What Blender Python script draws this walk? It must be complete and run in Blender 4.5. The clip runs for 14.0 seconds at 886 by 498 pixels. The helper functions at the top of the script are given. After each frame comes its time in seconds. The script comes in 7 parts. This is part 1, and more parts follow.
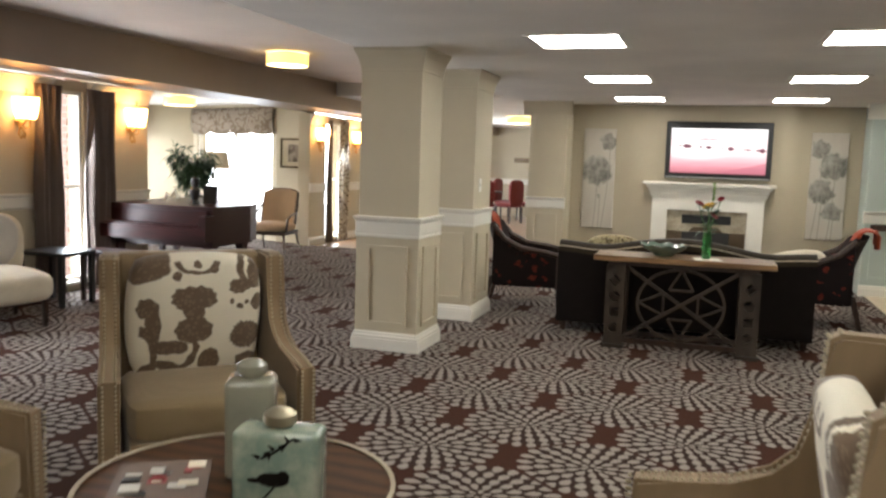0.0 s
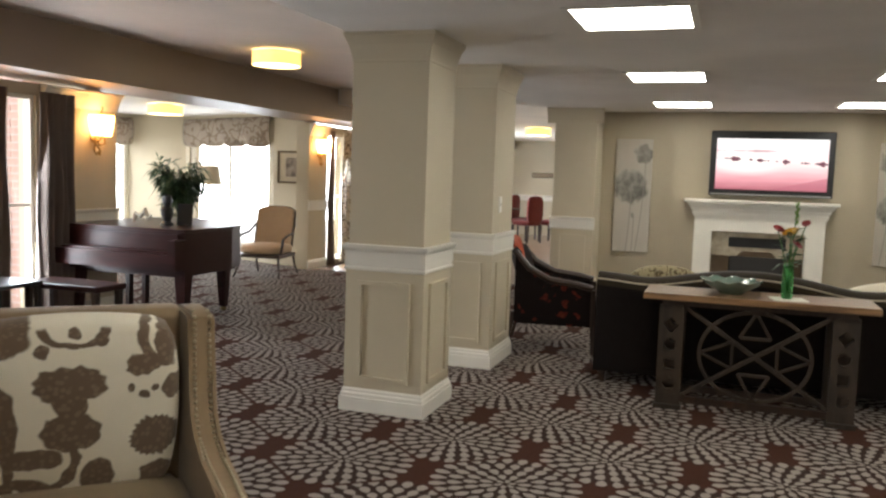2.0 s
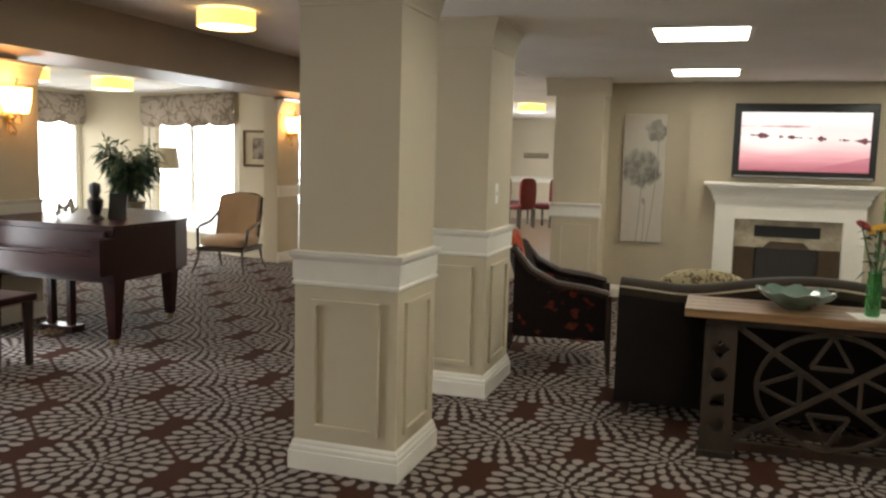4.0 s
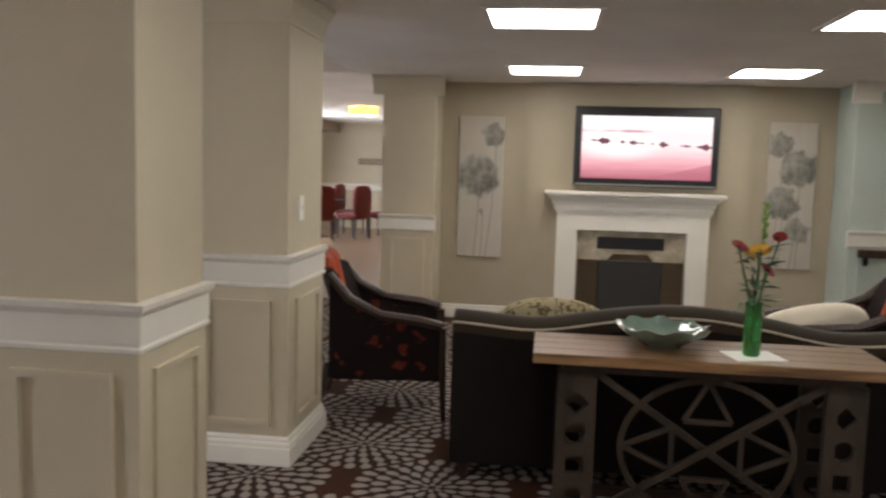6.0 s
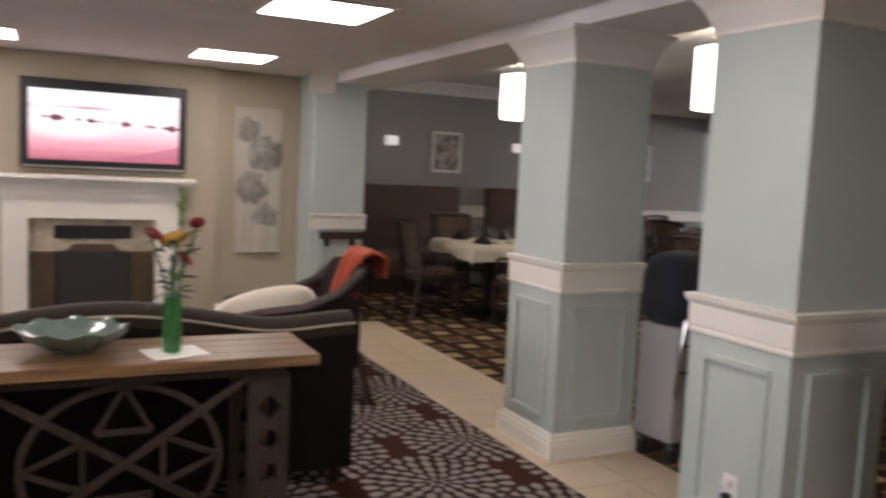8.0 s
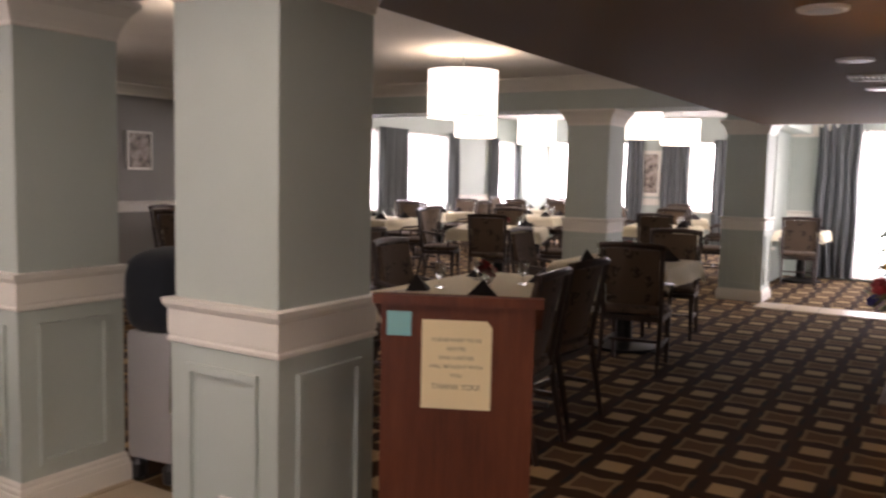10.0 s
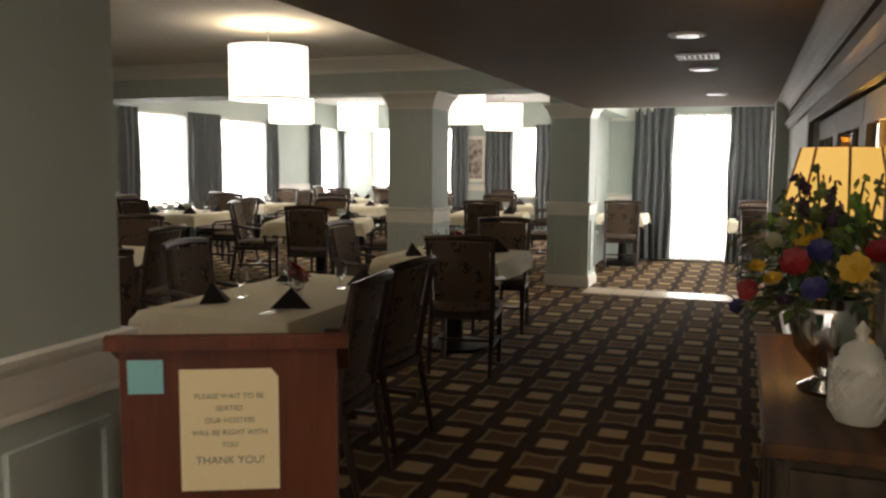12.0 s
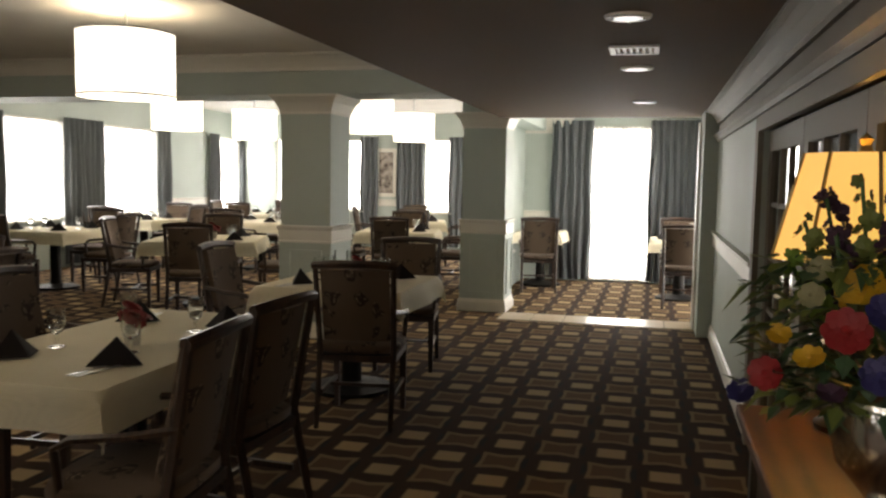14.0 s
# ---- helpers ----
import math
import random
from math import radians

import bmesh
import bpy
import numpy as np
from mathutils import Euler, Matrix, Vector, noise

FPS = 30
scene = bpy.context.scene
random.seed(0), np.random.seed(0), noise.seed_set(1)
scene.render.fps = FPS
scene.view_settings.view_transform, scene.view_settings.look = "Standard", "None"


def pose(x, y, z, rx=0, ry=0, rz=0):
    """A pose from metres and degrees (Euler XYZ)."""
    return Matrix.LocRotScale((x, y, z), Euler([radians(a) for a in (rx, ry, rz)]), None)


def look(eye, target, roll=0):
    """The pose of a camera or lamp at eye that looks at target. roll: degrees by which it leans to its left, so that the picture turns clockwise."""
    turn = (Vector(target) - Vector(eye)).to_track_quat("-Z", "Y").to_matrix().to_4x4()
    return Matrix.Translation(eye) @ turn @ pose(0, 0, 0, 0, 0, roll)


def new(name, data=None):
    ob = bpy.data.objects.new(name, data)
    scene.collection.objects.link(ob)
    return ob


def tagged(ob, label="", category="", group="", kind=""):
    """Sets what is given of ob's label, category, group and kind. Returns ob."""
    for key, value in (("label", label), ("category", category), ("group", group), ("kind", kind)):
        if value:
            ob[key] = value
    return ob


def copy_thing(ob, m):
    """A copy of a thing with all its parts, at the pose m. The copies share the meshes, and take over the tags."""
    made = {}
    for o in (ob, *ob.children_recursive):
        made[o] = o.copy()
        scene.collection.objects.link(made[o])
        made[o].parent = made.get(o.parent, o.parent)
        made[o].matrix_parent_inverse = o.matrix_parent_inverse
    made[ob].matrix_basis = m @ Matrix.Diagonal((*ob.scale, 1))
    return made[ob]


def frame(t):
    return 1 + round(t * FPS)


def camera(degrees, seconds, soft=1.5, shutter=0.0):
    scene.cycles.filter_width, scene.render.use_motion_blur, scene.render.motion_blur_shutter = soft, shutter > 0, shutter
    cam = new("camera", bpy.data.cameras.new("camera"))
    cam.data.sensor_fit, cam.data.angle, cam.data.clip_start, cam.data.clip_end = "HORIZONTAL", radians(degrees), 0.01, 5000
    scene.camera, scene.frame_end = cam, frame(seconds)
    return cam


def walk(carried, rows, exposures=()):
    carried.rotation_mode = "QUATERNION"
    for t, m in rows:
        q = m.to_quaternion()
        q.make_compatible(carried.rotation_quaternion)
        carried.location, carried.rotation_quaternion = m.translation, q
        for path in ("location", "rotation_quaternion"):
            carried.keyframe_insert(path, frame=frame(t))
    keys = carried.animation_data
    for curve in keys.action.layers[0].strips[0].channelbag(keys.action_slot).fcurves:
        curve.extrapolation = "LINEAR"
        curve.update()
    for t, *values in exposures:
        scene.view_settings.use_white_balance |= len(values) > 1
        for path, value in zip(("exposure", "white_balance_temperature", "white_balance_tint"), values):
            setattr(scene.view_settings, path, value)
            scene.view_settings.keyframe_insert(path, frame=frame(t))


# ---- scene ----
cam = camera(56.446, 14.0, soft=2.4, shutter=0.5)
# seconds, place of the eye, then yaw to the left of +y, pitch and lean in degrees
PATH = [
    (0, 0.108, 0.243, 1.434, 17.92, -6.13, 1.86),
    (0.5, -0.016, 0.556, 1.438, 17.25, -5.05, 1.20),
    (0.8, -0.070, 0.732, 1.437, 17.13, -6.06, 1.02),
    (1, -0.104, 0.864, 1.435, 18.15, -5.60, 1.27),
    (1.5, -0.176, 1.176, 1.437, 19.56, -5.79, 2.01),
    (2, -0.284, 1.469, 1.427, 18.90, -5.11, 1.88),
    (2.2, -0.334, 1.584, 1.448, 18.89, -6.23, 1.06),
    (4.3, -0.669, 2.833, 1.436, 17.67, -6.50, 1.87),
    (4.5, -0.677, 2.964, 1.416, 17.53, -5.62, 2.94),
    (5, -0.698, 3.189, 1.431, 16.57, -6.03, 1.99),
    (5.5, -0.717, 3.431, 1.441, 12.80, -4.59, 1.43),
    (5.7, -0.718, 3.484, 1.441, 10.64, -5.31, 1.06),
    (6, -0.718, 3.614, 1.439, 7.13, -5.69, 1.64),
    (6.5, -0.635, 3.720, 1.437, 3.35, -5.77, 1.01),
    (7, -0.478, 3.755, 1.441, -4.20, -5.12, 1.47),
    (7.3, -0.453, 3.847, 1.440, -12.29, -4.72, 2.50),
    (7.5, -0.417, 3.867, 1.439, -16.10, -4.85, 2.55),
    (8, -0.325, 3.860, 1.437, -25.95, -5.45, 2.70),
    (8.2, -0.318, 3.890, 1.443, -29.81, -5.58, 2.76),
    (8.6, -0.223, 3.938, 1.429, -36.64, -4.74, 3.35),
    (9, -0.148, 3.997, 1.445, -44.32, -4.27, 2.99),
    (11.3, 0.453, 4.164, 1.435, -66.79, -4.62, 1.92),
    (11.5, 0.497, 4.202, 1.426, -67.62, -4.16, 2.19),
    (12, 0.709, 4.279, 1.454, -69.92, -5.93, 0.42),
    (12.5, 0.958, 4.328, 1.440, -70.62, -5.06, 0.68),
    (13, 1.173, 4.365, 1.440, -72.20, -5.67, 1.15),
    (13.5, 1.404, 4.429, 1.444, -73.99, -5.09, 0.57),
    (14, 1.612, 4.461, 1.439, -75.77, -4.85, 0.90),
]


def eye_pose(x, y, z, yaw, pitch, lean):
    a, b = radians(yaw), radians(pitch)
    way = Vector((-math.sin(a) * math.cos(b), math.cos(a) * math.cos(b), math.sin(b)))
    return look((x, y, z), Vector((x, y, z)) + way, lean)


EXPOSURES = [(0.0, 0.42, 6080, 9), (2.0, 0.15, 6150, 9), (5.0, 0.02, 6450, 6), (6.0, 0.02, 6080, 14), (7.0, 0.02, 5850, 19), (8.2, 0.16, 6150, 27), (9.0, 0.10, 6480, 34), (11.5, -0.44, 7050, 18), (12.5, -0.38, 7100, 13), (14.0, -0.23, 7150, 13)]
walk(cam, [(t, eye_pose(x, y, z, yaw, pitch, lean)) for t, x, y, z, yaw, pitch, lean in PATH], EXPOSURES)

# ---------------------------------------------------------------- daylight
world = bpy.data.worlds.new("sky")
scene.world = world
world.use_nodes = True
wn = world.node_tree
sky = wn.nodes.new("ShaderNodeTexSky")
sky.sky_type, sky.sun_disc = "NISHITA", False
sky.sun_elevation, sky.sun_rotation = radians(40), radians(250)
wn.links.new(sky.outputs[0], wn.nodes["Background"].inputs[0])
wn.nodes["Background"].inputs[1].default_value = 0.12
sun = new("sun", bpy.data.lights.new("sun", "SUN"))
sun.data.energy, sun.data.angle, sun.data.color = 2.0, radians(1.0), (1.0, 0.95, 0.88)
sun.matrix_world = look((-20, 6, 18), (0, 0, 0))


# ---------------------------------------------------------------- materials
class Net:
    """A small builder of node trees: every call returns a socket."""

    def __init__(self, name):
        self.mat = bpy.data.materials.new(name)
        self.mat.use_nodes = True
        self.t = self.mat.node_tree
        self.bsdf = self.t.nodes["Principled BSDF"]
        self.out = self.t.nodes["Material Output"]

    def put(self, socket, value):
        if isinstance(value, bpy.types.NodeSocket):
            self.t.links.new(value, socket)
        elif isinstance(value, tuple) and len(value) == 3 and socket.type == "RGBA":
            socket.default_value = (*value, 1)
        else:
            socket.default_value = value

    def math(self, op, a, b=0.0, c=0.0):
        n = self.t.nodes.new("ShaderNodeMath")
        n.operation = op
        for i, v in enumerate((a, b, c)):
            self.put(n.inputs[i], v)
        return n.outputs[0]

    def coords(self, kind="Object"):
        return self.t.nodes.new("ShaderNodeTexCoord").outputs[kind]

    def scaled(self, vec, scale, turn=(0, 0, 0)):
        n = self.t.nodes.new("ShaderNodeMapping")
        self.put(n.inputs["Vector"], vec)
        n.inputs["Scale"].default_value, n.inputs["Rotation"].default_value = scale, turn
        return n.outputs[0]

    def split(self, vec):
        n = self.t.nodes.new("ShaderNodeSeparateXYZ")
        self.put(n.inputs[0], vec)
        return n.outputs

    def noise(self, vec, scale, detail=3.0, rough=0.5):
        n = self.t.nodes.new("ShaderNodeTexNoise")
        self.put(n.inputs["Vector"], vec)
        n.inputs["Scale"].default_value, n.inputs["Detail"].default_value, n.inputs["Roughness"].default_value = scale, detail, rough
        return n.outputs[0]

    def voronoi(self, vec, scale, feature="F1"):
        n = self.t.nodes.new("ShaderNodeTexVoronoi")
        n.feature = feature
        self.put(n.inputs["Vector"], vec)
        n.inputs["Scale"].default_value = scale
        return n.outputs

    def wave(self, vec, scale, distortion, detail=2.0, axis="X", dscale=1.0):
        n = self.t.nodes.new("ShaderNodeTexWave")
        n.bands_direction = axis
        self.put(n.inputs["Vector"], vec)
        n.inputs["Scale"].default_value, n.inputs["Distortion"].default_value = scale, distortion
        n.inputs["Detail"].default_value, n.inputs["Detail Scale"].default_value = detail, dscale
        return n.outputs[0]

    def ramp(self, fac, *stops):
        n = self.t.nodes.new("ShaderNodeValToRGB")
        self.put(n.inputs[0], fac)
        el = n.color_ramp.elements
        while len(el) < len(stops):
            el.new(0.5)
        for e, (p, col) in zip(el, stops):
            e.position, e.color = p, (*col, 1)
        return n.outputs[0]

    def mix(self, fac, a, b, blend="MIX"):
        n = self.t.nodes.new("ShaderNodeMix")
        n.data_type, n.blend_type = "RGBA", blend
        self.put(n.inputs[0], fac)
        self.put(n.inputs[6], a)
        self.put(n.inputs[7], b)
        return n.outputs[2]

    def step(self, v, lo, hi):
        n = self.t.nodes.new("ShaderNodeMapRange")
        n.interpolation_type = "SMOOTHSTEP"
        self.put(n.inputs[0], v)
        n.inputs[1].default_value, n.inputs[2].default_value = lo, hi
        return n.outputs[0]

    def bump(self, height, strength=0.3, distance=0.01):
        n = self.t.nodes.new("ShaderNodeBump")
        n.inputs["Strength"].default_value, n.inputs["Distance"].default_value = strength, distance
        self.put(n.inputs["Height"], height)
        self.put(self.bsdf.inputs["Normal"], n.outputs[0])

    def done(self, color=None, rough=None, metal=None, **more):
        if color is not None:
            self.put(self.bsdf.inputs["Base Color"], color)
        if rough is not None:
            self.put(self.bsdf.inputs["Roughness"], rough)
        if metal is not None:
            self.put(self.bsdf.inputs["Metallic"], metal)
        for k, v in more.items():
            self.put(self.bsdf.inputs[k.replace("_", " ")], v)
        return self.mat


def shade(c, k):
    return tuple(v * k for v in c)


def paint(name, col, rough=0.6, bump=0.06):
    n = Net(name)
    p = n.coords()
    big = n.noise(p, 1.3, 4)
    fine = n.noise(p, 140, 2)
    c = n.mix(n.step(big, 0.3, 0.75), shade(col, 0.93), shade(col, 1.04))
    n.bump(n.math("ADD", n.math("MULTIPLY", fine, 0.6), n.math("MULTIPLY", n.noise(p, 9, 2), 0.4)), bump, 0.004)
    return n.done(c, n.math("ADD", n.math("MULTIPLY", big, 0.15), rough - 0.07))


def wood(name, dark, light, rough=0.35, along=(1, 12, 12), coat=0.2, spec=0.5):
    n = Net(name)
    p = n.scaled(n.coords(), along)
    warp = n.noise(p, 1.6, 4, 0.6)
    rings = n.wave(p, 1.4, 6.0, 3.0, "Y", 1.2)
    fine = n.noise(n.scaled(n.coords(), tuple(v * 14 for v in along)), 1.0, 2)
    f = n.math("ADD", n.math("MULTIPLY", rings, 0.45), n.math("ADD", n.math("MULTIPLY", warp, 0.4), n.math("MULTIPLY", fine, 0.25)))
    c = n.ramp(f, (0.2, dark), (0.75, light))
    n.bump(fine, 0.12, 0.002)
    return n.done(c, n.math("ADD", rough - 0.06, n.math("MULTIPLY", warp, 0.14)), Coat_Weight=coat, Coat_Roughness=0.25, Specular_IOR_Level=spec)


def veneer():
    """Red mahogany veneer with a flame figure and fine dark pores."""
    n = Net("red_mahogany_veneer")
    p = n.coords()
    flame = n.noise(n.scaled(p, (7, 7, 1.6)), 1.3, 4, 0.62)
    pores = n.noise(n.scaled(p, (90, 90, 5)), 1.0, 2)
    f = n.math("ADD", n.math("MULTIPLY", flame, 0.75), n.math("MULTIPLY", pores, 0.3))
    n.bump(pores, 0.08, 0.001)
    return n.done(n.ramp(f, (0.28, (0.060, 0.015, 0.007)), (0.55, (0.105, 0.028, 0.011)), (0.78, (0.155, 0.046, 0.018))), 0.42, Specular_IOR_Level=0.3)


def fabric(name, col, weave=420, rough=0.85, var=0.2, sheen=0.3):
    n = Net(name)
    p = n.coords()
    w = n.math("MULTIPLY", n.wave(p, weave / 6, 0.3, 0, "X"), n.wave(p, weave / 6, 0.3, 0, "Z"))
    mott = n.noise(p, 7, 4)
    c = n.mix(mott, shade(col, 1 - var), shade(col, 1 + var))
    c = n.mix(n.math("MULTIPLY", w, 0.25), c, shade(col, 0.6))
    n.bump(n.math("ADD", n.math("MULTIPLY", w, 0.5), n.math("MULTIPLY", n.noise(p, 25, 3), 0.8)), 0.25, 0.004)
    return n.done(c, rough, Sheen_Weight=sheen * 0.4, Specular_IOR_Level=0.15)


def patterned(name, ground, figure, scale, cut=0.5, second=None, stemmed=True):
    """Woven cloth with a floral figure: lobed blossoms, scrolling stems and small sprigs."""
    n = Net(name)
    p = n.scaled(n.coords(), (1, 1, 1))
    warp = n.t.nodes.new("ShaderNodeTexNoise")
    n.put(warp.inputs["Vector"], p)
    warp.inputs["Scale"].default_value = scale * 0.9
    add = n.t.nodes.new("ShaderNodeVectorMath")
    add.operation = "MULTIPLY_ADD"
    n.put(add.inputs[0], warp.outputs[1])
    add.inputs[1].default_value = (0.16, 0.16, 0.16)
    n.put(add.inputs[2], p)
    q = add.outputs[0]
    blobs = n.voronoi(q, scale)[0]
    stems = n.math("ABSOLUTE", n.math("SUBTRACT", n.noise(q, scale * 0.8, 1), 0.5))
    lobes = n.voronoi(q, scale * 3.1)[0]
    flower = n.step(n.math("ADD", blobs, n.math("MULTIPLY", lobes, 0.35)), cut + 0.02, cut - 0.02)
    stem = n.step(stems, 0.035, 0.02)
    m = n.math("MAXIMUM", flower, stem) if stemmed else flower
    inner = n.step(n.voronoi(q, scale * 6)[0], 0.5, 0.25)
    fig = n.mix(n.math("MULTIPLY", inner, 0.55), figure, second or shade(figure, 1.7))
    c = n.mix(m, ground, fig)
    n.bump(n.math("ADD", n.math("MULTIPLY", m, 0.5), n.noise(p, 300, 1)), 0.2, 0.003)
    return n.done(c, 0.85, Sheen_Weight=0.05, Specular_IOR_Level=0.15)


def metal(name, col, rough):
    n = Net(name)
    p = n.coords()
    return n.done(n.mix(n.noise(p, 18, 4), shade(col, 0.75), col), n.math("ADD", rough, n.math("MULTIPLY", n.noise(p, 40, 2), 0.12)), 1.0)


def glowing(name, col, strength, base=(0.8, 0.8, 0.8)):
    n = Net(name)
    return n.done(base, 0.6, Emission_Color=col, Emission_Strength=strength)


def petal_carpet():
    """Dahlia medallions of woven petals on a dark maroon ground."""
    n = Net("petal_carpet")
    p = n.coords()
    warp = n.noise(p, 3.0, 1)
    x, y, _ = n.split(p)
    x = n.math("ADD", x, n.math("MULTIPLY", n.math("SUBTRACT", warp, 0.5), 0.03))
    y = n.math("ADD", y, n.math("MULTIPLY", n.math("SUBTRACT", n.noise(p, 23.0, 1), 0.5), 0.012))
    A, B = 0.835, 1.03
    best = []
    for off in (0.0, 0.5):
        u = n.math("ADD", n.math("DIVIDE", x, A), off + 0.922)
        v = n.math("ADD", n.math("DIVIDE", y, B), off + 0.534)
        fx = n.math("MULTIPLY", n.math("SUBTRACT", u, n.math("ROUND", u)), A)
        fy = n.math("MULTIPLY", n.math("SUBTRACT", v, n.math("ROUND", v)), B)
        r = n.math("SQRT", n.math("ADD", n.math("MULTIPLY", fx, fx), n.math("MULTIPLY", fy, fy)))
        best.append((fx, fy, r))
    (ax, ay, ar), (bx, by, br) = best
    first = n.math("LESS_THAN", ar, br)
    pick = lambda a, b: n.math("ADD", n.math("MULTIPLY", a, first), n.math("MULTIPLY", b, n.math("SUBTRACT", 1.0, first)))
    fx, fy, r = pick(ax, bx), pick(ay, by), pick(ar, br)
    th = n.math("ARCTAN2", fy, fx)
    # five whorls of petals, longer and broader outwards, each petal a drop with its round end outside
    q = n.math("MULTIPLY", n.math("POWER", n.math("DIVIDE", r, 0.362), 0.86), 5.0)
    k = n.math("FLOOR", q)
    fr = n.math("SUBTRACT", n.math("FRACT", q), 0.5)
    count = n.math("ADD", 6.0, n.math("MULTIPLY", n.math("MINIMUM", k, 4.0), 5.0))
    half = n.math("MULTIPLY", n.math("MODULO", k, 2.0), 0.5)
    fa = n.math("SUBTRACT", n.math("FRACT", n.math("ADD", n.math("MULTIPLY", n.math("ADD", n.math("DIVIDE", th, 2 * math.pi), 0.5), count), half)), 0.5)
    wide = n.math("MULTIPLY", n.math("MULTIPLY", fa, 3.05), n.math("SUBTRACT", 1.0, n.math("MULTIPLY", fr, 0.45)))
    long = n.math("MULTIPLY", fr, 1.98)
    d = n.math("ADD", n.math("POWER", n.math("ABSOLUTE", wide), 1.5), n.math("POWER", n.math("ABSOLUTE", long), 1.7))
    petal = n.step(n.math("ADD", d, n.math("MULTIPLY", n.math("SUBTRACT", n.noise(p, 60, 2), 0.5), 0.5)), 1.18, 0.80)
    rim = n.step(r, 0.364, 0.358)
    edge = n.step(n.math("ABSOLUTE", n.math("SUBTRACT", ar, br)), 0.010, 0.036)
    m = n.math("MULTIPLY", n.math("MULTIPLY", n.math("MULTIPLY", petal, rim), edge), n.step(r, 0.012, 0.022))
    tuft = n.noise(p, 190, 2)
    wear = n.noise(p, 0.8, 3)
    light = n.mix(tuft, (0.21, 0.182, 0.160), (0.34, 0.30, 0.265))
    light = n.mix(n.math("MULTIPLY", wear, 0.3), light, (0.22, 0.19, 0.18))
    ground = n.mix(n.noise(p, 90, 2), (0.030, 0.013, 0.009), (0.068, 0.028, 0.018))
    ground = n.mix(n.step(r, 0.29, 0.36), (0.036, 0.022, 0.017), ground)
    n.bump(n.math("ADD", n.math("MULTIPLY", m, 0.35), tuft), 0.35, 0.006)
    return n.done(n.mix(m, ground, light), 0.95, Specular_IOR_Level=0.05)


def lattice_carpet():
    """Brown carpet with tan bars, framed squares and dark ovals in columns."""
    n = Net("lattice_carpet")
    p = n.coords()
    x, y, _ = n.split(p)
    PX, PY = 0.57, 0.272
    v = n.math("ADD", n.math("DIVIDE", y, PY), 0.48)
    col = n.math("FLOOR", v)
    fv = n.math("SUBTRACT", n.math("FRACT", v), 0.5)
    u = n.math("ADD", n.math("ADD", n.math("DIVIDE", x, PX), 0.51), n.math("MULTIPLY", col, 0.5))
    fu = n.math("SUBTRACT", n.math("FRACT", u), 0.5)
    au, av = n.math("ABSOLUTE", fu), n.math("ABSOLUTE", fv)

    def rect(cu, hu, hv, soft=0.02):
        du = n.math("ABSOLUTE", n.math("SUBTRACT", fu, cu)) if cu else au
        return n.math("MULTIPLY", n.step(du, hu + soft, hu - soft), n.step(av, hv + soft * 1.8, hv - soft * 1.8))

    bar = rect(0.0, 0.125, 0.27)
    far = n.math("SUBTRACT", 0.5, au)
    # framed squares with drawn-out corners
    bow = n.math("MULTIPLY", n.math("SUBTRACT", 0.42, av), 0.12)
    sq = n.math("MULTIPLY", n.step(n.math("ADD", far, bow), 0.235, 0.205), n.step(n.math("ADD", av, n.math("MULTIPLY", n.math("SUBTRACT", 0.2, far), 0.15)), 0.425, 0.385))
    sq_in = n.math("MULTIPLY", n.step(n.math("ADD", far, bow), 0.165, 0.145), n.step(av, 0.325, 0.295))
    oval = n.step(n.math("ADD", n.math("POWER", n.math("MULTIPLY", far, 7.0), 2.0), n.math("POWER", n.math("MULTIPLY", n.math("SUBTRACT", 0.5, av), 9.0), 2.0)), 1.1, 0.8)
    tuft = n.noise(p, 210, 2)
    soil = n.noise(p, 1.1, 3)
    ground = n.mix(tuft, (0.022, 0.011, 0.007), (0.058, 0.030, 0.017))
    tan = n.mix(tuft, (0.31, 0.215, 0.11), (0.55, 0.40, 0.22))
    brown = n.mix(tuft, (0.080, 0.045, 0.022), (0.17, 0.098, 0.050))
    c = n.mix(n.math("MULTIPLY", sq, 0.85), ground, n.mix(0.55, brown, tan))
    c = n.mix(sq_in, c, brown)
    c = n.mix(bar, c, tan)
    c = n.mix(oval, c, (0.022, 0.02, 0.018))
    c = n.mix(n.math("MULTIPLY", soil, 0.25), c, (0.03, 0.022, 0.016))
    n.bump(n.math("ADD", tuft, n.math("MULTIPLY", bar, 0.3)), 0.3, 0.005)
    return n.done(c, 0.95, Specular_IOR_Level=0.08)


def tile_floor():
    n = Net("tan_tile")
    p = n.coords()
    c = n.mix(n.noise(p, 3.5, 5, 0.65), (0.46, 0.36, 0.24), (0.66, 0.54, 0.38))
    return n.done(c, n.math("ADD", 0.22, n.math("MULTIPLY", n.noise(p, 11, 3), 0.2)))


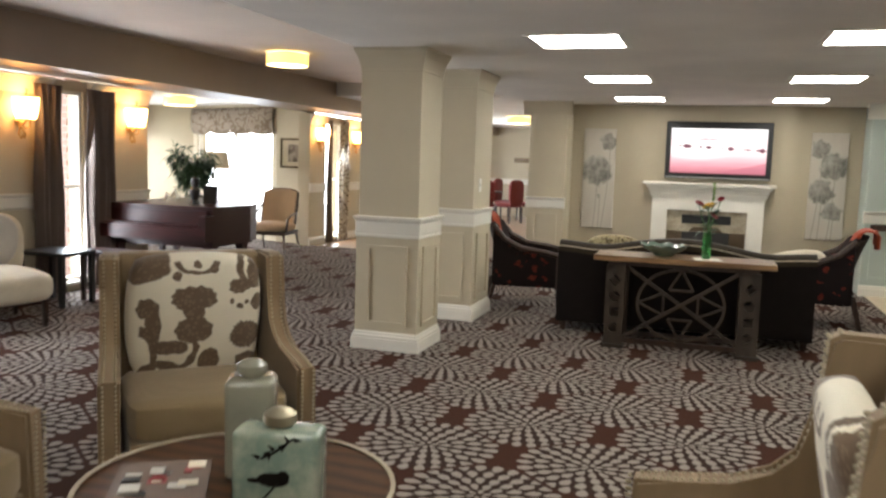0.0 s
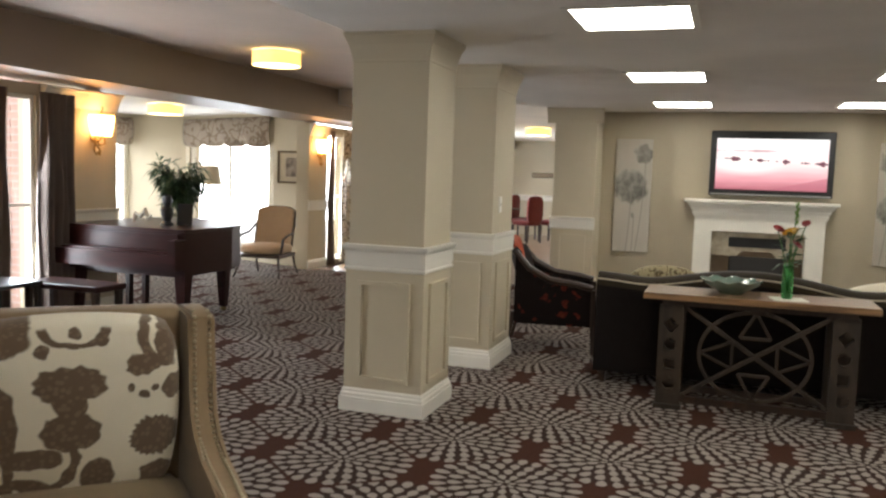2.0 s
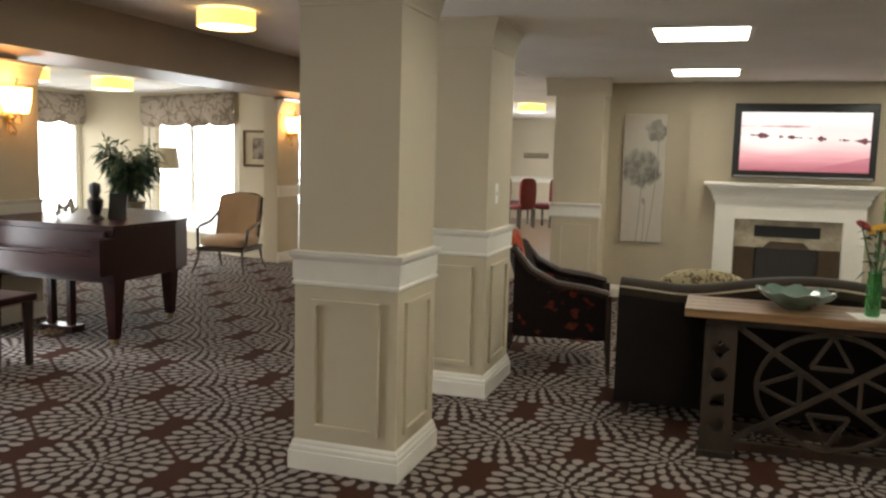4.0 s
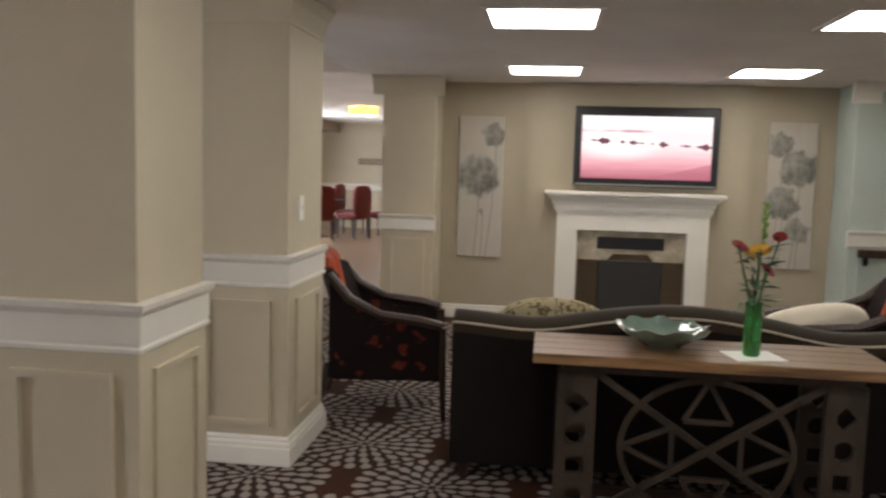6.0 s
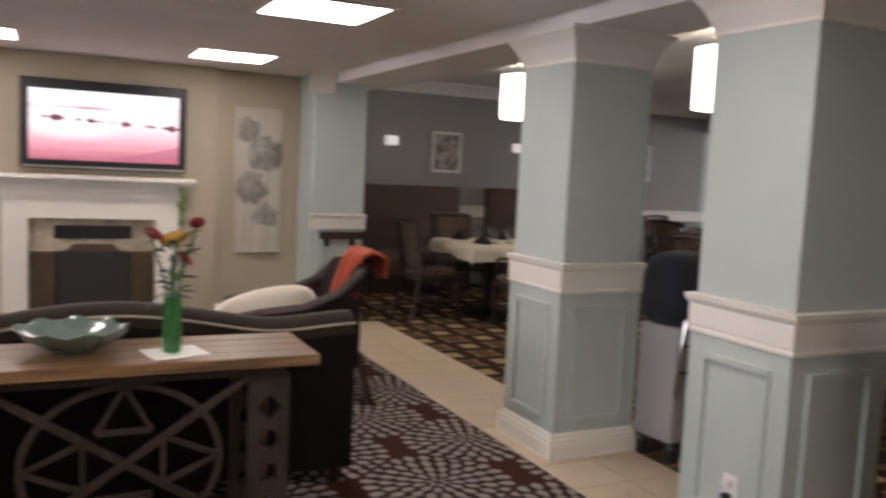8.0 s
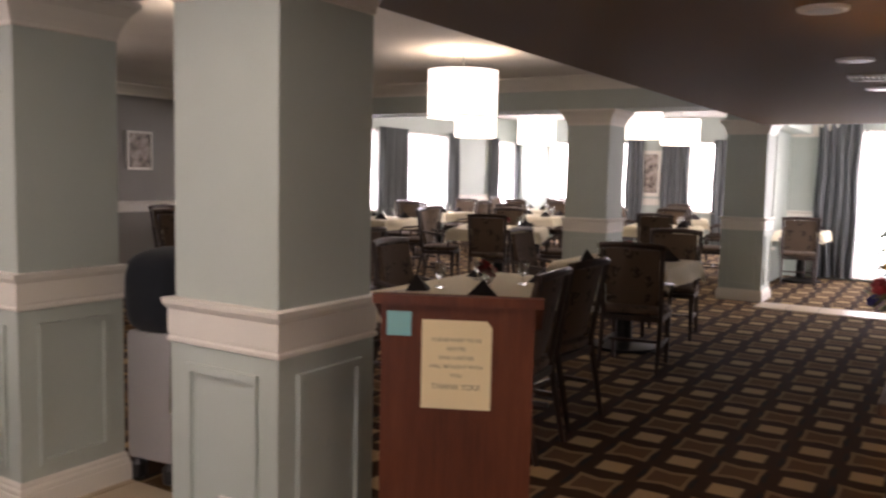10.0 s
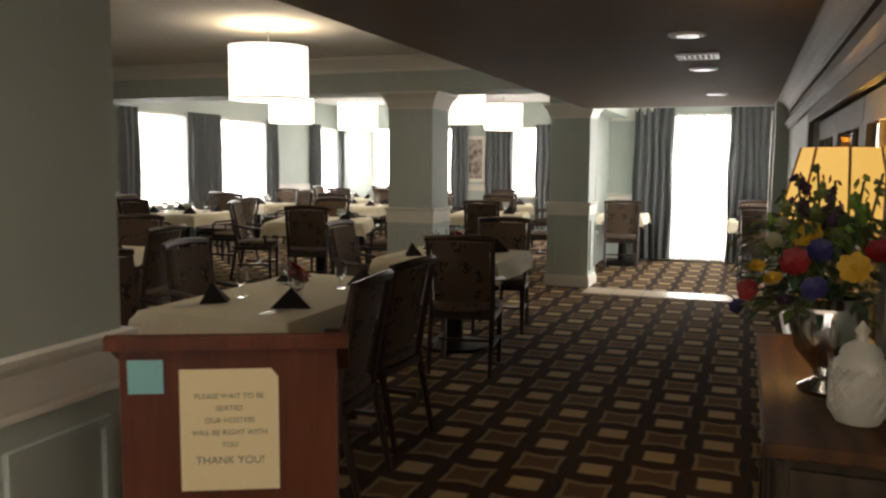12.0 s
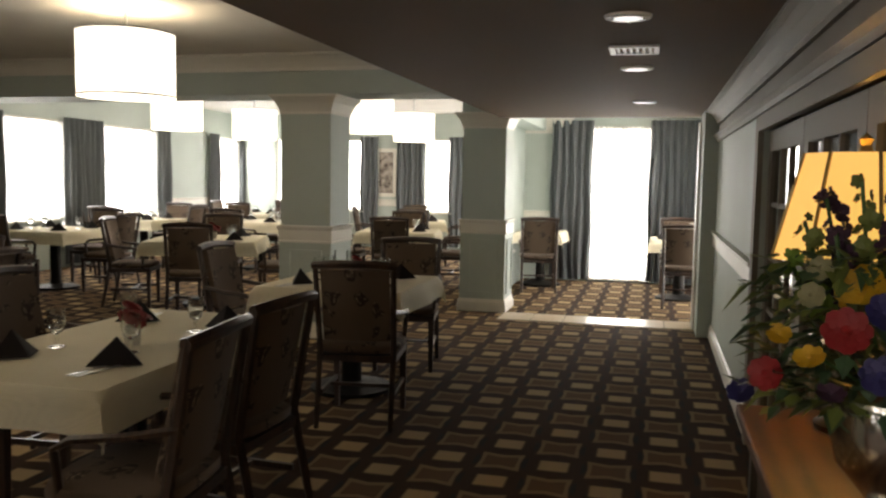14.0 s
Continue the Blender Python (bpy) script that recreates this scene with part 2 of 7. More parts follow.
def screen_picture():
    """A rosy sunset over still water with low dark islets, as the lit screen shows it."""
    n = Net("sunset_screen")
    g = n.coords("Generated")
    x, _, z = n.split(g)
    sky_c = n.ramp(n.math("ADD", z, n.math("MULTIPLY", n.noise(n.scaled(g, (1.2, 1, 7)), 2.0, 3), 0.16)),
                   (0.05, (0.42, 0.10, 0.13)), (0.3, (0.80, 0.34, 0.36)), (0.62, (1.0, 0.80, 0.74)), (0.8, (1.0, 0.78, 0.74)), (1.0, (1.0, 0.93, 0.88)))
    glow = n.step(n.math("ADD", n.math("POWER", n.math("SUBTRACT", x, 0.28), 2.0), n.math("MULTIPLY", n.math("POWER", n.math("SUBTRACT", z, 0.55), 2.0), 1.6)), 0.16, 0.0)
    c = n.mix(n.math("MULTIPLY", glow, 0.75), sky_c, (1.0, 0.95, 0.86))
    band = n.math("ABSOLUTE", n.math("SUBTRACT", z, n.math("SUBTRACT", 0.615, n.math("MULTIPLY", x, 0.09))))
    bumps = n.noise(n.scaled(g, (1, 0, 0)), 9.0, 3)
    isle = n.math("LESS_THAN", band, n.math("MULTIPLY", n.math("SUBTRACT", bumps, 0.47), 0.30))
    far = n.math("MULTIPLY", n.math("LESS_THAN", n.math("ABSOLUTE", n.math("SUBTRACT", z, 0.76)), n.math("MULTIPLY", n.math("SUBTRACT", n.noise(n.scaled(g, (1, 0, 0)), 4.0, 2), 0.42), 0.09)), n.math("LESS_THAN", x, 0.62))
    c = n.mix(isle, c, (0.16, 0.05, 0.07))
    c = n.mix(n.math("MULTIPLY", far, 0.8), c, (0.45, 0.2, 0.22))
    shore = n.math("LESS_THAN", n.math("ADD", z, n.math("MULTIPLY", n.math("SUBTRACT", 1.0, x), 0.5)), 0.26)
    c = n.mix(n.math("MULTIPLY", shore, 0.6), c, (0.45, 0.12, 0.16))
    return n.done((0.02, 0.02, 0.02), 0.25, Emission_Color=c, Emission_Strength=1.15)


def poppy_canvas(name, blooms, seed):
    """Pale canvas with soft grey blossoms on thin stems."""
    n = Net(name)
    g = n.coords("Generated")
    x, _, z = n.split(g)
    warp = n.math("MULTIPLY", n.math("SUBTRACT", n.noise(n.scaled(g, (1.6, 1, 4.0)), 2.2 + seed * 0.3, 3), 0.5), 0.42)
    lift = n.math("MULTIPLY", n.math("SUBTRACT", n.noise(n.scaled(g, (1.5, 1, 3.4), (0.3, 0, 0.8)), 2.7 + seed * 0.3, 3), 0.5), 0.16)
    c = n.mix(n.noise(g, 3.0, 4), (0.42, 0.385, 0.325), (0.53, 0.485, 0.415))
    for cx, cz, rad, dark in blooms:
        dx = n.math("SUBTRACT", n.math("ADD", x, warp), cx)
        dz = n.math("MULTIPLY", n.math("SUBTRACT", n.math("ADD", z, lift), cz), 3.1)
        d = n.math("SQRT", n.math("ADD", n.math("MULTIPLY", dx, dx), n.math("MULTIPLY", dz, dz)))
        tone = n.mix(n.step(n.math("ADD", n.noise(n.scaled(g, (2, 1, 5)), 2.4, 4, 0.6), n.math("MULTIPLY", n.math("SUBTRACT", dz, dx), 0.25)), 0.25, 0.8), (0.085, 0.083, 0.072), (0.36, 0.35, 0.30))
        c = n.mix(n.math("MULTIPLY", n.step(d, rad * 1.45, rad * 1.1), dark), c, tone)
        sx = n.math("ABSOLUTE", n.math("SUBTRACT", n.math("ADD", x, n.math("MULTIPLY", n.math("POWER", n.math("SUBTRACT", z, cz), 2.0), 0.25)), cx + 0.05))
        stem = n.math("MULTIPLY", n.step(sx, 0.022, 0.008), n.math("LESS_THAN", z, cz))
        c = n.mix(n.math("MULTIPLY", stem, 0.7), c, (0.28, 0.26, 0.23))
    n.bump(n.noise(n.coords(), 500, 1), 0.1, 0.002)
    return n.done(c, 0.8)


BEIGE = paint("beige_wall_paint", (0.53, 0.465, 0.335))
TEAL = paint("pale_teal_wall_paint", (0.44, 0.495, 0.445))
# the pillars' beige, darkened to imitate weaker light on the fireplace wall
DIMMED_BEIGE = paint("dimmed_beige_wall_paint", (0.42, 0.362, 0.258))
# shade at the dining room's north-west end, put into the wall colour
SHADED_WALL = paint("shaded_north_wall_paint", (0.25, 0.24, 0.215))
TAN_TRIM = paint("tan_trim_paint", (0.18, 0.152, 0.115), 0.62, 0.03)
TRIM = paint("white_trim_paint", (0.74, 0.71, 0.63), 0.4, 0.03)
CEIL = paint("ceiling_paint", (0.79, 0.755, 0.70), 0.8, 0.15)
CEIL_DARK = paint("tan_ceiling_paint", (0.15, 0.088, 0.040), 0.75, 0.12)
CEIL_WEST = paint("taupe_ceiling_paint", (0.56, 0.48, 0.41), 0.75, 0.12)
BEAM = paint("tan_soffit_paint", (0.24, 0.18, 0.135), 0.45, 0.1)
CARPET = petal_carpet()
LATTICE = lattice_carpet()
TILE = tile_floor()
OAK_FLOOR = wood("brown_plank_wood", (0.13, 0.075, 0.04), (0.30, 0.19, 0.11), 0.35, (1.5, 9, 9), 0.3)
MAHOGANY = wood("mahogany_lacquer", (0.014, 0.004, 0.0035), (0.034, 0.009, 0.008), 0.3, (1.5, 8, 8), 0.0, 0.2)
DARKWOOD = wood("dark_stained_wood", (0.012, 0.006, 0.004), (0.040, 0.019, 0.010), 0.4, (8, 8, 1.2), 0.1)
LECTERN_WOOD = veneer()
TABLE_WOOD = wood("oiled_plank_wood", (0.055, 0.027, 0.012), (0.27, 0.155, 0.072), 0.35, (1.0, 14, 14), 0.25)
GREY_WOOD = wood("weathered_grey_wood", (0.012, 0.008, 0.005), (0.036, 0.023, 0.014), 0.75, (6, 6, 1.5), 0.0)
CABINET_WOOD = wood("olive_brown_cabinet_wood", (0.018, 0.011, 0.005), (0.044, 0.028, 0.013), 0.55, (3, 3, 1.2), 0.0, 0.3)
CONSOLE_WOOD = wood("dark_console_wood", (0.028, 0.012, 0.005), (0.075, 0.032, 0.011), 0.55, (1.2, 3, 3), 0.0, 0.2)
WING_CLOTH = fabric("tan_wing_chair_cloth", (0.235, 0.168, 0.098), 500, 0.7, 0.1, 0.4)
SEAT_CLOTH = fabric("olive_tan_seat_cloth", (0.215, 0.158, 0.085), 500, 0.75, 0.12, 0.4)
def damask():
    """Cream cloth with a brown palmette, fans, scrolling stems and small sprigs, placed once across the cushion."""
    n = Net("cream_damask_pillow")
    g = n.coords("Generated")
    x, _, z = n.split(g)
    wob = n.math("MULTIPLY", n.math("SUBTRACT", n.noise(g, 11.0, 3), 0.5), 0.05)
    x, z = n.math("SUBTRACT", n.math("ADD", wob, 1.0), x), n.math("SUBTRACT", z, wob)

    def polar(cx, cz, rx, rz):
        dx = n.math("DIVIDE", n.math("SUBTRACT", x, cx), rx)
        dz = n.math("DIVIDE", n.math("SUBTRACT", z, cz), rz)
        return dx, dz, n.math("SQRT", n.math("ADD", n.math("MULTIPLY", dx, dx), n.math("MULTIPLY", dz, dz)))

    m = None

    def join(v):
        nonlocal m
        m = v if m is None else n.math("MAXIMUM", m, v)

    # scalloped palmette and fans
    for cx, cz, rx, rz, k in ((0.48, 0.68, 0.175, 0.105, 12), (0.48, 0.60, 0.09, 0.10, 5), (0.48, 0.43, 0.145, 0.115, 9), (0.87, 0.36, 0.125, 0.12, 22), (0.89, 0.12, 0.10, 0.10, 6), (0.81, 0.76, 0.085, 0.065, 8), (0.15, 0.60, 0.085, 0.09, 7), (0.19, 0.45, 0.06, 0.14, 4), (0.08, 0.93, 0.25, 0.14, 6), (0.96, 0.62, 0.06, 0.07, 5), (0.92, 0.87, 0.06, 0.13, 5), (0.31, 0.29, 0.15, 0.065, 4), (0.60, 0.15, 0.085, 0.13, 3)):
        dx, dz, d = polar(cx, cz, rx, rz)
        lobe = n.math("MULTIPLY", n.math("COSINE", n.math("MULTIPLY", n.math("ARCTAN2", dz, dx), float(k))), 0.045)
        join(n.step(n.math("ADD", d, lobe), 1.0, 0.9))
    # scrolls: parts of rings
    for cx, cz, rx, rz, w, sx, sz in ((0.34, 0.30, 0.16, 0.20, 0.16, 1, -1), (0.10, 0.22, 0.10, 0.20, 0.26, 1, 0), (0.50, 0.95, 0.14, 0.08, 0.18, 0, -1), (0.95, 0.90, 0.14, 0.14, 0.2, -1, 0), (0.25, 0.06, 0.13, 0.09, 0.35, 0, 1)):
        dx, dz, d = polar(cx, cz, rx, rz)
        ring = n.step(n.math("ABSOLUTE", n.math("SUBTRACT", d, 1.0)), w, w * 0.75)
        half = n.step(n.math("ADD", n.math("MULTIPLY", dx, float(sx)), n.math("MULTIPLY", dz, float(sz))), -0.15, 0.05)
        join(n.math("MULTIPLY", ring, half))
    for cx, cz, r in ((0.82, 0.60, 0.025), (0.76, 0.64, 0.022), (0.87, 0.63, 0.022), (0.36, 0.85, 0.04), (0.62, 0.90, 0.035), (0.50, 0.93, 0.03)):
        dx, dz, d = polar(cx, cz, r, r)
        join(n.step(d, 1.0, 0.85))
    vein = n.step(n.voronoi(g, 30)[0], 0.5, 0.2)
    fig = n.mix(n.math("MULTIPLY", vein, 0.5), (0.13, 0.088, 0.055), (0.24, 0.175, 0.115))
    ground = n.mix(n.noise(g, 5, 3), (0.66, 0.61, 0.49), (0.76, 0.71, 0.59))
    n.bump(n.math("ADD", n.math("MULTIPLY", m, 0.4), n.noise(n.coords(), 350, 1)), 0.15, 0.003)
    return n.done(n.mix(m, ground, fig), 0.85, Sheen_Weight=0.2)


DAMASK = damask()
SPRIG_CLOTH = patterned("olive_cream_sprig_cloth", (0.34, 0.29, 0.17), (0.10, 0.075, 0.035), 14.0, 0.4, (0.55, 0.49, 0.36))
SOFA_CLOTH = fabric("dark_brown_sofa_cloth", (0.008, 0.0055, 0.0045), 400, 0.85, 0.25, 0.05)
PIPING = fabric("pale_welt_cord", (0.42, 0.36, 0.27), 300)
OLIVE_TOP = fabric("olive_velvet", (0.026, 0.018, 0.010), 400, 0.75, 0.2, 0.2)
THROW = fabric("rust_orange_throw", (0.33, 0.055, 0.02), 260, 0.9, 0.25)
WICKER = fabric("dark_woven_rattan", (0.014, 0.008, 0.007), 160, 0.6, 0.3, 0.0)
POPPY_CLOTH = patterned("dark_poppy_cloth", (0.012, 0.008, 0.008), (0.10, 0.014, 0.010), 9.0, 0.42, (0.16, 0.04, 0.02), False)
CREAM = fabric("cream_cloth", (0.66, 0.60, 0.48), 300)
PEACH = fabric("peach_beige_cloth", (0.55, 0.40, 0.27), 300, 0.8, 0.1)
RED_CLOTH = fabric("brick_red_cloth", (0.11, 0.017, 0.014), 300)
SILVER_CLOTH = fabric("silver_grey_cloth", (0.5, 0.48, 0.44), 300)
VALANCE = patterned("taupe_valance_cloth", (0.27, 0.225, 0.175), (0.15, 0.11, 0.075), 6.0, 0.4)
TRELLIS = patterned("brown_trellis_curtain", (0.62, 0.57, 0.47), (0.09, 0.055, 0.04), 13.0, 0.36)
CURTAIN = fabric("grey_brown_curtain", (0.15, 0.12, 0.105), 300, 0.9, 0.15)
TEAL_CURTAIN = fabric("slate_teal_curtain", (0.12, 0.13, 0.132), 300, 0.9, 0.15)
LINEN = fabric("ivory_table_linen", (0.66, 0.60, 0.44), 500, 0.8, 0.06, 0.1)
NAPKIN = fabric("black_napkin", (0.016, 0.012, 0.012), 500, 0.8)
CHAIR_CLOTH = patterned("brown_floral_chair_cloth", (0.105, 0.074, 0.052), (0.040, 0.026, 0.019), 7.5, 0.5, (0.27, 0.21, 0.145), False)
BRASS = metal("antique_brass", (0.42, 0.30, 0.14), 0.35)
SILVER = metal("polished_silver", (0.78, 0.76, 0.72), 0.12)
STEEL = metal("brushed_steel", (0.55, 0.55, 0.55), 0.3)
BLACK = Net("black_plastic").done((0.012, 0.012, 0.013), 0.35)
IRON = metal("black_iron", (0.03, 0.028, 0.026), 0.5)
WHITE_PLASTIC = Net("white_plastic").done((0.75, 0.73, 0.68), 0.4)
CELADON = Net("celadon_glaze")
CELADON.done(CELADON.mix(CELADON.noise(CELADON.coords(), 14, 4), (0.085, 0.14, 0.11), (0.21, 0.28, 0.23)), 0.12, Coat_Weight=0.6)
CELADON = CELADON.mat
CRACKLE = Net("blue_green_crackle_glaze")
_p = CRACKLE.coords()
CRACKLE.bump(CRACKLE.voronoi(_p, 60, "DISTANCE_TO_EDGE")[0], 0.1, 0.002)
CRACKLE = CRACKLE.done(CRACKLE.mix(CRACKLE.step(CRACKLE.noise(_p, 9, 5, 0.65), 0.35, 0.7), (0.16, 0.22, 0.18), (0.34, 0.36, 0.28)), 0.2, Coat_Weight=0.4)
GREYGLAZE = Net("grey_green_glaze")
GREYGLAZE = GREYGLAZE.done(GREYGLAZE.mix(GREYGLAZE.noise(GREYGLAZE.coords(), 7, 5), (0.14, 0.14, 0.105), (0.27, 0.26, 0.20)), 0.2, Coat_Weight=0.5)
GOLD = metal("worn_gold_lid", (0.50, 0.44, 0.32), 0.4)
CERAMIC = Net("white_ceramic").done((0.46, 0.43, 0.36), 0.35)
PAPER = Net("cream_paper").done((0.72, 0.60, 0.36), 0.8)
INK = Net("grey_ink").done((0.16, 0.13, 0.09), 0.8)
NOTE = Net("blue_note_paper").done((0.20, 0.44, 0.44), 0.8)
MARBLE = Net("beige_marble")
MARBLE = MARBLE.done(MARBLE.mix(MARBLE.step(MARBLE.noise(MARBLE.coords(), 5, 6, 0.7), 0.4, 0.65), (0.34, 0.29, 0.21), (0.50, 0.44, 0.33)), 0.25)
GLASS = Net("clear_glass").done((0.95, 0.97, 0.96), 0.02, Transmission_Weight=1.0, IOR=1.45)
PANE = Net("window_glass")
_t = PANE.t.nodes.new("ShaderNodeBsdfTransparent")
_m = PANE.t.nodes.new("ShaderNodeMixShader")
_m.inputs[0].default_value = 0.06
_g = PANE.t.nodes.new("ShaderNodeBsdfGlossy")
_g.inputs["Roughness"].default_value = 0.03
PANE.t.links.new(_t.outputs[0], _m.inputs[1])
PANE.t.links.new(_g.outputs[0], _m.inputs[2])
PANE.t.links.new(_m.outputs[0], PANE.out.inputs[0])
PANE = PANE.mat
SHEER = Net("white_sheer")
_t = SHEER.t.nodes.new("ShaderNodeBsdfTransparent")
_d = SHEER.t.nodes.new("ShaderNodeBsdfTranslucent")
_d.inputs[0].default_value = (0.9, 0.9, 0.88, 1)
_m = SHEER.t.nodes.new("ShaderNodeMixShader")
_m.inputs[0].default_value = 0.55
SHEER.t.links.new(_t.outputs[0], _m.inputs[1])
SHEER.t.links.new(_d.outputs[0], _m.inputs[2])
SHEER.t.links.new(_m.outputs[0], SHEER.out.inputs[0])
SHEER = SHEER.mat
LEAF = Net("dark_green_leaf")
LEAF = LEAF.done(LEAF.mix(LEAF.noise(LEAF.coords(), 12, 2), (0.015, 0.04, 0.018), (0.05, 0.10, 0.04)), 0.45)
STEM = Net("green_stem").done((0.05, 0.12, 0.03), 0.5)
BUD_GREEN = Net("yellow_green_bud").done((0.16, 0.27, 0.04), 0.6)
PALE_LEAF = Net("yellow_green_leaf")
PALE_LEAF = PALE_LEAF.done(PALE_LEAF.mix(PALE_LEAF.noise(PALE_LEAF.coords(), 14, 2), (0.06, 0.10, 0.02), (0.18, 0.20, 0.045)), 0.55)
DIM_SHADE = glowing("dim_lit_shade", (1.0, 0.93, 0.78), 0.45, (0.8, 0.78, 0.7))
PETAL_RED = Net("red_petal").done((0.20, 0.006, 0.008), 0.6)
PETAL_YELLOW = Net("yellow_petal").done((0.46, 0.26, 0.012), 0.6)
PETAL_BLUE = Net("blue_violet_petal").done((0.02, 0.017, 0.09), 0.6)
PETAL_PURPLE = Net("dark_purple_petal").done((0.04, 0.014, 0.035), 0.6)
PETAL_WHITE = Net("pale_petal").done((0.20, 0.19, 0.10), 0.6)
GREEN_GLASS = Net("green_glass").done((0.12, 0.45, 0.14), 0.05, Transmission_Weight=0.7, IOR=1.45)
DAYLIGHT = glowing("bright_daylight", (1.0, 0.99, 0.98), 9.0)
TUBE_PANEL = glowing("lit_ceiling_panel", (1.0, 0.93, 0.79), 14.5)
WARM_SHADE = glowing("lit_warm_shade", (1.0, 0.64, 0.13), 1.7, (0.7, 0.6, 0.4))
WARM_BOTTOM = glowing("lit_warm_diffuser", (1.0, 0.80, 0.42), 6.0, (0.7, 0.6, 0.4))
SCONCE_SHADE = glowing("lit_sconce_shade", (1.0, 0.52, 0.17), 13.0, (0.8, 0.6, 0.4))
PENDANT_SHADE = glowing("lit_pendant_shade", (1.0, 0.93, 0.78), 3.2, (0.8, 0.78, 0.7))
SMALL_BULB = glowing("lit_small_bulb", (1.0, 0.62, 0.22), 320.0)
PENDANT_BULB = glowing("lit_bulb", (1.0, 0.79, 0.48), 60.0)
LAMP_SHADE = glowing("lit_table_lamp_shade", (1.0, 0.60, 0.14), 1.0, (0.6, 0.45, 0.2))
UNLIT_SHADE = Net("cream_lamp_shade").done((0.68, 0.60, 0.45), 0.8)
FIREBOX = Net("dark_firebox").done((0.02, 0.018, 0.016), 0.6)
BRASS_DULL = metal("dull_bronze", (0.16, 0.12, 0.08), 0.4)


# ---------------------------------------------------------------- mesh helpers
def V(bm, x, y, z):
    return bm.verts.new((x, y, z))


def box(bm, x0, y0, z0, x1, y1, z1):
    v = [V(bm, x, y, z) for z in (z0, z1) for y in (y0, y1) for x in (x0, x1)]
    for f in ((0, 2, 3, 1), (4, 5, 7, 6), (0, 1, 5, 4), (1, 3, 7, 5), (3, 2, 6, 7), (2, 0, 4, 6)):
        bm.faces.new([v[i] for i in f])
    return v


def mk(fn, *a, **k):
    bm = bmesh.new()
    fn(bm, *a, **k)
    return bm


def boxes(*list_):
    bm = bmesh.new()
    for b in list_:
        box(bm, *b)
    return bm


def rbox(x0, y0, z0, x1, y1, z1, r=0.01, seg=2):
    bm = boxes((x0, y0, z0, x1, y1, z1))
    bmesh.ops.bevel(bm, geom=bm.edges[:], offset=r, segments=seg, affect="EDGES", profile=0.5)
    return bm


def cushion(x0, y0, z0, x1, y1, z1, puff=0.03, n=8, e=5.0):
    """A soft block with swollen faces and rounded edges."""
    bm = bmesh.new()
    cx, cy, cz = (x0 + x1) / 2, (y0 + y1) / 2, (z0 + z1) / 2
    hx, hy, hz = (x1 - x0) / 2, (y1 - y0) / 2, (z1 - z0) / 2
    bmesh.ops.create_cube(bm, size=2.0)
    bmesh.ops.subdivide_edges(bm, edges=bm.edges[:], cuts=n - 1, use_grid_fill=True)
    for v in bm.verts:
        a, b, c = v.co
        k = (abs(a) ** e + abs(b) ** e + abs(c) ** e) ** (1 / e)
        a, b, c = a / k, b / k, c / k
        px = puff * (1 - b * b) * (1 - c * c)
        py = puff * (1 - a * a) * (1 - c * c)
        pz = puff * (1 - a * a) * (1 - b * b)
        v.co = (cx + a * (hx + px), cy + b * (hy + py), cz + c * (hz + pz))
    return bm


def lathe(bm, prof, n=24, cx=0.0, cy=0.0, closed=True):
    rings = []
    for r, z in prof:
        rings.append([V(bm, cx + r * math.cos(2 * math.pi * i / n), cy + r * math.sin(2 * math.pi * i / n), z) for i in range(n)])
    for a, b in zip(rings, rings[1:]):
        for i in range(n):
            bm.faces.new((a[i], a[(i + 1) % n], b[(i + 1) % n], b[i]))
    if closed:
        bm.faces.new(rings[0][::-1])
        bm.faces.new(rings[-1])
    return bm


def tube(bm, pts, r, n=8):
    pts = [Vector(p) for p in pts]
    rad = r if isinstance(r, (list, tuple)) else [r] * len(pts)
    rings, side = [], None
    for i, p in enumerate(pts):
        d = (pts[min(i + 1, len(pts) - 1)] - pts[max(i - 1, 0)]).normalized()
        if side is None:
            side = d.orthogonal().normalized()
        side = (side - d * side.dot(d)).normalized()
        up = d.cross(side)
        rings.append([bm.verts.new(p + rad[i] * (math.cos(2 * math.pi * k / n) * side + math.sin(2 * math.pi * k / n) * up)) for k in range(n)])
    for a, b in zip(rings, rings[1:]):
        for k in range(n):
            bm.faces.new((a[k], a[(k + 1) % n], b[(k + 1) % n], b[k]))
    bm.faces.new(rings[0][::-1])
    bm.faces.new(rings[-1])
    return bm


def prism(bm, poly, axis, a, b):
    """Extrudes a polygon from a to b along an axis: poly holds (y,z) for x, (x,z) for y, (x,y) for z."""
    def at(p, w):
        return {"x": (w, p[0], p[1]), "y": (p[0], w, p[1]), "z": (p[0], p[1], w)}[axis]
    lo = [V(bm, *at(p, a)) for p in poly]
    hi = [V(bm, *at(p, b)) for p in poly]
    k = len(poly)
    for i in range(k):
        bm.faces.new((lo[i], lo[(i + 1) % k], hi[(i + 1) % k], hi[i]))
    bm.faces.new(lo[::-1])
    bm.faces.new(hi)
    return bm


def taper(bm, x, y, z0, z1, w0, w1, dx=0.0, dy=0.0):
    """A square leg, w0 wide at its foot, which stands off by dx, dy, and w1 at its top."""
    lo = [V(bm, x + dx + sx * w0 / 2, y + dy + sy * w0 / 2, z0) for sx, sy in ((-1, -1), (1, -1), (1, 1), (-1, 1))]
    hi = [V(bm, x + sx * w1 / 2, y + sy * w1 / 2, z1) for sx, sy in ((-1, -1), (1, -1), (1, 1), (-1, 1))]
    for i in range(4):
        bm.faces.new((lo[i], lo[(i + 1) % 4], hi[(i + 1) % 4], hi[i]))
    bm.faces.new(lo[::-1])
    bm.faces.new(hi)
    return bm


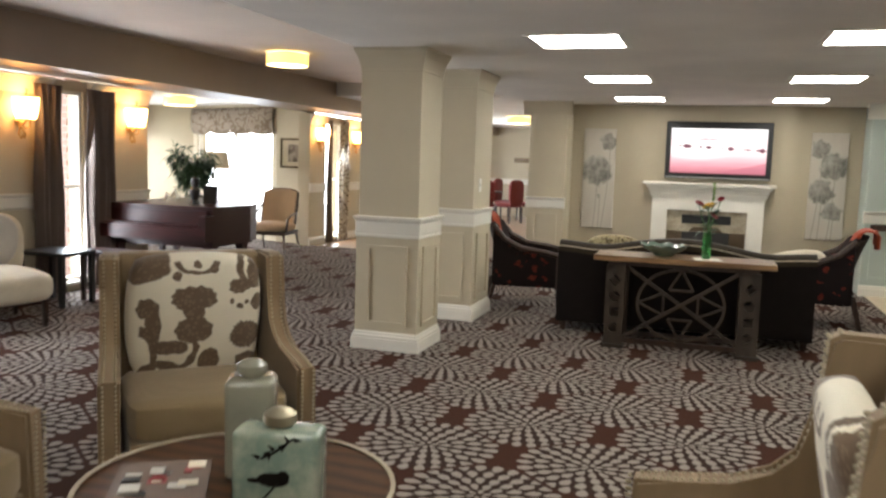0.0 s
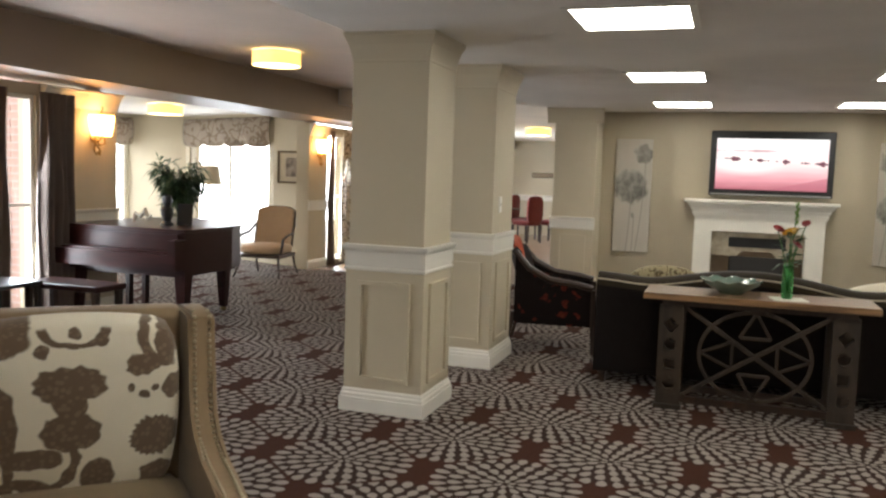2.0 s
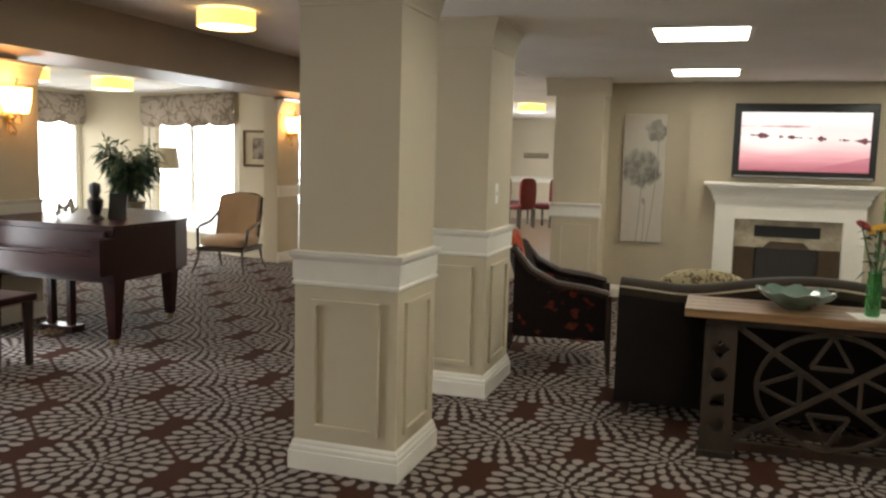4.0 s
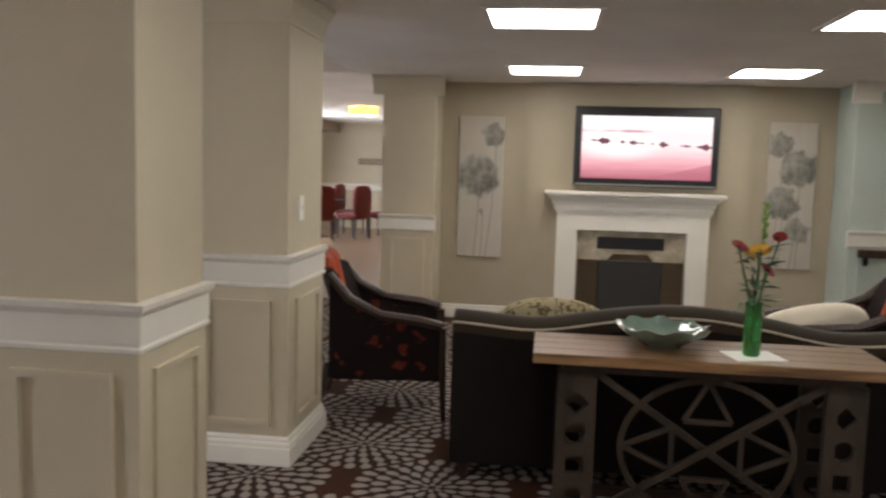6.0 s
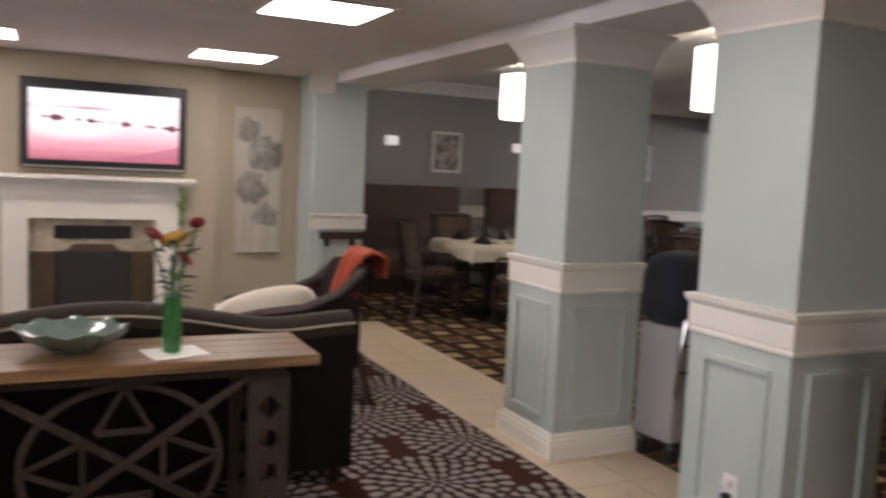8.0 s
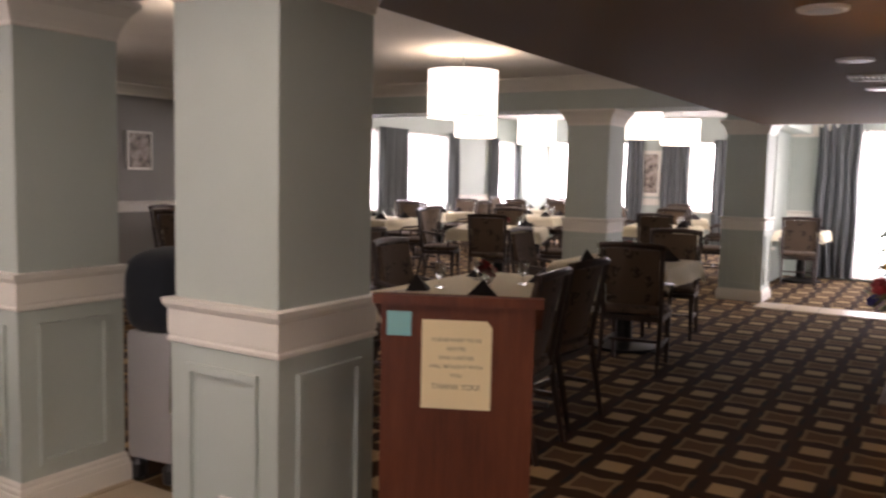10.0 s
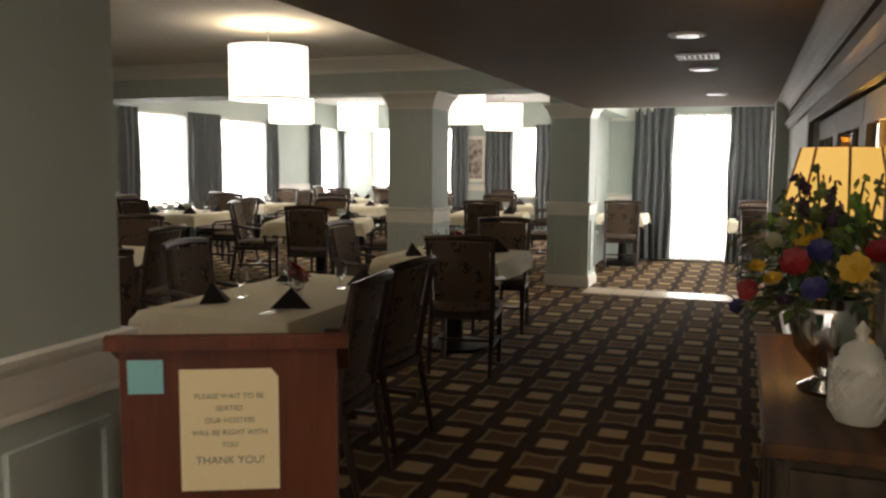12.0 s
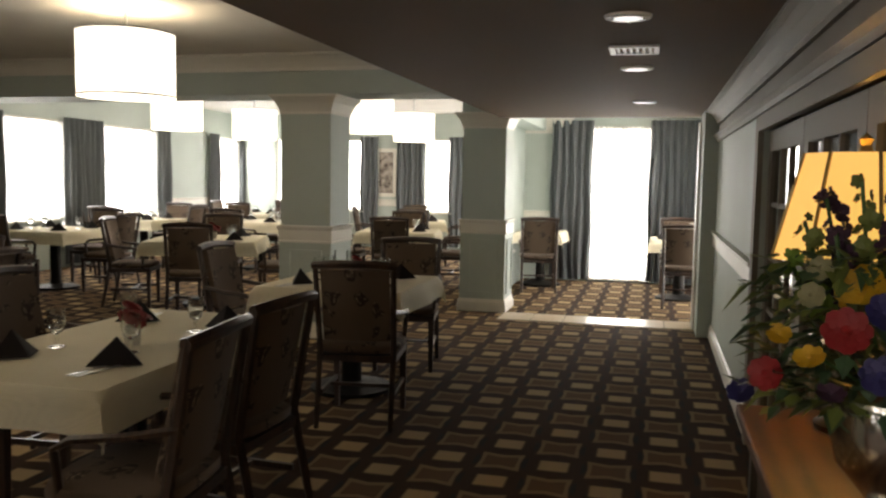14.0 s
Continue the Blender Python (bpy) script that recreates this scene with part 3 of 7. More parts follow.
def surface(bm, f, nu, nv, thick=0.0, wrap=False):
    """A sheet of nu by nv cells through f(u, v), given a thickness along its normals."""
    g = [[bm.verts.new(f(i / nu, j / nv)) for j in range(nv + 1)] for i in range(nu + (0 if wrap else 1))]
    m = len(g)
    for i in range(nu):
        for j in range(nv):
            bm.faces.new((g[i][j], g[(i + 1) % m][j], g[(i + 1) % m][j + 1], g[i][j + 1]))
    if thick:
        bm.normal_update()
        faces = bm.faces[:]
        twin = {v: bm.verts.new(v.co - v.normal * thick) for v in bm.verts[:]}
        rim = [e for e in bm.edges if len(e.link_faces) == 1]
        for f in faces:
            bm.faces.new([twin[v] for v in reversed(f.verts)])
        for e in rim:
            p, q = e.verts
            bm.faces.new((p, q, twin[q], twin[p]))
    return bm


def part(name, bm, material, parent=None, label="", smooth=False):
    bmesh.ops.recalc_face_normals(bm, faces=bm.faces[:])
    me = bpy.data.meshes.new(name)
    bm.to_mesh(me)
    bm.free()
    me.materials.append(material)
    if smooth:
        for p in me.polygons:
            p.use_smooth = True
        me.set_sharp_from_angle(angle=radians(40))
    ob = new(name, me)
    if parent:
        ob.parent = parent
    if label:
        ob["label"] = label
    return ob


def thing(name, label, category, m=None, group="", kind=""):
    ob = new(name)
    if m is not None:
        ob.matrix_world = m
    return tagged(ob, label, category, group, kind)


def solo(name, bm, material, label, category, m=None, group="", kind="", smooth=False):
    ob = part(name, bm, material, None, "", smooth)
    if m is not None:
        ob.matrix_world = m
    return tagged(ob, label, category, group, kind)


def structure(name, bm, material, label="", category=""):
    return tagged(part(name, bm, material), label or name.replace("_", " "), category or name.split("_")[0], "", "structure")


# ---------------------------------------------------------------- structure: floors and ceilings
LZ, WZ, CZ, DZ, EZ, BZ = 2.235, 2.56, 2.10, 2.50, 2.75, 2.27  # ceilings: lounge, west, corridor, dining, far dining, bay
WX, NY, EX, SY = -6.0, 13.2, 18.0, 3.90  # west line, dining's north, east and corridor's south walls

structure("floor", boxes((-6.15, -3.2, -0.1, 1.88, 11.5, 0), (1.88, -3.2, -0.1, 2.5, 3.75, 0), (-10.1, 8.0, -0.1, -6.15, 13.6, 0), (-6.15, 11.5, -0.1, -2.2, 12.2, 0)), CARPET, "maroon carpet with grey dahlia medallions", "carpet")
structure("floor_dining", boxes((2.5, 3.8, -0.1, 9.95, 13.4, 0), (9.95, 6.0, -0.1, 18.2, 13.4, 0), (10.42, 3.4, -0.1, 13.9, 6.0, 0)), LATTICE, "brown carpet with tan bars and squares", "carpet")
structure("floor_far", boxes((-6.3, 12.2, -0.1, -2.2, 22.4, 0)), OAK_FLOOR, "brown wood floor of the far room", "floor")
structure("ceiling_lounge", boxes((-2.42, -3.2, LZ, 1.97, 11.7, LZ + 0.5), (1.97, -3.2, LZ, 2.5, 3.6, LZ + 0.5)), CEIL, "off-white painted ceiling", "ceiling")
structure("ceiling_far", boxes((-6.2, 11.9, 2.36, -2.0, 22.4, 2.56)), CEIL, "off-white far room ceiling", "ceiling")
structure("ceiling_west", boxes((-6.2, -3.2, WZ, -2.42, 22.4, WZ + 0.2)), CEIL_WEST, "taupe painted ceiling", "ceiling")
structure("ceiling_bay", boxes((-10.2, 7.9, BZ, -6.2, 13.7, BZ + 0.4)), CEIL, "off-white bay ceiling", "ceiling")
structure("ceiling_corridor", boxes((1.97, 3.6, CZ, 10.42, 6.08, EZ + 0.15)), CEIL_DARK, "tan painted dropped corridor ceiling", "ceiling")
structure("ceiling_dining", boxes((1.97, 6.08, DZ, 8.4, 13.5, DZ + 0.4), (8.95, 6.08, EZ, 18.3, 13.5, EZ + 0.15)), CEIL, "off-white dining room ceiling", "ceiling")
structure("ceiling_sunroom", boxes((10.42, 3.3, 2.42, 14.0, 6.08, 2.9)), CEIL, "off-white sunroom ceiling", "ceiling")
structure("ceiling_beam_dining", boxes((8.4, 6.08, 2.16, 8.95, 13.3, EZ + 0.15), (10.42, 6.0, 2.16, 14.0, 6.5, EZ)), TEAL, "pale teal dropped ceiling beam", "beam")
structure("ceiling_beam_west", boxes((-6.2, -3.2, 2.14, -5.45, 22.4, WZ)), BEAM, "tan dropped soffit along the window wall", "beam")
structure("ceiling_beam_edge", boxes((2.0, 6.5, 2.16, 2.5, 13.3, DZ)), CEIL, "off-white dropped beam over the teal pillars", "beam")


# ---------------------------------------------------------------- walls
def crown_profile(d=0.10, h=0.11):
    return [(0, 0), (d, 0), (d, -0.018), (d * 0.78, -0.03), (d * 0.5, -h * 0.45), (d * 0.24, -h * 0.8), (d * 0.2, -h), (0, -h)]


def crown(name, axis, a, b, at, z, side, mat=TRIM, d=0.10, h=0.12):
    """A crown moulding from a to b along x or y, on the face at 'at', growing to side."""
    bm = prism(bmesh.new(), [(at + side * p, z + q) for p, q in crown_profile(d, h)], axis, a, b)
    return structure(name, bm, mat, "painted crown moulding", "moulding")


def rail(name, axis, a, b, at, side, mat=TRIM, z=1.0):
    pr = [(0, z - 0.145), (0.012, z - 0.145), (0.022, z - 0.13), (0.022, z - 0.035), (0.03, z - 0.03), (0.04, z - 0.012), (0.04, z), (0, z)]
    return structure(name, prism(bmesh.new(), [(at + side * p, q) for p, q in pr], axis, a, b), mat, "painted chair rail", "trim")


def skirt(name, axis, a, b, at, side, mat=TRIM):
    pr = [(0, 0), (0.022, 0), (0.022, 0.09), (0.016, 0.10), (0.014, 0.12), (0, 0.13)]
    return structure(name, prism(bmesh.new(), [(at + side * p, q) for p, q in pr], axis, a, b), mat, "painted baseboard", "baseboard")


def panel_frame(axis, a, b, z0, z1, at, side, w=0.03):
    """A raised rectangular panel moulding on a wall face."""
    bm = bmesh.new()
    lo, hi = sorted((at, at + side * 0.016))
    for p0, p1, q0, q1 in ((a, b, z0, z0 + w), (a, b, z1 - w, z1), (a, a + w, z0 + w, z1 - w), (b - w, b, z0 + w, z1 - w)):
        if axis == "x":
            box(bm, p0, lo, q0, p1, hi, q1)
        else:
            box(bm, lo, p0, q0, hi, p1, q1)
    return bm


def pillar(name, cx, cy, top, mat, label, deep=1.0):
    p = thing(name, label, "pillar", pose(cx, cy, 0), "square pillars with panelled bases", "structure")
    p.scale.y = deep
    part("plinth", boxes((-0.27, -0.27, 0, 0.27, 0.27, 0.085)), TRIM, p, "white plinth")
    bm = bmesh.new()
    lathe_sq(bm, [(0.264, 0.085), (0.264, 0.105), (0.257, 0.115), (0.257, 0.125), (0.25, 0.138)])
    part("base_moulding", bm, TRIM, p, "white base moulding")
    part("lower_shaft", boxes((-0.248, -0.248, 0.13, 0.248, 0.248, 0.86)), mat, p)
    bm = bmesh.new()
    lathe_sq(bm, [(0.25, 0.85), (0.258, 0.855), (0.258, 0.866), (0.252, 0.872), (0.252, 0.88), (0.256, 0.882), (0.256, 0.965), (0.262, 0.972), (0.27, 0.985), (0.272, 1.003), (0.24, 1.006)])
    part("rail", bm, TRIM, p, "white chair rail cap")
    part("upper_shaft", boxes((-0.237, -0.237, 1.0, 0.237, 0.237, top)), mat, p)
    bm = bmesh.new()
    g = 1.0 if mat is TEAL else 0.6
    lathe_sq(bm, [(0.237 + g * w, top - h) for w, h in ((0.0, 0.17), (0.006, 0.165), (0.006, 0.15), (0.013, 0.13), (0.038, 0.07), (0.068, 0.03), (0.078, 0.022), (0.078, 0.0))])
    part("crown", bm, TRIM if mat is TEAL else mat, p)
    for ax, side in (("x", -1), ("x", 1), ("y", -1), ("y", 1)):
        part("panel_moulding", panel_frame(ax, -0.165, 0.165, 0.19, 0.79, 0.248 * side, side, 0.026), mat, p)
    return p


def lathe_sq(bm, prof):
    rings = [[V(bm, sx * w, sy * w, z) for sx, sy in ((-1, -1), (1, -1), (1, 1), (-1, 1))] for w, z in prof]
    for a, b in zip(rings, rings[1:]):
        for i in range(4):
            bm.faces.new((a[i], a[(i + 1) % 4], b[(i + 1) % 4], b[i]))
    bm.faces.new(rings[0][::-1])
    bm.faces.new(rings[-1])


pillar("pillar_beige", -2.165, 6.165, LZ, BEIGE, "square beige pillar with white rail and panelled base")
pillar("pillar_beige", -2.15, 7.61, LZ, BEIGE, "deep beige pillar with white rail and panelled base", 1.2)
pillar("pillar_teal", 2.235, 7.50, 2.16, TEAL, "square pale teal pillar with white rail and panelled base")
pillar("pillar_teal", 2.235, 6.085, 2.16, TEAL, "square pale teal pillar with white rail and panelled base")
pillar("pillar_teal", 8.67, 7.46, 2.16, TEAL, "square pale teal pillar with white rail and panelled base")
pillar("pillar_teal", 10.66, 6.25, 2.16, TEAL, "square pale teal pillar with white rail and panelled base")

# fireplace wall: pilasters, alcoves and breast
structure("wall_north_lounge", boxes((-2.21, 11.44, 0, 2.3, 11.75, WZ)), DIMMED_BEIGE, "beige painted wall of the fireplace", "wall")
structure("wall_breast", boxes((-0.92, 11.36, 0, 1.06, 11.438, LZ)), DIMMED_BEIGE, "beige chimney breast", "wall")
structure("wall_pilaster_west", boxes((-2.21, 10.96, 0, -1.73, 11.438, WZ)), BEIGE, "beige wall end with chair rail", "wall")
structure("wall_pilaster_east", boxes((1.82, 10.96, 0, 2.3, 11.438, DZ)), TEAL, "pale teal wall end with chair rail", "wall")
rail("rail_pilaster_west", "x", -2.23, -1.71, 10.96, -1)
rail("rail_pilaster_east", "x", 1.80, 2.32, 10.96, -1)
skirt("baseboard_pilaster_west", "x", -2.22, -1.72, 10.96, -1)
skirt("baseboard_pilaster_east", "x", 1.81, 2.31, 10.96, -1)
skirt("baseboard_alcove_west", "x", -1.728, -0.925, 11.44, -1)
skirt("baseboard_alcove_east", "x", 1.065, 1.815, 11.44, -1)
skirt("baseboard_breast_west", "x", -0.92, -0.62, 11.36, -1)
structure("trim_panel_west", panel_frame("x", -2.13, -1.81, 0.2, 0.79, 10.96, -1), BEIGE, "raised wall panel moulding", "trim")
structure("trim_panel_east", panel_frame("x", 1.9, 2.22, 0.2, 0.79, 10.96, -1), TEAL, "raised wall panel moulding", "trim")
crown("crown_west_end", "x", -2.3, -1.66, 10.96, LZ, -1, BEIGE, 0.09, 0.17)
crown("crown_east_end", "x", 1.76, 1.99, 10.96, LZ, -1, TRIM, 0.09, 0.17)

# behind the camera and the lounge's south-east
structure("wall_south", boxes((-6.2, -3.4, 0, 2.7, -3.2, WZ)), BEIGE, "beige painted wall", "wall")
structure("wall_south_east", boxes((2.5, -3.2, 0, 2.7, 3.75, LZ + 0.4)), BEIGE, "beige painted wall", "wall")


def wall_y(name, x, thick, y0, y1, z1, holes, mat):
    """A wall along y with rectangular openings (y0, y1, z0, z1)."""
    bm, at = bmesh.new(), y0
    xa, xb = sorted((x, x + thick))
    for a, b, q0, q1 in sorted(holes):
        if a > at:
            box(bm, xa, at, 0, xb, a, z1)
        if q0 > 0:
            box(bm, xa, a, 0, xb, b, q0)
        if q1 < z1:
            box(bm, xa, a, q1, xb, b, z1)
        at = b
    if at < y1:
        box(bm, xa, at, 0, xb, y1, z1)
    return structure(name, bm, mat, "painted wall with openings", "wall")


def wall_x(name, y, thick, x0, x1, z1, holes, mat):
    bm, at = bmesh.new(), x0
    ya, yb = sorted((y, y + thick))
    for a, b, q0, q1 in sorted(holes):
        if a > at:
            box(bm, at, ya, 0, a, yb, z1)
        if q0 > 0:
            box(bm, a, ya, 0, b, yb, q0)
        if q1 < z1:
            box(bm, a, ya, q1, b, yb, z1)
        at = b
    if at < x1:
        box(bm, at, ya, 0, x1, yb, z1)
    return structure(name, bm, mat, "painted wall with openings", "wall")


wall_y("wall_west", WX, -0.2, -3.2, 22.4, 2.1, [(3.9, 4.7, 0.1, 2.0), (6.72, 7.15, 0.1, 2.0), (8.15, 12.1, 0, 2.1), (12.68, 13.34, 0.1, 2.0), (18, 19.5, 0.5, 2.0)], BEIGE)
for a, b in ((-3.2, 3.85), (4.75, 6.7), (7.2, 8.15), (12.1, 12.66), (13.36, 15)):
    rail("rail_west", "y", a, b, WX, 1)
    skirt("baseboard_west", "y", a, b, WX, 1)
    crown("crown_west", "y", a, b, WX, 2.1, 1, TRIM, 0.09, 0.17)
# bay
wall_x("wall_bay_south", 8.15, -0.2, -10.1, -6.2, BZ, [], BEIGE)
wall_y("wall_bay_west", -9.9, -0.2, 8.15, 13.5, BZ, [(8.8, 10.5, 0.35, 2.0), (11.1, 12.95, 0.35, 2.0)], BEIGE)


def slant(name, p, q, z1, holes, mat, thick=0.2):
    """A wall from p to q in plan, with openings given in metres along it."""
    d = Vector((q[0] - p[0], q[1] - p[1], 0))
    ln = d.length
    bm, at = bmesh.new(), 0.0
    for a, b, q0, q1 in holes:
        box(bm, at, 0, 0, a, thick, z1)
        box(bm, a, 0, 0, b, thick, q0)
        box(bm, a, 0, q1, b, thick, z1)
        at = b
    box(bm, at, 0, 0, ln, thick, z1)
    ob = structure(name, bm, mat, "painted bay wall", "wall")
    ob.matrix_world = pose(p[0], p[1], 0, 0, 0, math.degrees(math.atan2(d.y, d.x)))
    return ob


BAY_A, BAY_B, BAY_C, BAY_D = (-6.02, 12.1), (-6.75, 12.42), (-9.0, 13.33), (-9.9, 13.0)
structure("wall_picture", mk(lambda bm: prism(bm, [(-6.2, 12.36), (-6.76, 12.42), (-6.7, 12.66), (-6.2, 12.66)], "z", 0, BZ)), BEIGE, "beige wall beside the bay window", "wall")
slant("wall_bay_north", BAY_C, BAY_B, BZ, [(0.12, 2.28, 0.28, 2.0)], BEIGE)
slant("wall_bay_corner", BAY_D, BAY_C, BZ, [], BEIGE)
_ang = math.degrees(math.atan2(BAY_B[1] - BAY_C[1], BAY_B[0] - BAY_C[0]))

# far room
wall_y("wall_far_east", -2.2, 0.2, 11.75, 22.4, WZ, [], BEIGE)
wall_x("wall_far_north", 22.0, 0.2, -6.2, -2.0, WZ, [(-4.02, -3.35, 0, 2.04)], BEIGE)
rail("rail_far_north", "x", -6.0, -4.12, 22.0, -1)

# dining room
NWIN = [(11.12, 12.42), (13.28, 14.86), (16.95, 17.9)]
EWIN = [(8.45, 9.05), (10.35, 10.8), (11.75, 12.35)]
# west stretch of the north wall, its shade painted in as darker colour
wall_x("wall_dining_alcove", NY, 0.2, 2.1, 8.4, EZ, [], SHADED_WALL)
wall_x("wall_dining_north", NY, 0.2, 8.4, 18.2, EZ, [(a, b, 0.75, 2.24) for a, b in NWIN], TEAL)
wall_y("wall_dining_east", EX, 0.2, 6.3, 13.2, EZ, [(a, b, 0.75, 2.24) for a, b in EWIN], TEAL)
wall_y("wall_dining_west", 2.1, 0.2, 11.75, 13.2, DZ, [], TEAL)
rail("rail_dining_north", "x", 2.3, 11.0, NY, -1)
rail("rail_dining_north", "x", 15.0, 16.8, NY, -1)
rail("rail_dining_east", "y", 9.2, 10.2, EX, -1)
crown("crown_dining_fascia", "y", 6.2, 13.2, 8.4, DZ, -1, TRIM, 0.14, 0.14)
crown("crown_corridor_fascia", "x", 2.5, 8.4, 6.08, DZ, 1, TRIM, 0.14, 0.14)
crown("crown_edge_fascia", "y", 6.5, 13.2, 2.5, DZ, 1, TRIM, 0.14, 0.14)
crown("crown_dining_north", "x", 2.5, 8.4, NY, DZ, -1, TRIM, 0.14, 0.14)

# corridor south wall with a glazed double door, and the jamb to the sunroom
wall_x("wall_corridor_south", SY, -0.25, 2.7, 9.95, CZ, [(3.2, 6.35, 0, 1.80)], TEAL)
rail("rail_corridor_south", "x", 6.48, 9.6, SY, 1)
skirt("baseboard_corridor_south", "x", 6.48, 9.6, SY, 1)
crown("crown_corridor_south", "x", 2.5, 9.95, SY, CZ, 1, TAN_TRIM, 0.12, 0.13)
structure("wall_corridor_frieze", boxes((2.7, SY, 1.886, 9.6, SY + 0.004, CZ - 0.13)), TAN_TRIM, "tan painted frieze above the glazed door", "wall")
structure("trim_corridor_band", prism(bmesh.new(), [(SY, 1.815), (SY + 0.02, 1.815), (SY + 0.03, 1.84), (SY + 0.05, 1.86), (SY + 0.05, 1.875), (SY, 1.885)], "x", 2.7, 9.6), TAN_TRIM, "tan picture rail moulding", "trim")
structure("wall_jamb", boxes((9.6, 3.62, 0, 10.2, 4.03, CZ)), TEAL, "pale teal pilaster at the sunroom opening", "wall")
structure("trim_jamb", boxes((9.98, 4.03, 0, 10.22, 4.055, 2.02)), TRIM, "white jamb casing", "trim")
wall_x("wall_sunroom_south", 3.62, -0.2, 9.95, 13.9, 2.6, [(10.9, 12.9, 0.1, 2.15)], TEAL)
wall_y("wall_sunroom_east", 13.68, 0.2, 3.4, 6.5, 2.6, [(4.45, 5.36, 0.05, 2.22)], TEAL)
wall_x("wall_sunroom_north", 6.3, 0.2, 10.95, 13.9, 2.5, [(11.7, 12.6, 0.5, 2.1)], TEAL)
rail("rail_sunroom_east", "y", 5.9, 6.3, 13.68, -1)
crown("crown_sunroom_east", "y", 5.6, 6.3, 13.68, 2.42, -1, TRIM, 0.2, 0.3)


# ---------------------------------------------------------------- windows, daylight and curtains
def window(name, m, w, z0, z1, bars, label, lamp=0.0, bar=0.035, rows=()):
    """A window in its own plane: x along it, y outward. Frame, sill, glass and bright sky beyond."""
    o = thing(name, label, "window", m, "", "structure")
    part("window_frame", boxes((0, 0.03, z0, bar, 0.1, z1), (w - bar, 0.03, z0, w, 0.1, z1), (bar, 0.03, z1 - bar, w - bar, 0.1, z1), (bar, 0.03, z0, w - bar, 0.1, z0 + bar)), TRIM, o)
    for b in bars:
        part("mullion", boxes((b * w - 0.02, 0.04, z0 + bar, b * w + 0.02, 0.09, z1 - bar)), TRIM, o)
    for q in rows:
        part("transom", boxes((bar, 0.045, q - 0.012, w - bar, 0.085, q + 0.012)), TRIM, o)
    g = part("pane", boxes((bar, 0.06, z0 + bar, w - bar, 0.066, z1 - bar)), PANE, o)
    g.visible_shadow = False
    part("window_sill", boxes((-0.03, -0.06, z0 - 0.03, w + 0.03, 0.03, z0 - 0.002)), TRIM, o)
    if lamp:
        l = new("window_daylight", bpy.data.lights.new("window_daylight", "AREA"))
        l.data.shape, l.data.size, l.data.size_y, l.data.energy, l.data.color = "RECTANGLE", w * 0.9, (z1 - z0) * 0.9, lamp, (0.92, 0.96, 1.0)
        l.matrix_world = m @ look((w / 2, -0.03, (z0 + z1) / 2), (w / 2, -2, (z0 + z1) / 2 - 0.3))
    return o


def curtain(name, m, w, z0, z1, mat, label, folds=6, depth=0.045, seed=0):
    """A hanging curtain panel with pleats that loosen downwards."""
    rnd = random.Random(seed)
    ph = [rnd.uniform(-0.6, 0.6) for _ in range(folds + 2)]

    def f(u, v):
        k = u * folds
        i = int(k)
        a = depth * math.sin(k * 2 * math.pi + ph[min(i, folds)] * (1 - v)) * (0.65 + 0.35 * (1 - v))
        return (u * w + 0.012 * math.sin(9 * v + k), a + 0.012 * math.sin(3 * k + 4 * v), z0 + v * (z1 - z0) + (0.006 * math.sin(k * 5) if v == 0 else 0))

    bm = surface(bmesh.new(), f, folds * 8, 12, 0.006)
    return solo(name, bm, mat, label, "curtain", m, "", "", True)


# west wall windows
for n_, (ya, yb) in enumerate(((3.9, 4.7), (6.72, 7.15), (12.68, 13.34))):
    window("window_%d" % (n_ + 1), pose(WX, ya, 0, 0, 0, 90), yb - ya, 0.1, 2.0, (), "tall bright window in a white frame", 42, rows=(1.05,))
window("window_4", pose(-9.9, 11.1, 0, 0, 0, 90), 1.85, 0.35, 2.0, (0.5,), "bright bay window in a white frame", 12)
window("window_5", pose(-9.9, 8.8, 0, 0, 0, 90), 1.7, 0.35, 2.0, (0.5,), "bright bay window in a white frame", 7)
window("window_6", pose(*BAY_C, 0, 0, 0, _ang) @ pose(0.12, 0, 0), 2.16, 0.28, 2.0, (0.5,), "wide bright bay window in a white frame", 30)
curtain("curtain", pose(WX + 0.09, 6.42, 0, 0, 0, 90), 0.34, 0.02, 2.03, CURTAIN, "dark grey-brown curtain beside a tall window", 4, 0.04, 1)
curtain("curtain", pose(WX + 0.09, 7.10, 0, 0, 0, 90), 0.38, 0.02, 2.03, CURTAIN, "dark grey-brown curtain beside a tall window", 5, 0.04, 2)
curtain("curtain", pose(WX + 0.09, 4.62, 0, 0, 0, 90), 0.4, 0.02, 2.03, CURTAIN, "dark grey-brown curtain beside a tall window", 4, 0.04, 3)
curtain("patterned_curtain", pose(WX + 0.09, 13.02, 0, 0, 0, 90), 0.34, 0.02, 2.03, TRELLIS, "cream and brown trellis-patterned curtain", 3, 0.04, 4)
curtain("patterned_curtain", pose(WX + 0.09, 12.6, 0, 0, 0, 90), 0.14, 0.02, 2.03, CURTAIN, "dark curtain edge beside a tall window", 2, 0.03, 5)


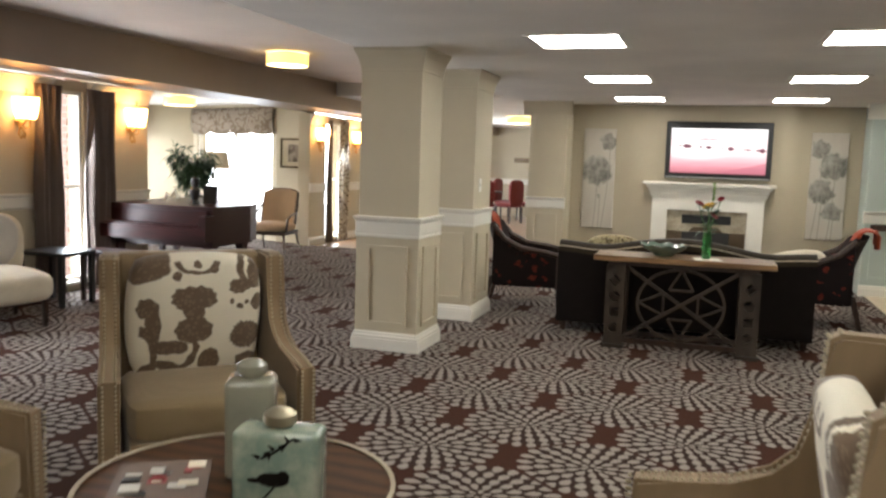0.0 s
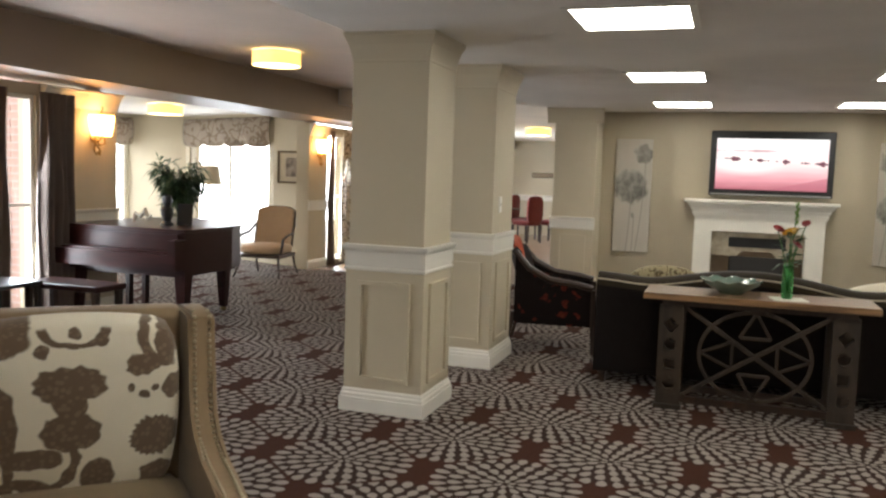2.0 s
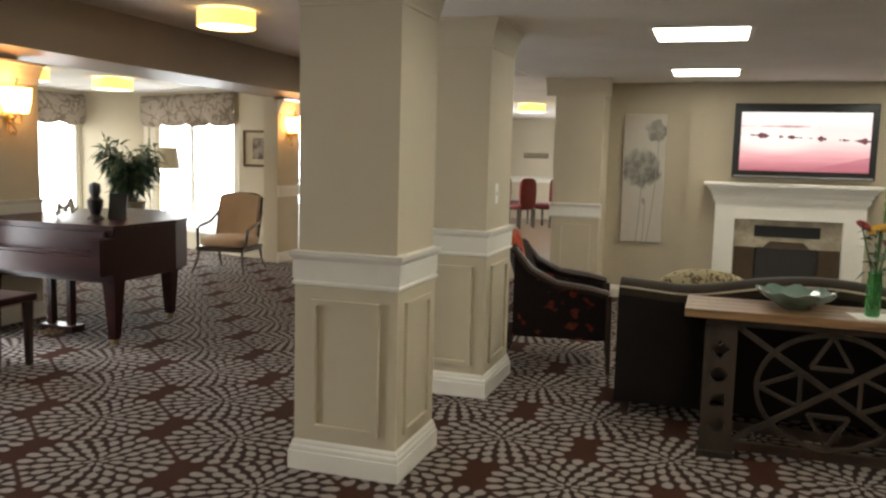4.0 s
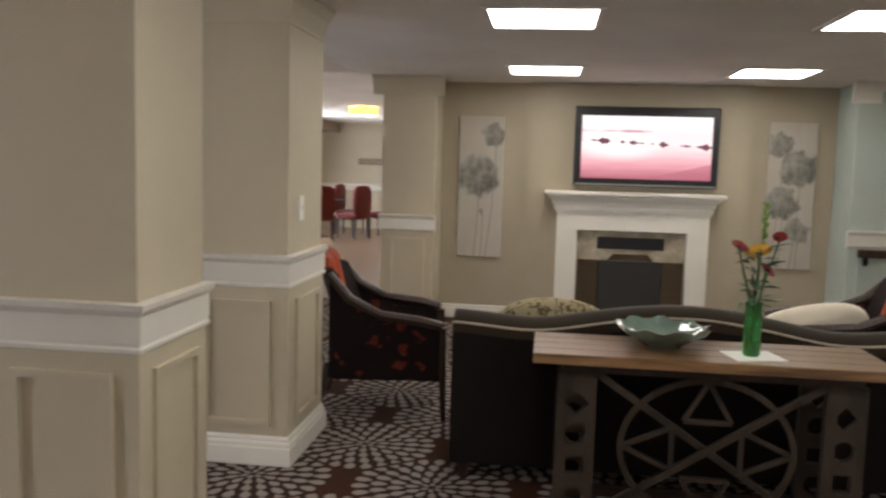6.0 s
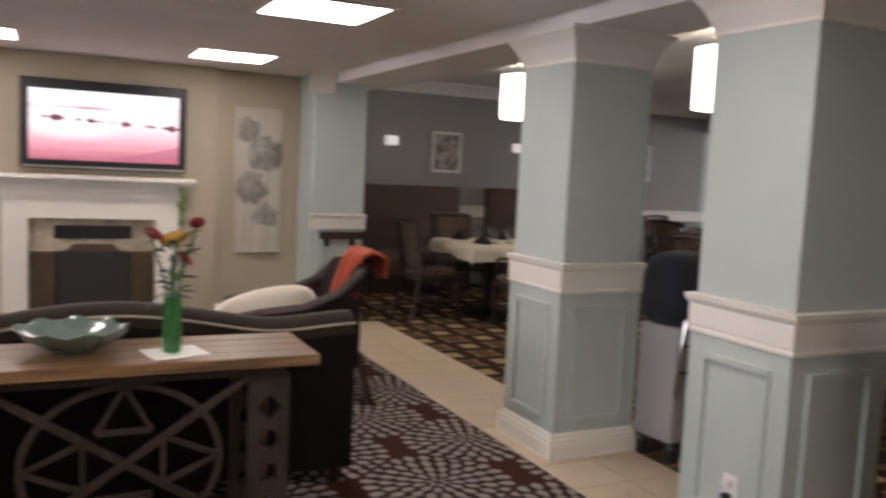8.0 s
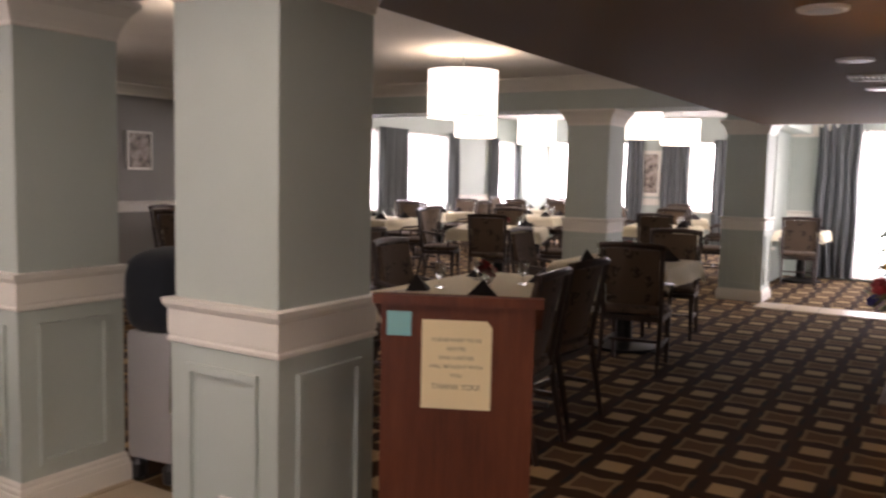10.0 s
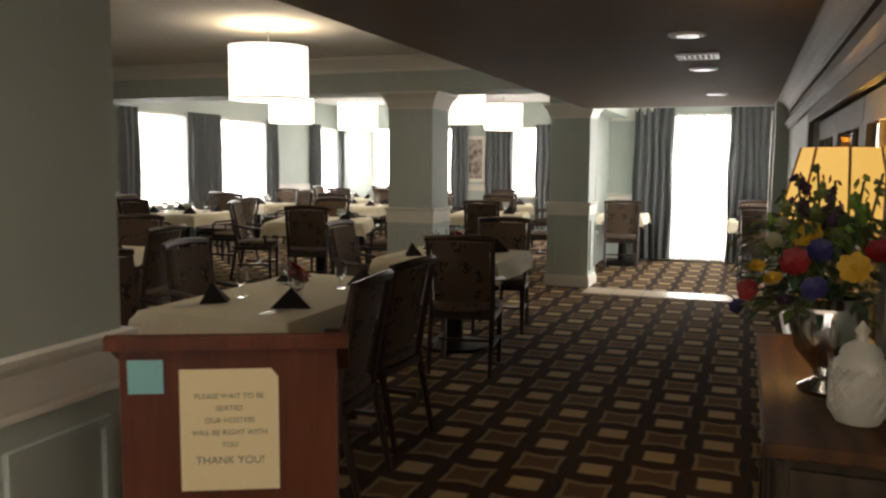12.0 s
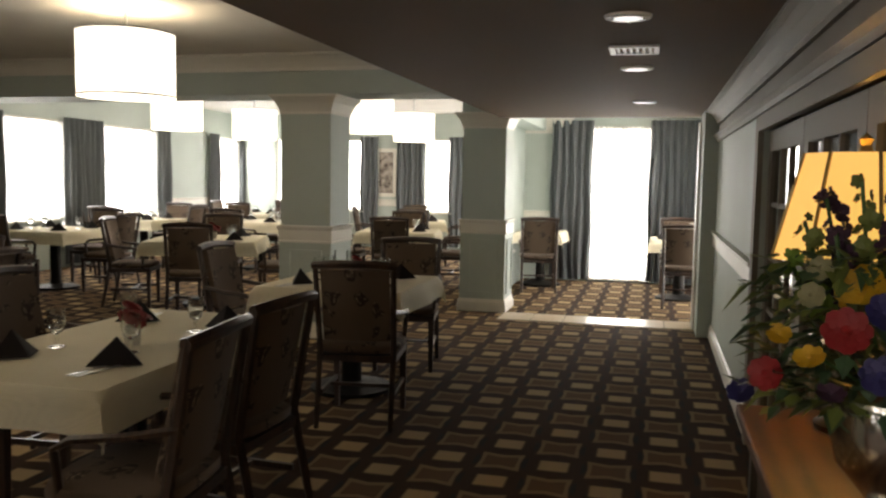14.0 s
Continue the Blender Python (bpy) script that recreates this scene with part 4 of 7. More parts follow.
def valance(m, w, label, seed):
    """A stuffed balloon valance with scalloped lower edge."""
    def f(u, v):
        sc = 0.045 * abs(math.sin(u * math.pi * 4)) ** 0.7
        zz = 2.22 - (1 - v) * (0.42 + sc)
        bulge = 0.10 * math.sin(math.pi * v) ** 0.6 + 0.03 * math.sin(u * math.pi * 8) * (1 - v)
        end = min(1.0, min(u, 1 - u) * 14)
        return (u * w, -0.05 - bulge * (0.35 + 0.65 * end), zz)

    bm = surface(bmesh.new(), f, 64, 12, 0.012)
    return solo("valance", bm, VALANCE, label, "valance", m, "", "", True)


valance(pose(*BAY_C, 0, 0, 0, _ang) @ pose(0.02, 0, 0), 2.36, "scalloped taupe floral valance over a bay window", 1)
valance(pose(-9.9, 10.95, 0, 0, 0, 90), 2.1, "scalloped taupe floral valance over a bay window", 2)
valance(pose(-9.9, 8.6, 0, 0, 0, 90), 2.1, "scalloped taupe floral valance over a bay window", 3)

# out of view: window and lamp added to brighten the far room
window("window_16", pose(WX, 18.0, 0, 0, 0, 90), 1.5, 0.5, 2.0, (0.5,), "unseen window added to light the far room", 110)
# dining windows
for n_, (a, b) in enumerate(NWIN):
    window("window_%d" % (n_ + 7), pose(a, NY, 0), b - a, 0.75, 2.24, (), "bright dining room window", 60)
for n_, (a, b) in enumerate(EWIN):
    window("window_%d" % (n_ + 10), pose(EX, b, 0, 0, 0, -90), b - a, 0.75, 2.24, (), "bright dining room window", 30)
window("window_13", pose(13.68, 5.36, 0, 0, 0, -90), 0.91, 0.05, 2.22, (0.5,), "tall bright sunroom window", 42)
window("window_14", pose(12.9, 3.62, 0, 0, 0, 180), 2.0, 0.1, 2.15, (0.5,), "tall bright sunroom window", 42)
window("window_15", pose(11.7, 6.3, 0), 0.9, 0.5, 2.1, (), "bright sunroom window", 12)
for a, w in ((10.75, 0.42), (12.36, 0.95), (14.8, 0.4), (16.6, 0.38), (17.85, 0.14)):
    curtain("teal_curtain", pose(a, NY - 0.09, 0), w, 0.05, 2.28, TEAL_CURTAIN, "slate-teal curtain beside a dining window", max(3, int(w * 9)), 0.04, int(a * 10))
for a, w in ((9.0, 0.6), (10.75, 0.55), (8.0, 0.5), (10.0, 0.4), (11.4, 0.4)):
    curtain("teal_curtain", pose(EX - 0.09, a + w, 0, 0, 0, -90), w, 0.05, 2.28, TEAL_CURTAIN, "slate-teal curtain beside a dining window", max(3, int(w * 9)), 0.04, int(a * 10))
curtain("teal_curtain", pose(13.58, 5.9, 0, 0, 0, -90), 0.58, 0.03, 2.3, TEAL_CURTAIN, "slate-teal curtain beside the sunroom window", 5, 0.05, 71)
curtain("teal_curtain", pose(13.58, 4.53, 0, 0, 0, -90), 0.8, 0.03, 2.3, TEAL_CURTAIN, "slate-teal curtain beside the sunroom window", 8, 0.05, 72)
curtain("sheer_curtain", pose(13.62, 5.36, 0, 0, 0, -90), 0.91, 0.02, 2.22, SHEER, "white sheer curtain over the sunroom window", 9, 0.02, 73)
for a, b in NWIN:
    curtain("sheer_curtain", pose(a, NY - 0.03, 0), b - a, 0.4, 2.22, SHEER, "white sheer curtain over a dining window", 9, 0.015, int(a))

# bright overcast distance beyond the windows
for nm, m, w, h in (("backdrop_west", pose(-14, 7, 3, 90, 0, 90), 40, 12), ("backdrop_north", pose(6, 25, 3, 90, 0, 0), 50, 12), ("backdrop_east", pose(22, 8, 3, 90, 0, -90), 30, 12), ("backdrop_south", pose(12, -0.5, 3, 90, 0, 180), 9, 12)):
    bm = bmesh.new()
    bmesh.ops.create_grid(bm, x_segments=1, y_segments=1, size=0.5)
    for v in bm.verts:
        v.co.x *= w
        v.co.y *= h
    ob = part(nm, bm, DAYLIGHT)
    ob.matrix_world = m
    tagged(ob, "bright hazy daylight beyond the windows", "backdrop", "", "structure")
def brick_pier():
    """Red brick pier outside the west window: core of mortar and single bricks."""
    o = thing("brick_pier", "pale red brick pier outside the window", "pier", pose(-6.95, 7.95, -0.12))
    mortar = paint("pale_mortar", (0.45, 0.42, 0.38), 0.9)
    n = Net("red_brick")
    red = n.done(n.mix(n.noise(n.coords(), 9, 3), (0.36, 0.22, 0.18), (0.50, 0.34, 0.29)), 0.9)
    part("core", boxes((-0.19, -0.19, 0, 0.19, 0.19, 2.5)), mortar, o)
    proto = None
    for k in range(33):
        for side in range(4):
            for j in range(2):
                z = 0.04 + 0.075 * k
                off = -0.1 + 0.2 * j + (0.05 if k % 2 else -0.05) * 0.5
                if proto is None:
                    proto = part("brick", boxes((-0.094, -0.006, -0.032, 0.094, 0.006, 0.032)), red, o)
                    b = proto
                else:
                    b = new("brick", proto.data)
                    b.parent = o
                b.matrix_local = pose(0, 0, z, 0, 0, 90 * side) @ pose(off, -0.193, 0)


brick_pier()
structure("ground", boxes((-60, -60, -0.4, 60, 60, -0.12)), paint("pale_paving", (0.42, 0.41, 0.38), 0.9), "pale paving outside", "ground")


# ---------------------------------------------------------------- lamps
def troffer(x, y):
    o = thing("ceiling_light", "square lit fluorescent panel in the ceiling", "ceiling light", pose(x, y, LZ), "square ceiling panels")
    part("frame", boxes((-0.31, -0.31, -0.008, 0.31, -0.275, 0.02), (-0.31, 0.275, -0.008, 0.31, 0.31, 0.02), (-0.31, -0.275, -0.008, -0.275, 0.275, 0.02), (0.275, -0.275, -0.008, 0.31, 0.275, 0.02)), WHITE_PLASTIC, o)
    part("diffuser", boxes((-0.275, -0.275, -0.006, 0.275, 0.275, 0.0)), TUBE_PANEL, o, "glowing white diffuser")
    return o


# rows at -1.3 and 1.05 are unseen, added to brighten the wing chairs
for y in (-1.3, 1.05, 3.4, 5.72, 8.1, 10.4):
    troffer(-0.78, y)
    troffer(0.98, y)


def drum_light(x, y, z):
    o = thing("ceiling_light", "round flush drum lamp with amber shade, lit", "ceiling light", pose(x, y, z), "amber drum ceiling lamps")
    part("canopy", mk(lathe, [(0.12, -0.012), (0.12, 0.0)], 24), BRASS, o)
    part("shade", mk(lathe, [(0.23, -0.14), (0.23, -0.02), (0.224, -0.02), (0.224, -0.14)], 40, closed=False), WARM_SHADE, o, "glowing amber fabric shade", True)
    part("diffuser", mk(lathe, [(0.22, -0.137), (0.22, -0.13)], 40), WARM_BOTTOM, o, "glowing cream diffuser")
    part("rod", mk(tube, [(0, 0, -0.14), (0, 0, 0)], 0.012), BRASS, o)
    return o


drum_light(-4.46, 8.55, WZ)
drum_light(-4.46, 2.6, WZ)
drum_light(-7.62, 11.0, BZ)
drum_light(-7.75, 9.8, BZ)
drum_light(-3.7, 16.7, 2.36)
drum_light(-4.6, 14.4, 2.36)
drum_light(-4.3, 12.5, 2.36)


def sconce(y, x=WX):
    o = thing("wall_sconce", "brass scroll wall sconce with lit amber shade", "wall lamp", pose(x + 0.02, y, 1.72), "brass wall sconces")
    part("back_plate", mk(lathe, [(0.001, 0), (0.045, 0.0), (0.05, 0.01), (0.03, 0.02)], 20), BRASS, o).matrix_local = pose(0, 0, -0.05, 0, 90, 0)
    for s in (-1, 1):
        part("scroll_arm", mk(tube, [(0.02, 0, -0.06), (0.05, s * 0.03, -0.12), (0.07, s * 0.065, -0.10), (0.075, s * 0.06, -0.05), (0.08, s * 0.03, -0.03)], 0.008, 6), BRASS, o, "", True)
        part("tail_scroll", mk(tube, [(0.02, 0, -0.09), (0.04, s * 0.04, -0.17), (0.05, s * 0.02, -0.21), (0.05, 0, -0.18)], 0.007, 6), BRASS, o, "", True)
    part("stem", mk(tube, [(0.02, 0, -0.05), (0.06, 0, -0.08), (0.09, 0, -0.05), (0.09, 0, -0.02)], 0.01, 6), BRASS, o, "", True)
    part("finial", mk(tube, [(0.09, 0, 0.14), (0.09, 0, 0.2), (0.09, 0.02, 0.225), (0.09, 0, 0.24)], 0.007, 6), BRASS, o, "", True)
    part("shade", mk(lathe, [(0.085, -0.03), (0.105, 0.05), (0.115, 0.16)], 20, 0.09, 0, False), SCONCE_SHADE, o, "glowing amber glass shade", True)
    return o


for y in (6.3, 7.82, 12.35, 13.75, 3.2):
    sconce(y)


def pendant(x, y, z0, ceil, r=0.30, h=0.41):
    o = thing("pendant_light", "large white drum pendant lamp, lit", "pendant lamp", pose(x, y, z0), "white drum pendant lamps")
    part("shade", mk(lathe, [(r, 0), (r, h), (r - 0.006, h), (r - 0.006, 0)], 48, closed=False), PENDANT_SHADE, o, "glowing white fabric drum", True)
    for zz in (0.0, h - 0.012):
        part("trim_band", mk(lathe, [(r + 0.002, zz), (r + 0.004, zz), (r + 0.004, zz + 0.012), (r + 0.002, zz + 0.012)], 48, closed=False), STEEL, o)
    part("diffuser", mk(lathe, [(r - 0.01, 0.012), (r - 0.01, 0.018)], 48), PENDANT_SHADE, o, "glowing white diffuser")
    part("bulb", mk(lathe, [(0.02, 0.2), (0.045, 0.24), (0.05, 0.28), (0.03, 0.33)], 12), PENDANT_BULB, o, "lit bulb", True)
    part("rod", mk(tube, [(0, 0, 0.33), (0, 0, ceil - z0)], 0.01), STEEL, o)
    bm = bmesh.new()
    for i in range(3):
        a = 2 * math.pi * i / 3
        tube(bm, [(0, 0, h - 0.02), (math.cos(a) * (r - 0.003), math.sin(a) * (r - 0.003), h - 0.02)], 0.004, 5)
    part("spider", bm, STEEL, o)
    return o


for x, y, z, c in ((6.32, 7.77, 1.93, DZ), (3.86, 8.05, 1.93, DZ), (3.82, 10.6, 1.95, DZ), (10.65, 10.12, 1.985, EZ), (12.24, 9.9, 1.95, EZ), (11.23, 7.86, 1.985, EZ), (13.4, 7.92, 1.985, EZ)):
    pendant(x, y, z, c)


def downlight(x, y, square=False):
    o = thing("recessed_downlight" if not square else "ceiling_vent", "small round recessed ceiling light" if not square else "white square ceiling vent", "ceiling light" if not square else "vent", pose(x, y, CZ), "corridor ceiling fittings")
    if square:
        part("frame", boxes((-0.12, -0.12, -0.012, 0.12, -0.095, 0), (-0.12, 0.095, -0.012, 0.12, 0.12, 0), (-0.12, -0.095, -0.012, -0.095, 0.095, 0), (0.095, -0.095, -0.012, 0.12, 0.095, 0)), WHITE_PLASTIC, o)
        for i in range(6):
            part("slat", boxes((-0.095, -0.083 + i * 0.031, -0.01, 0.095, -0.07 + i * 0.031, -0.004)), WHITE_PLASTIC, o)
    else:
        part("trim_ring", mk(lathe, [(0.095, 0), (0.09, -0.01), (0.07, -0.012), (0.065, -0.002)], 28), WHITE_PLASTIC, o, "", True)
        part("reflector", mk(lathe, [(0.06, -0.013), (0.06, -0.0125)], 24), STEEL, o)
    return o


for x, y in ((5.05, 4.585), (6.6, 4.58), (8.7, 4.56)):
    downlight(x, y)
downlight(3.56, 4.55)
downlight(5.9, 4.58, True)


# ---------------------------------------------------------------- lounge: fireplace wall
def fireplace():
    o = thing("fireplace", "white painted fireplace mantel with beige marble surround", "fireplace", pose(0.05, 11.36, 0))
    for s in (-1, 1):
        part("pilaster_leg", boxes((min(s * 0.49, s * 0.68), -0.10, 0.13, max(s * 0.49, s * 0.68), 0, 0.90), (min(s * 0.48, s * 0.70), -0.12, 0, max(s * 0.48, s * 0.70), 0, 0.13)), TRIM, o)
    part("frieze", boxes((-0.68, -0.10, 0.90, 0.68, 0, 1.10)), TRIM, o)
    for k, (dz, dp) in enumerate(((1.06, 0.115), (1.085, 0.13), (1.11, 0.125), (1.13, 0.145), (1.155, 0.15), (1.175, 0.17), (1.195, 0.185))):
        part("cornice_step", boxes((-0.58 - dp, -dp, dz + 0.0005, 0.58 + dp, 0, dz + 0.024)), TRIM, o)
    part("shelf", rbox(-0.80, -0.215, 1.219, 0.80, 0, 1.255, 0.008), TRIM, o)
    part("surround", boxes((-0.49, -0.03, 0, -0.40, 0, 0.9), (0.40, -0.03, 0, 0.49, 0, 0.9), (-0.40, -0.03, 0.62, 0.40, 0, 0.9)), MARBLE, o, "beige marble surround")
    part("firebox", boxes((-0.40, -0.012, 0.0, 0.40, 0, 0.62)), FIREBOX, o, "dark firebox")
    part("vent_grille", boxes((-0.30, -0.045, 0.73, 0.30, -0.03, 0.84)), BLACK, o, "black vent grille")
    part("hood", prism(bmesh.new(), [(-0.24, 0.60), (0.24, 0.60), (0.15, 0.69), (-0.15, 0.69)], "y", -0.07, -0.03), BRASS_DULL, o, "dull bronze hood")
    for x0, x1 in ((-0.475, -0.29), (-0.28, 0.28), (0.29, 0.475)):
        part("screen_panel", rbox(x0, -0.095, 0.0, x1, -0.075, 0.63, 0.006, 1), BRASS_DULL if x0 != -0.28 else FIREBOX, o, "dull bronze fire screen panel")
    part("hearth", boxes((-0.75, -0.42, 0.0, 0.75, -0.12, 0.02)), MARBLE, o, "beige marble hearth")


fireplace()


def television():
    o = thing("television", "wall-mounted black television showing a pink sunset", "television", pose(0.14, 11.3, 1.665))
    part("bezel", rbox(-0.64, -0.03, -0.36, 0.64, 0.03, 0.36, 0.012), BLACK, o)
    part("screen", boxes((-0.575, -0.034, -0.288, 0.575, -0.0305, 0.275)), screen_picture(), o, "lit screen with a pink sunset over water")
    part("wall_mount", boxes((-0.2, 0.03, -0.15, 0.2, 0.06, 0.15)), IRON, o)
    part("stand_lip", boxes((-0.62, -0.036, -0.352, 0.62, -0.031, -0.335)), STEEL, o)


television()
ART_A = poppy_canvas("grey_poppy_canvas", ((0.42, 0.58, 0.36, 0.9), (0.78, 0.87, 0.20, 0.8), (0.52, 0.33, 0.055, 0.85)), 0.0)
ART_B = poppy_canvas("grey_blossom_canvas", ((0.27, 0.85, 0.19, 0.8), (0.64, 0.69, 0.30, 0.9), (0.32, 0.45, 0.27, 0.9), (0.66, 0.27, 0.22, 0.85)), 1.7)
for x, mat, lab in ((-1.355, ART_A, "tall pale canvas with one large grey poppy"), (1.445, ART_B, "tall pale canvas with grey blossoms on stems")):
    o = thing("wall_art", lab, "painting", pose(x, 11.44, 1.26), "tall flower canvases")
    part("canvas", rbox(-0.21, -0.035, -0.66, 0.21, 0, 0.66, 0.004, 1), mat, o)
o = thing("handrail", "short dark wooden handrail on brackets on the teal wall", "handrail", pose(2.07, 10.93, 0.80))
part("grip", rbox(-0.2, -0.075, -0.02, 0.22, -0.035, 0.05, 0.012), DARKWOOD, o)
for x in (-0.12, 0.12):
    part("bracket", boxes((x - 0.015, -0.04, -0.09, x + 0.015, 0.008, -0.02)), IRON, o)


# ---------------------------------------------------------------- lounge: sofa and console
def sofa():
    o = thing("sofa", "dark brown camelback sofa with pale piping", "sofa", pose(-0.095, 7.3, 0))

    def top(x):
        return 0.695 + 0.062 * math.exp(-(x / 0.42) ** 2) - 0.028 * math.exp(-((abs(x) - 0.66) / 0.24) ** 2)

    bm = bmesh.new()
    xs = [-1.03 + 2.06 * i / 40 for i in range(41)]
    poly = [(x, top(x)) for x in xs]
    prism(bm, [(-1.03, 0.08)] + poly + [(1.03, 0.08)], "y", 0.0, 0.17)
    part("back", bm, SOFA_CLOTH, o)
    bm = bmesh.new()
    tube(bm, [(x, 0.085, top(x) + 0.008) for x in xs], 0.085, 10)
    part("top_roll", bm, OLIVE_TOP, o, "olive-brown rolled top", True)
    part("piping", mk(tube, [(x, 0.004, top(x) + 0.046) for x in xs], 0.006, 6), PIPING, o, "pale welt cord", True)
    for s in (-1, 1):
        part("arm", rbox(min(s * 0.86, s * 1.03), 0.17, 0.08, max(s * 0.86, s * 1.03), 0.92, 0.62, 0.05, 3), SOFA_CLOTH, o, "", True)
    for x in (-0.43, 0.43):
        part("seat_cushion", cushion(x - 0.425, 0.17, 0.30, x + 0.425, 0.92, 0.47, 0.02), SOFA_CLOTH, o, "", True)
    part("seat_base", boxes((-0.86, 0.17, 0.08, 0.86, 0.9, 0.30)), SOFA_CLOTH, o)
    for x in (-0.97, 0.97):
        for y in (0.06, 0.85):
            part("foot", taper(bmesh.new(), x, y, 0, 0.08, 0.04, 0.06), DARKWOOD, o)
    for x, lab in ((-0.55, "olive and cream sprigged cushion on the sofa"),):
        c = thing("throw_pillow", lab, "cushion", pose(x - 0.12, 7.53, 0.612, 12))
        part("cover", cushion(-0.25, -0.06, -0.185, 0.25, 0.06, 0.185, 0.05), SPRIG_CLOTH, c, "", True)


sofa()


def pierced(bm, x, y, z0, z1, kind, half=0.075, t=0.018):
    """One length of a flat board about x, y, with a round, square or diamond hole through it."""
    cz, hz = (z0 + z1) / 2, (z1 - z0) / 2
    if not kind:
        box(bm, x - half, y - t, z0, x + half, y + t, z1)
        return
    k = 16
    outer, inner = [], []
    for i in range(k):
        a = 2 * math.pi * i / k + math.pi / 4
        u, v = math.cos(a), math.sin(a)
        m = max(abs(u), abs(v))
        r = {"round": 0.040, "square": 0.034 / m, "diamond": 0.048 / (abs(u) + abs(v))}[kind]
        outer.append((x + half * u / m, cz + hz * v / m))
        inner.append((x + r * u, cz + r * v))
    loops = [[V(bm, px, yy, pz) for px, pz in lp] for lp, yy in ((outer, y - t), (inner, y - t), (inner, y + t), (outer, y + t))]
    for a, b in zip(loops, loops[1:] + loops[:1]):
        for i in range(k):
            bm.faces.new((a[i], a[(i + 1) % k], b[(i + 1) % k], b[i]))


def console_table():
    o = thing("console_table", "plank-topped console table with grey openwork geometric base", "console table", pose(-0.075, 6.97, 0))
    for k in range(4):
        y = -0.214 + k * 0.107
        part("plank", rbox(-0.675, y + 0.001, 0.695, 0.675, y + 0.106, 0.737, 0.003, 1), TABLE_WOOD, o)
    part("apron", boxes((-0.56, -0.17, 0.66, 0.56, 0.17, 0.695)), DARKWOOD, o)
    for sy in (-1, 1):
        yy = sy * 0.155
        for s in (-1, 1):
            stile = part("end_stile", boxes((s * 0.50 - 0.075, yy - 0.018, 0.03, s * 0.50 + 0.075, yy + 0.018, 0.0995)), GREY_WOOD, o, "grey fretwork stile with cut-out shapes")
            for z0, z1, kind in ((0.10, 0.225, "round"), (0.225, 0.35, "square"), (0.35, 0.475, "round"), (0.475, 0.60, "diamond"), (0.60, 0.66, "")):
                bm = bmesh.new()
                pierced(bm, s * 0.50, yy, z0, z1, kind)
                part("fret_panel", bm, GREY_WOOD, stile)
            part("foot", boxes((s * 0.50 - 0.085, yy - 0.035, 0, s * 0.50 + 0.085, yy + 0.035, 0.03)), GREY_WOOD, o)
        part("bottom_rail", boxes((-0.43, yy - 0.016, 0.045, 0.43, yy + 0.016, 0.09)), DARKWOOD, o)
    # openwork centre: ring, long crossbars and a four-pointed star of flat bars
    y, c = -0.155, 0.375

    def bar(a, b, w=0.030, dy=0.0, t=0.012):
        d = Vector((b[0] - a[0], 0, b[1] - a[1])).normalized()
        nx, nz = -d.z * w / 2, d.x * w / 2
        return prism(bmesh.new(), [(a[0] + nx, a[1] + nz), (b[0] + nx, b[1] + nz), (b[0] - nx, b[1] - nz), (a[0] - nx, a[1] - nz)], "y", y + dy - t, y + dy + t)

    def hoop(rx, rz, w):
        bm, k = bmesh.new(), 48
        rings = [[V(bm, (rx + dw) * math.cos(2 * math.pi * i / k), y + dy, c + (rz + dw) * math.sin(2 * math.pi * i / k)) for i in range(k)] for dw, dy in ((-w / 2, -0.011), (w / 2, -0.011), (w / 2, 0.011), (-w / 2, 0.011))]
        for a, b in zip(rings, rings[1:] + rings[:1]):
            for i in range(k):
                bm.faces.new((a[i], a[(i + 1) % k], b[(i + 1) % k], b[i]))
        return bm

    part("ring", hoop(0.325, 0.275, 0.022), GREY_WOOD, o)
    part("crossbar", bar((-0.43, 0.09), (0.43, 0.66), 0.026, -0.006), GREY_WOOD, o)
    part("crossbar", bar((0.43, 0.09), (-0.43, 0.66), 0.026, 0.007), GREY_WOOD, o)
    for ax, az, bx, bz in ((0.32, 0, 0.13, 0.085), (0, 0.27, 0.09, 0.115)):
        for s in (-1, 1):
            tip = (s * ax, c + s * az)
            base = [(s * bx if ax else q * bx, c + (q * bz if ax else s * bz)) for q in (-1, 1)]
            for b in base:
                part("star_bar", bar(tip, b, 0.017, 0.002), GREY_WOOD, o)
            part("star_tie", bar(base[0], base[1], 0.017, -0.002), GREY_WOOD, o)


console_table()


def bowl():
    o = thing("ceramic_bowl", "celadon green ceramic bowl with wavy rim", "bowl", pose(-0.23, 7.02, 0.7375))
    n = 48
    bm = bmesh.new()
    prof = [(0.075, 0.0), (0.085, 0.012), (0.12, 0.03), (0.165, 0.06), (0.185, 0.085), (0.178, 0.085), (0.155, 0.062), (0.11, 0.036), (0.0, 0.02)]
    rings = []
    for k, (r, z) in enumerate(prof):
        ring = []
        for i in range(n):
            a = 2 * math.pi * i / n
            w = 0.012 * math.sin(9 * a) if k in (3, 4, 5) else 0.0
            ring.append(V(bm, (r + w) * math.cos(a), (r + w) * math.sin(a), z + (0.008 * math.sin(9 * a + 1) if k in (4, 5) else 0)))
        rings.append(ring)
    for a, b in zip(rings, rings[1:]):
        for i in range(n):
            bm.faces.new((a[i], a[(i + 1) % n], b[(i + 1) % n], b[i]))
    bm.faces.new(rings[0][::-1])
    part("body", bm, CELADON, o, "", True)


bowl()


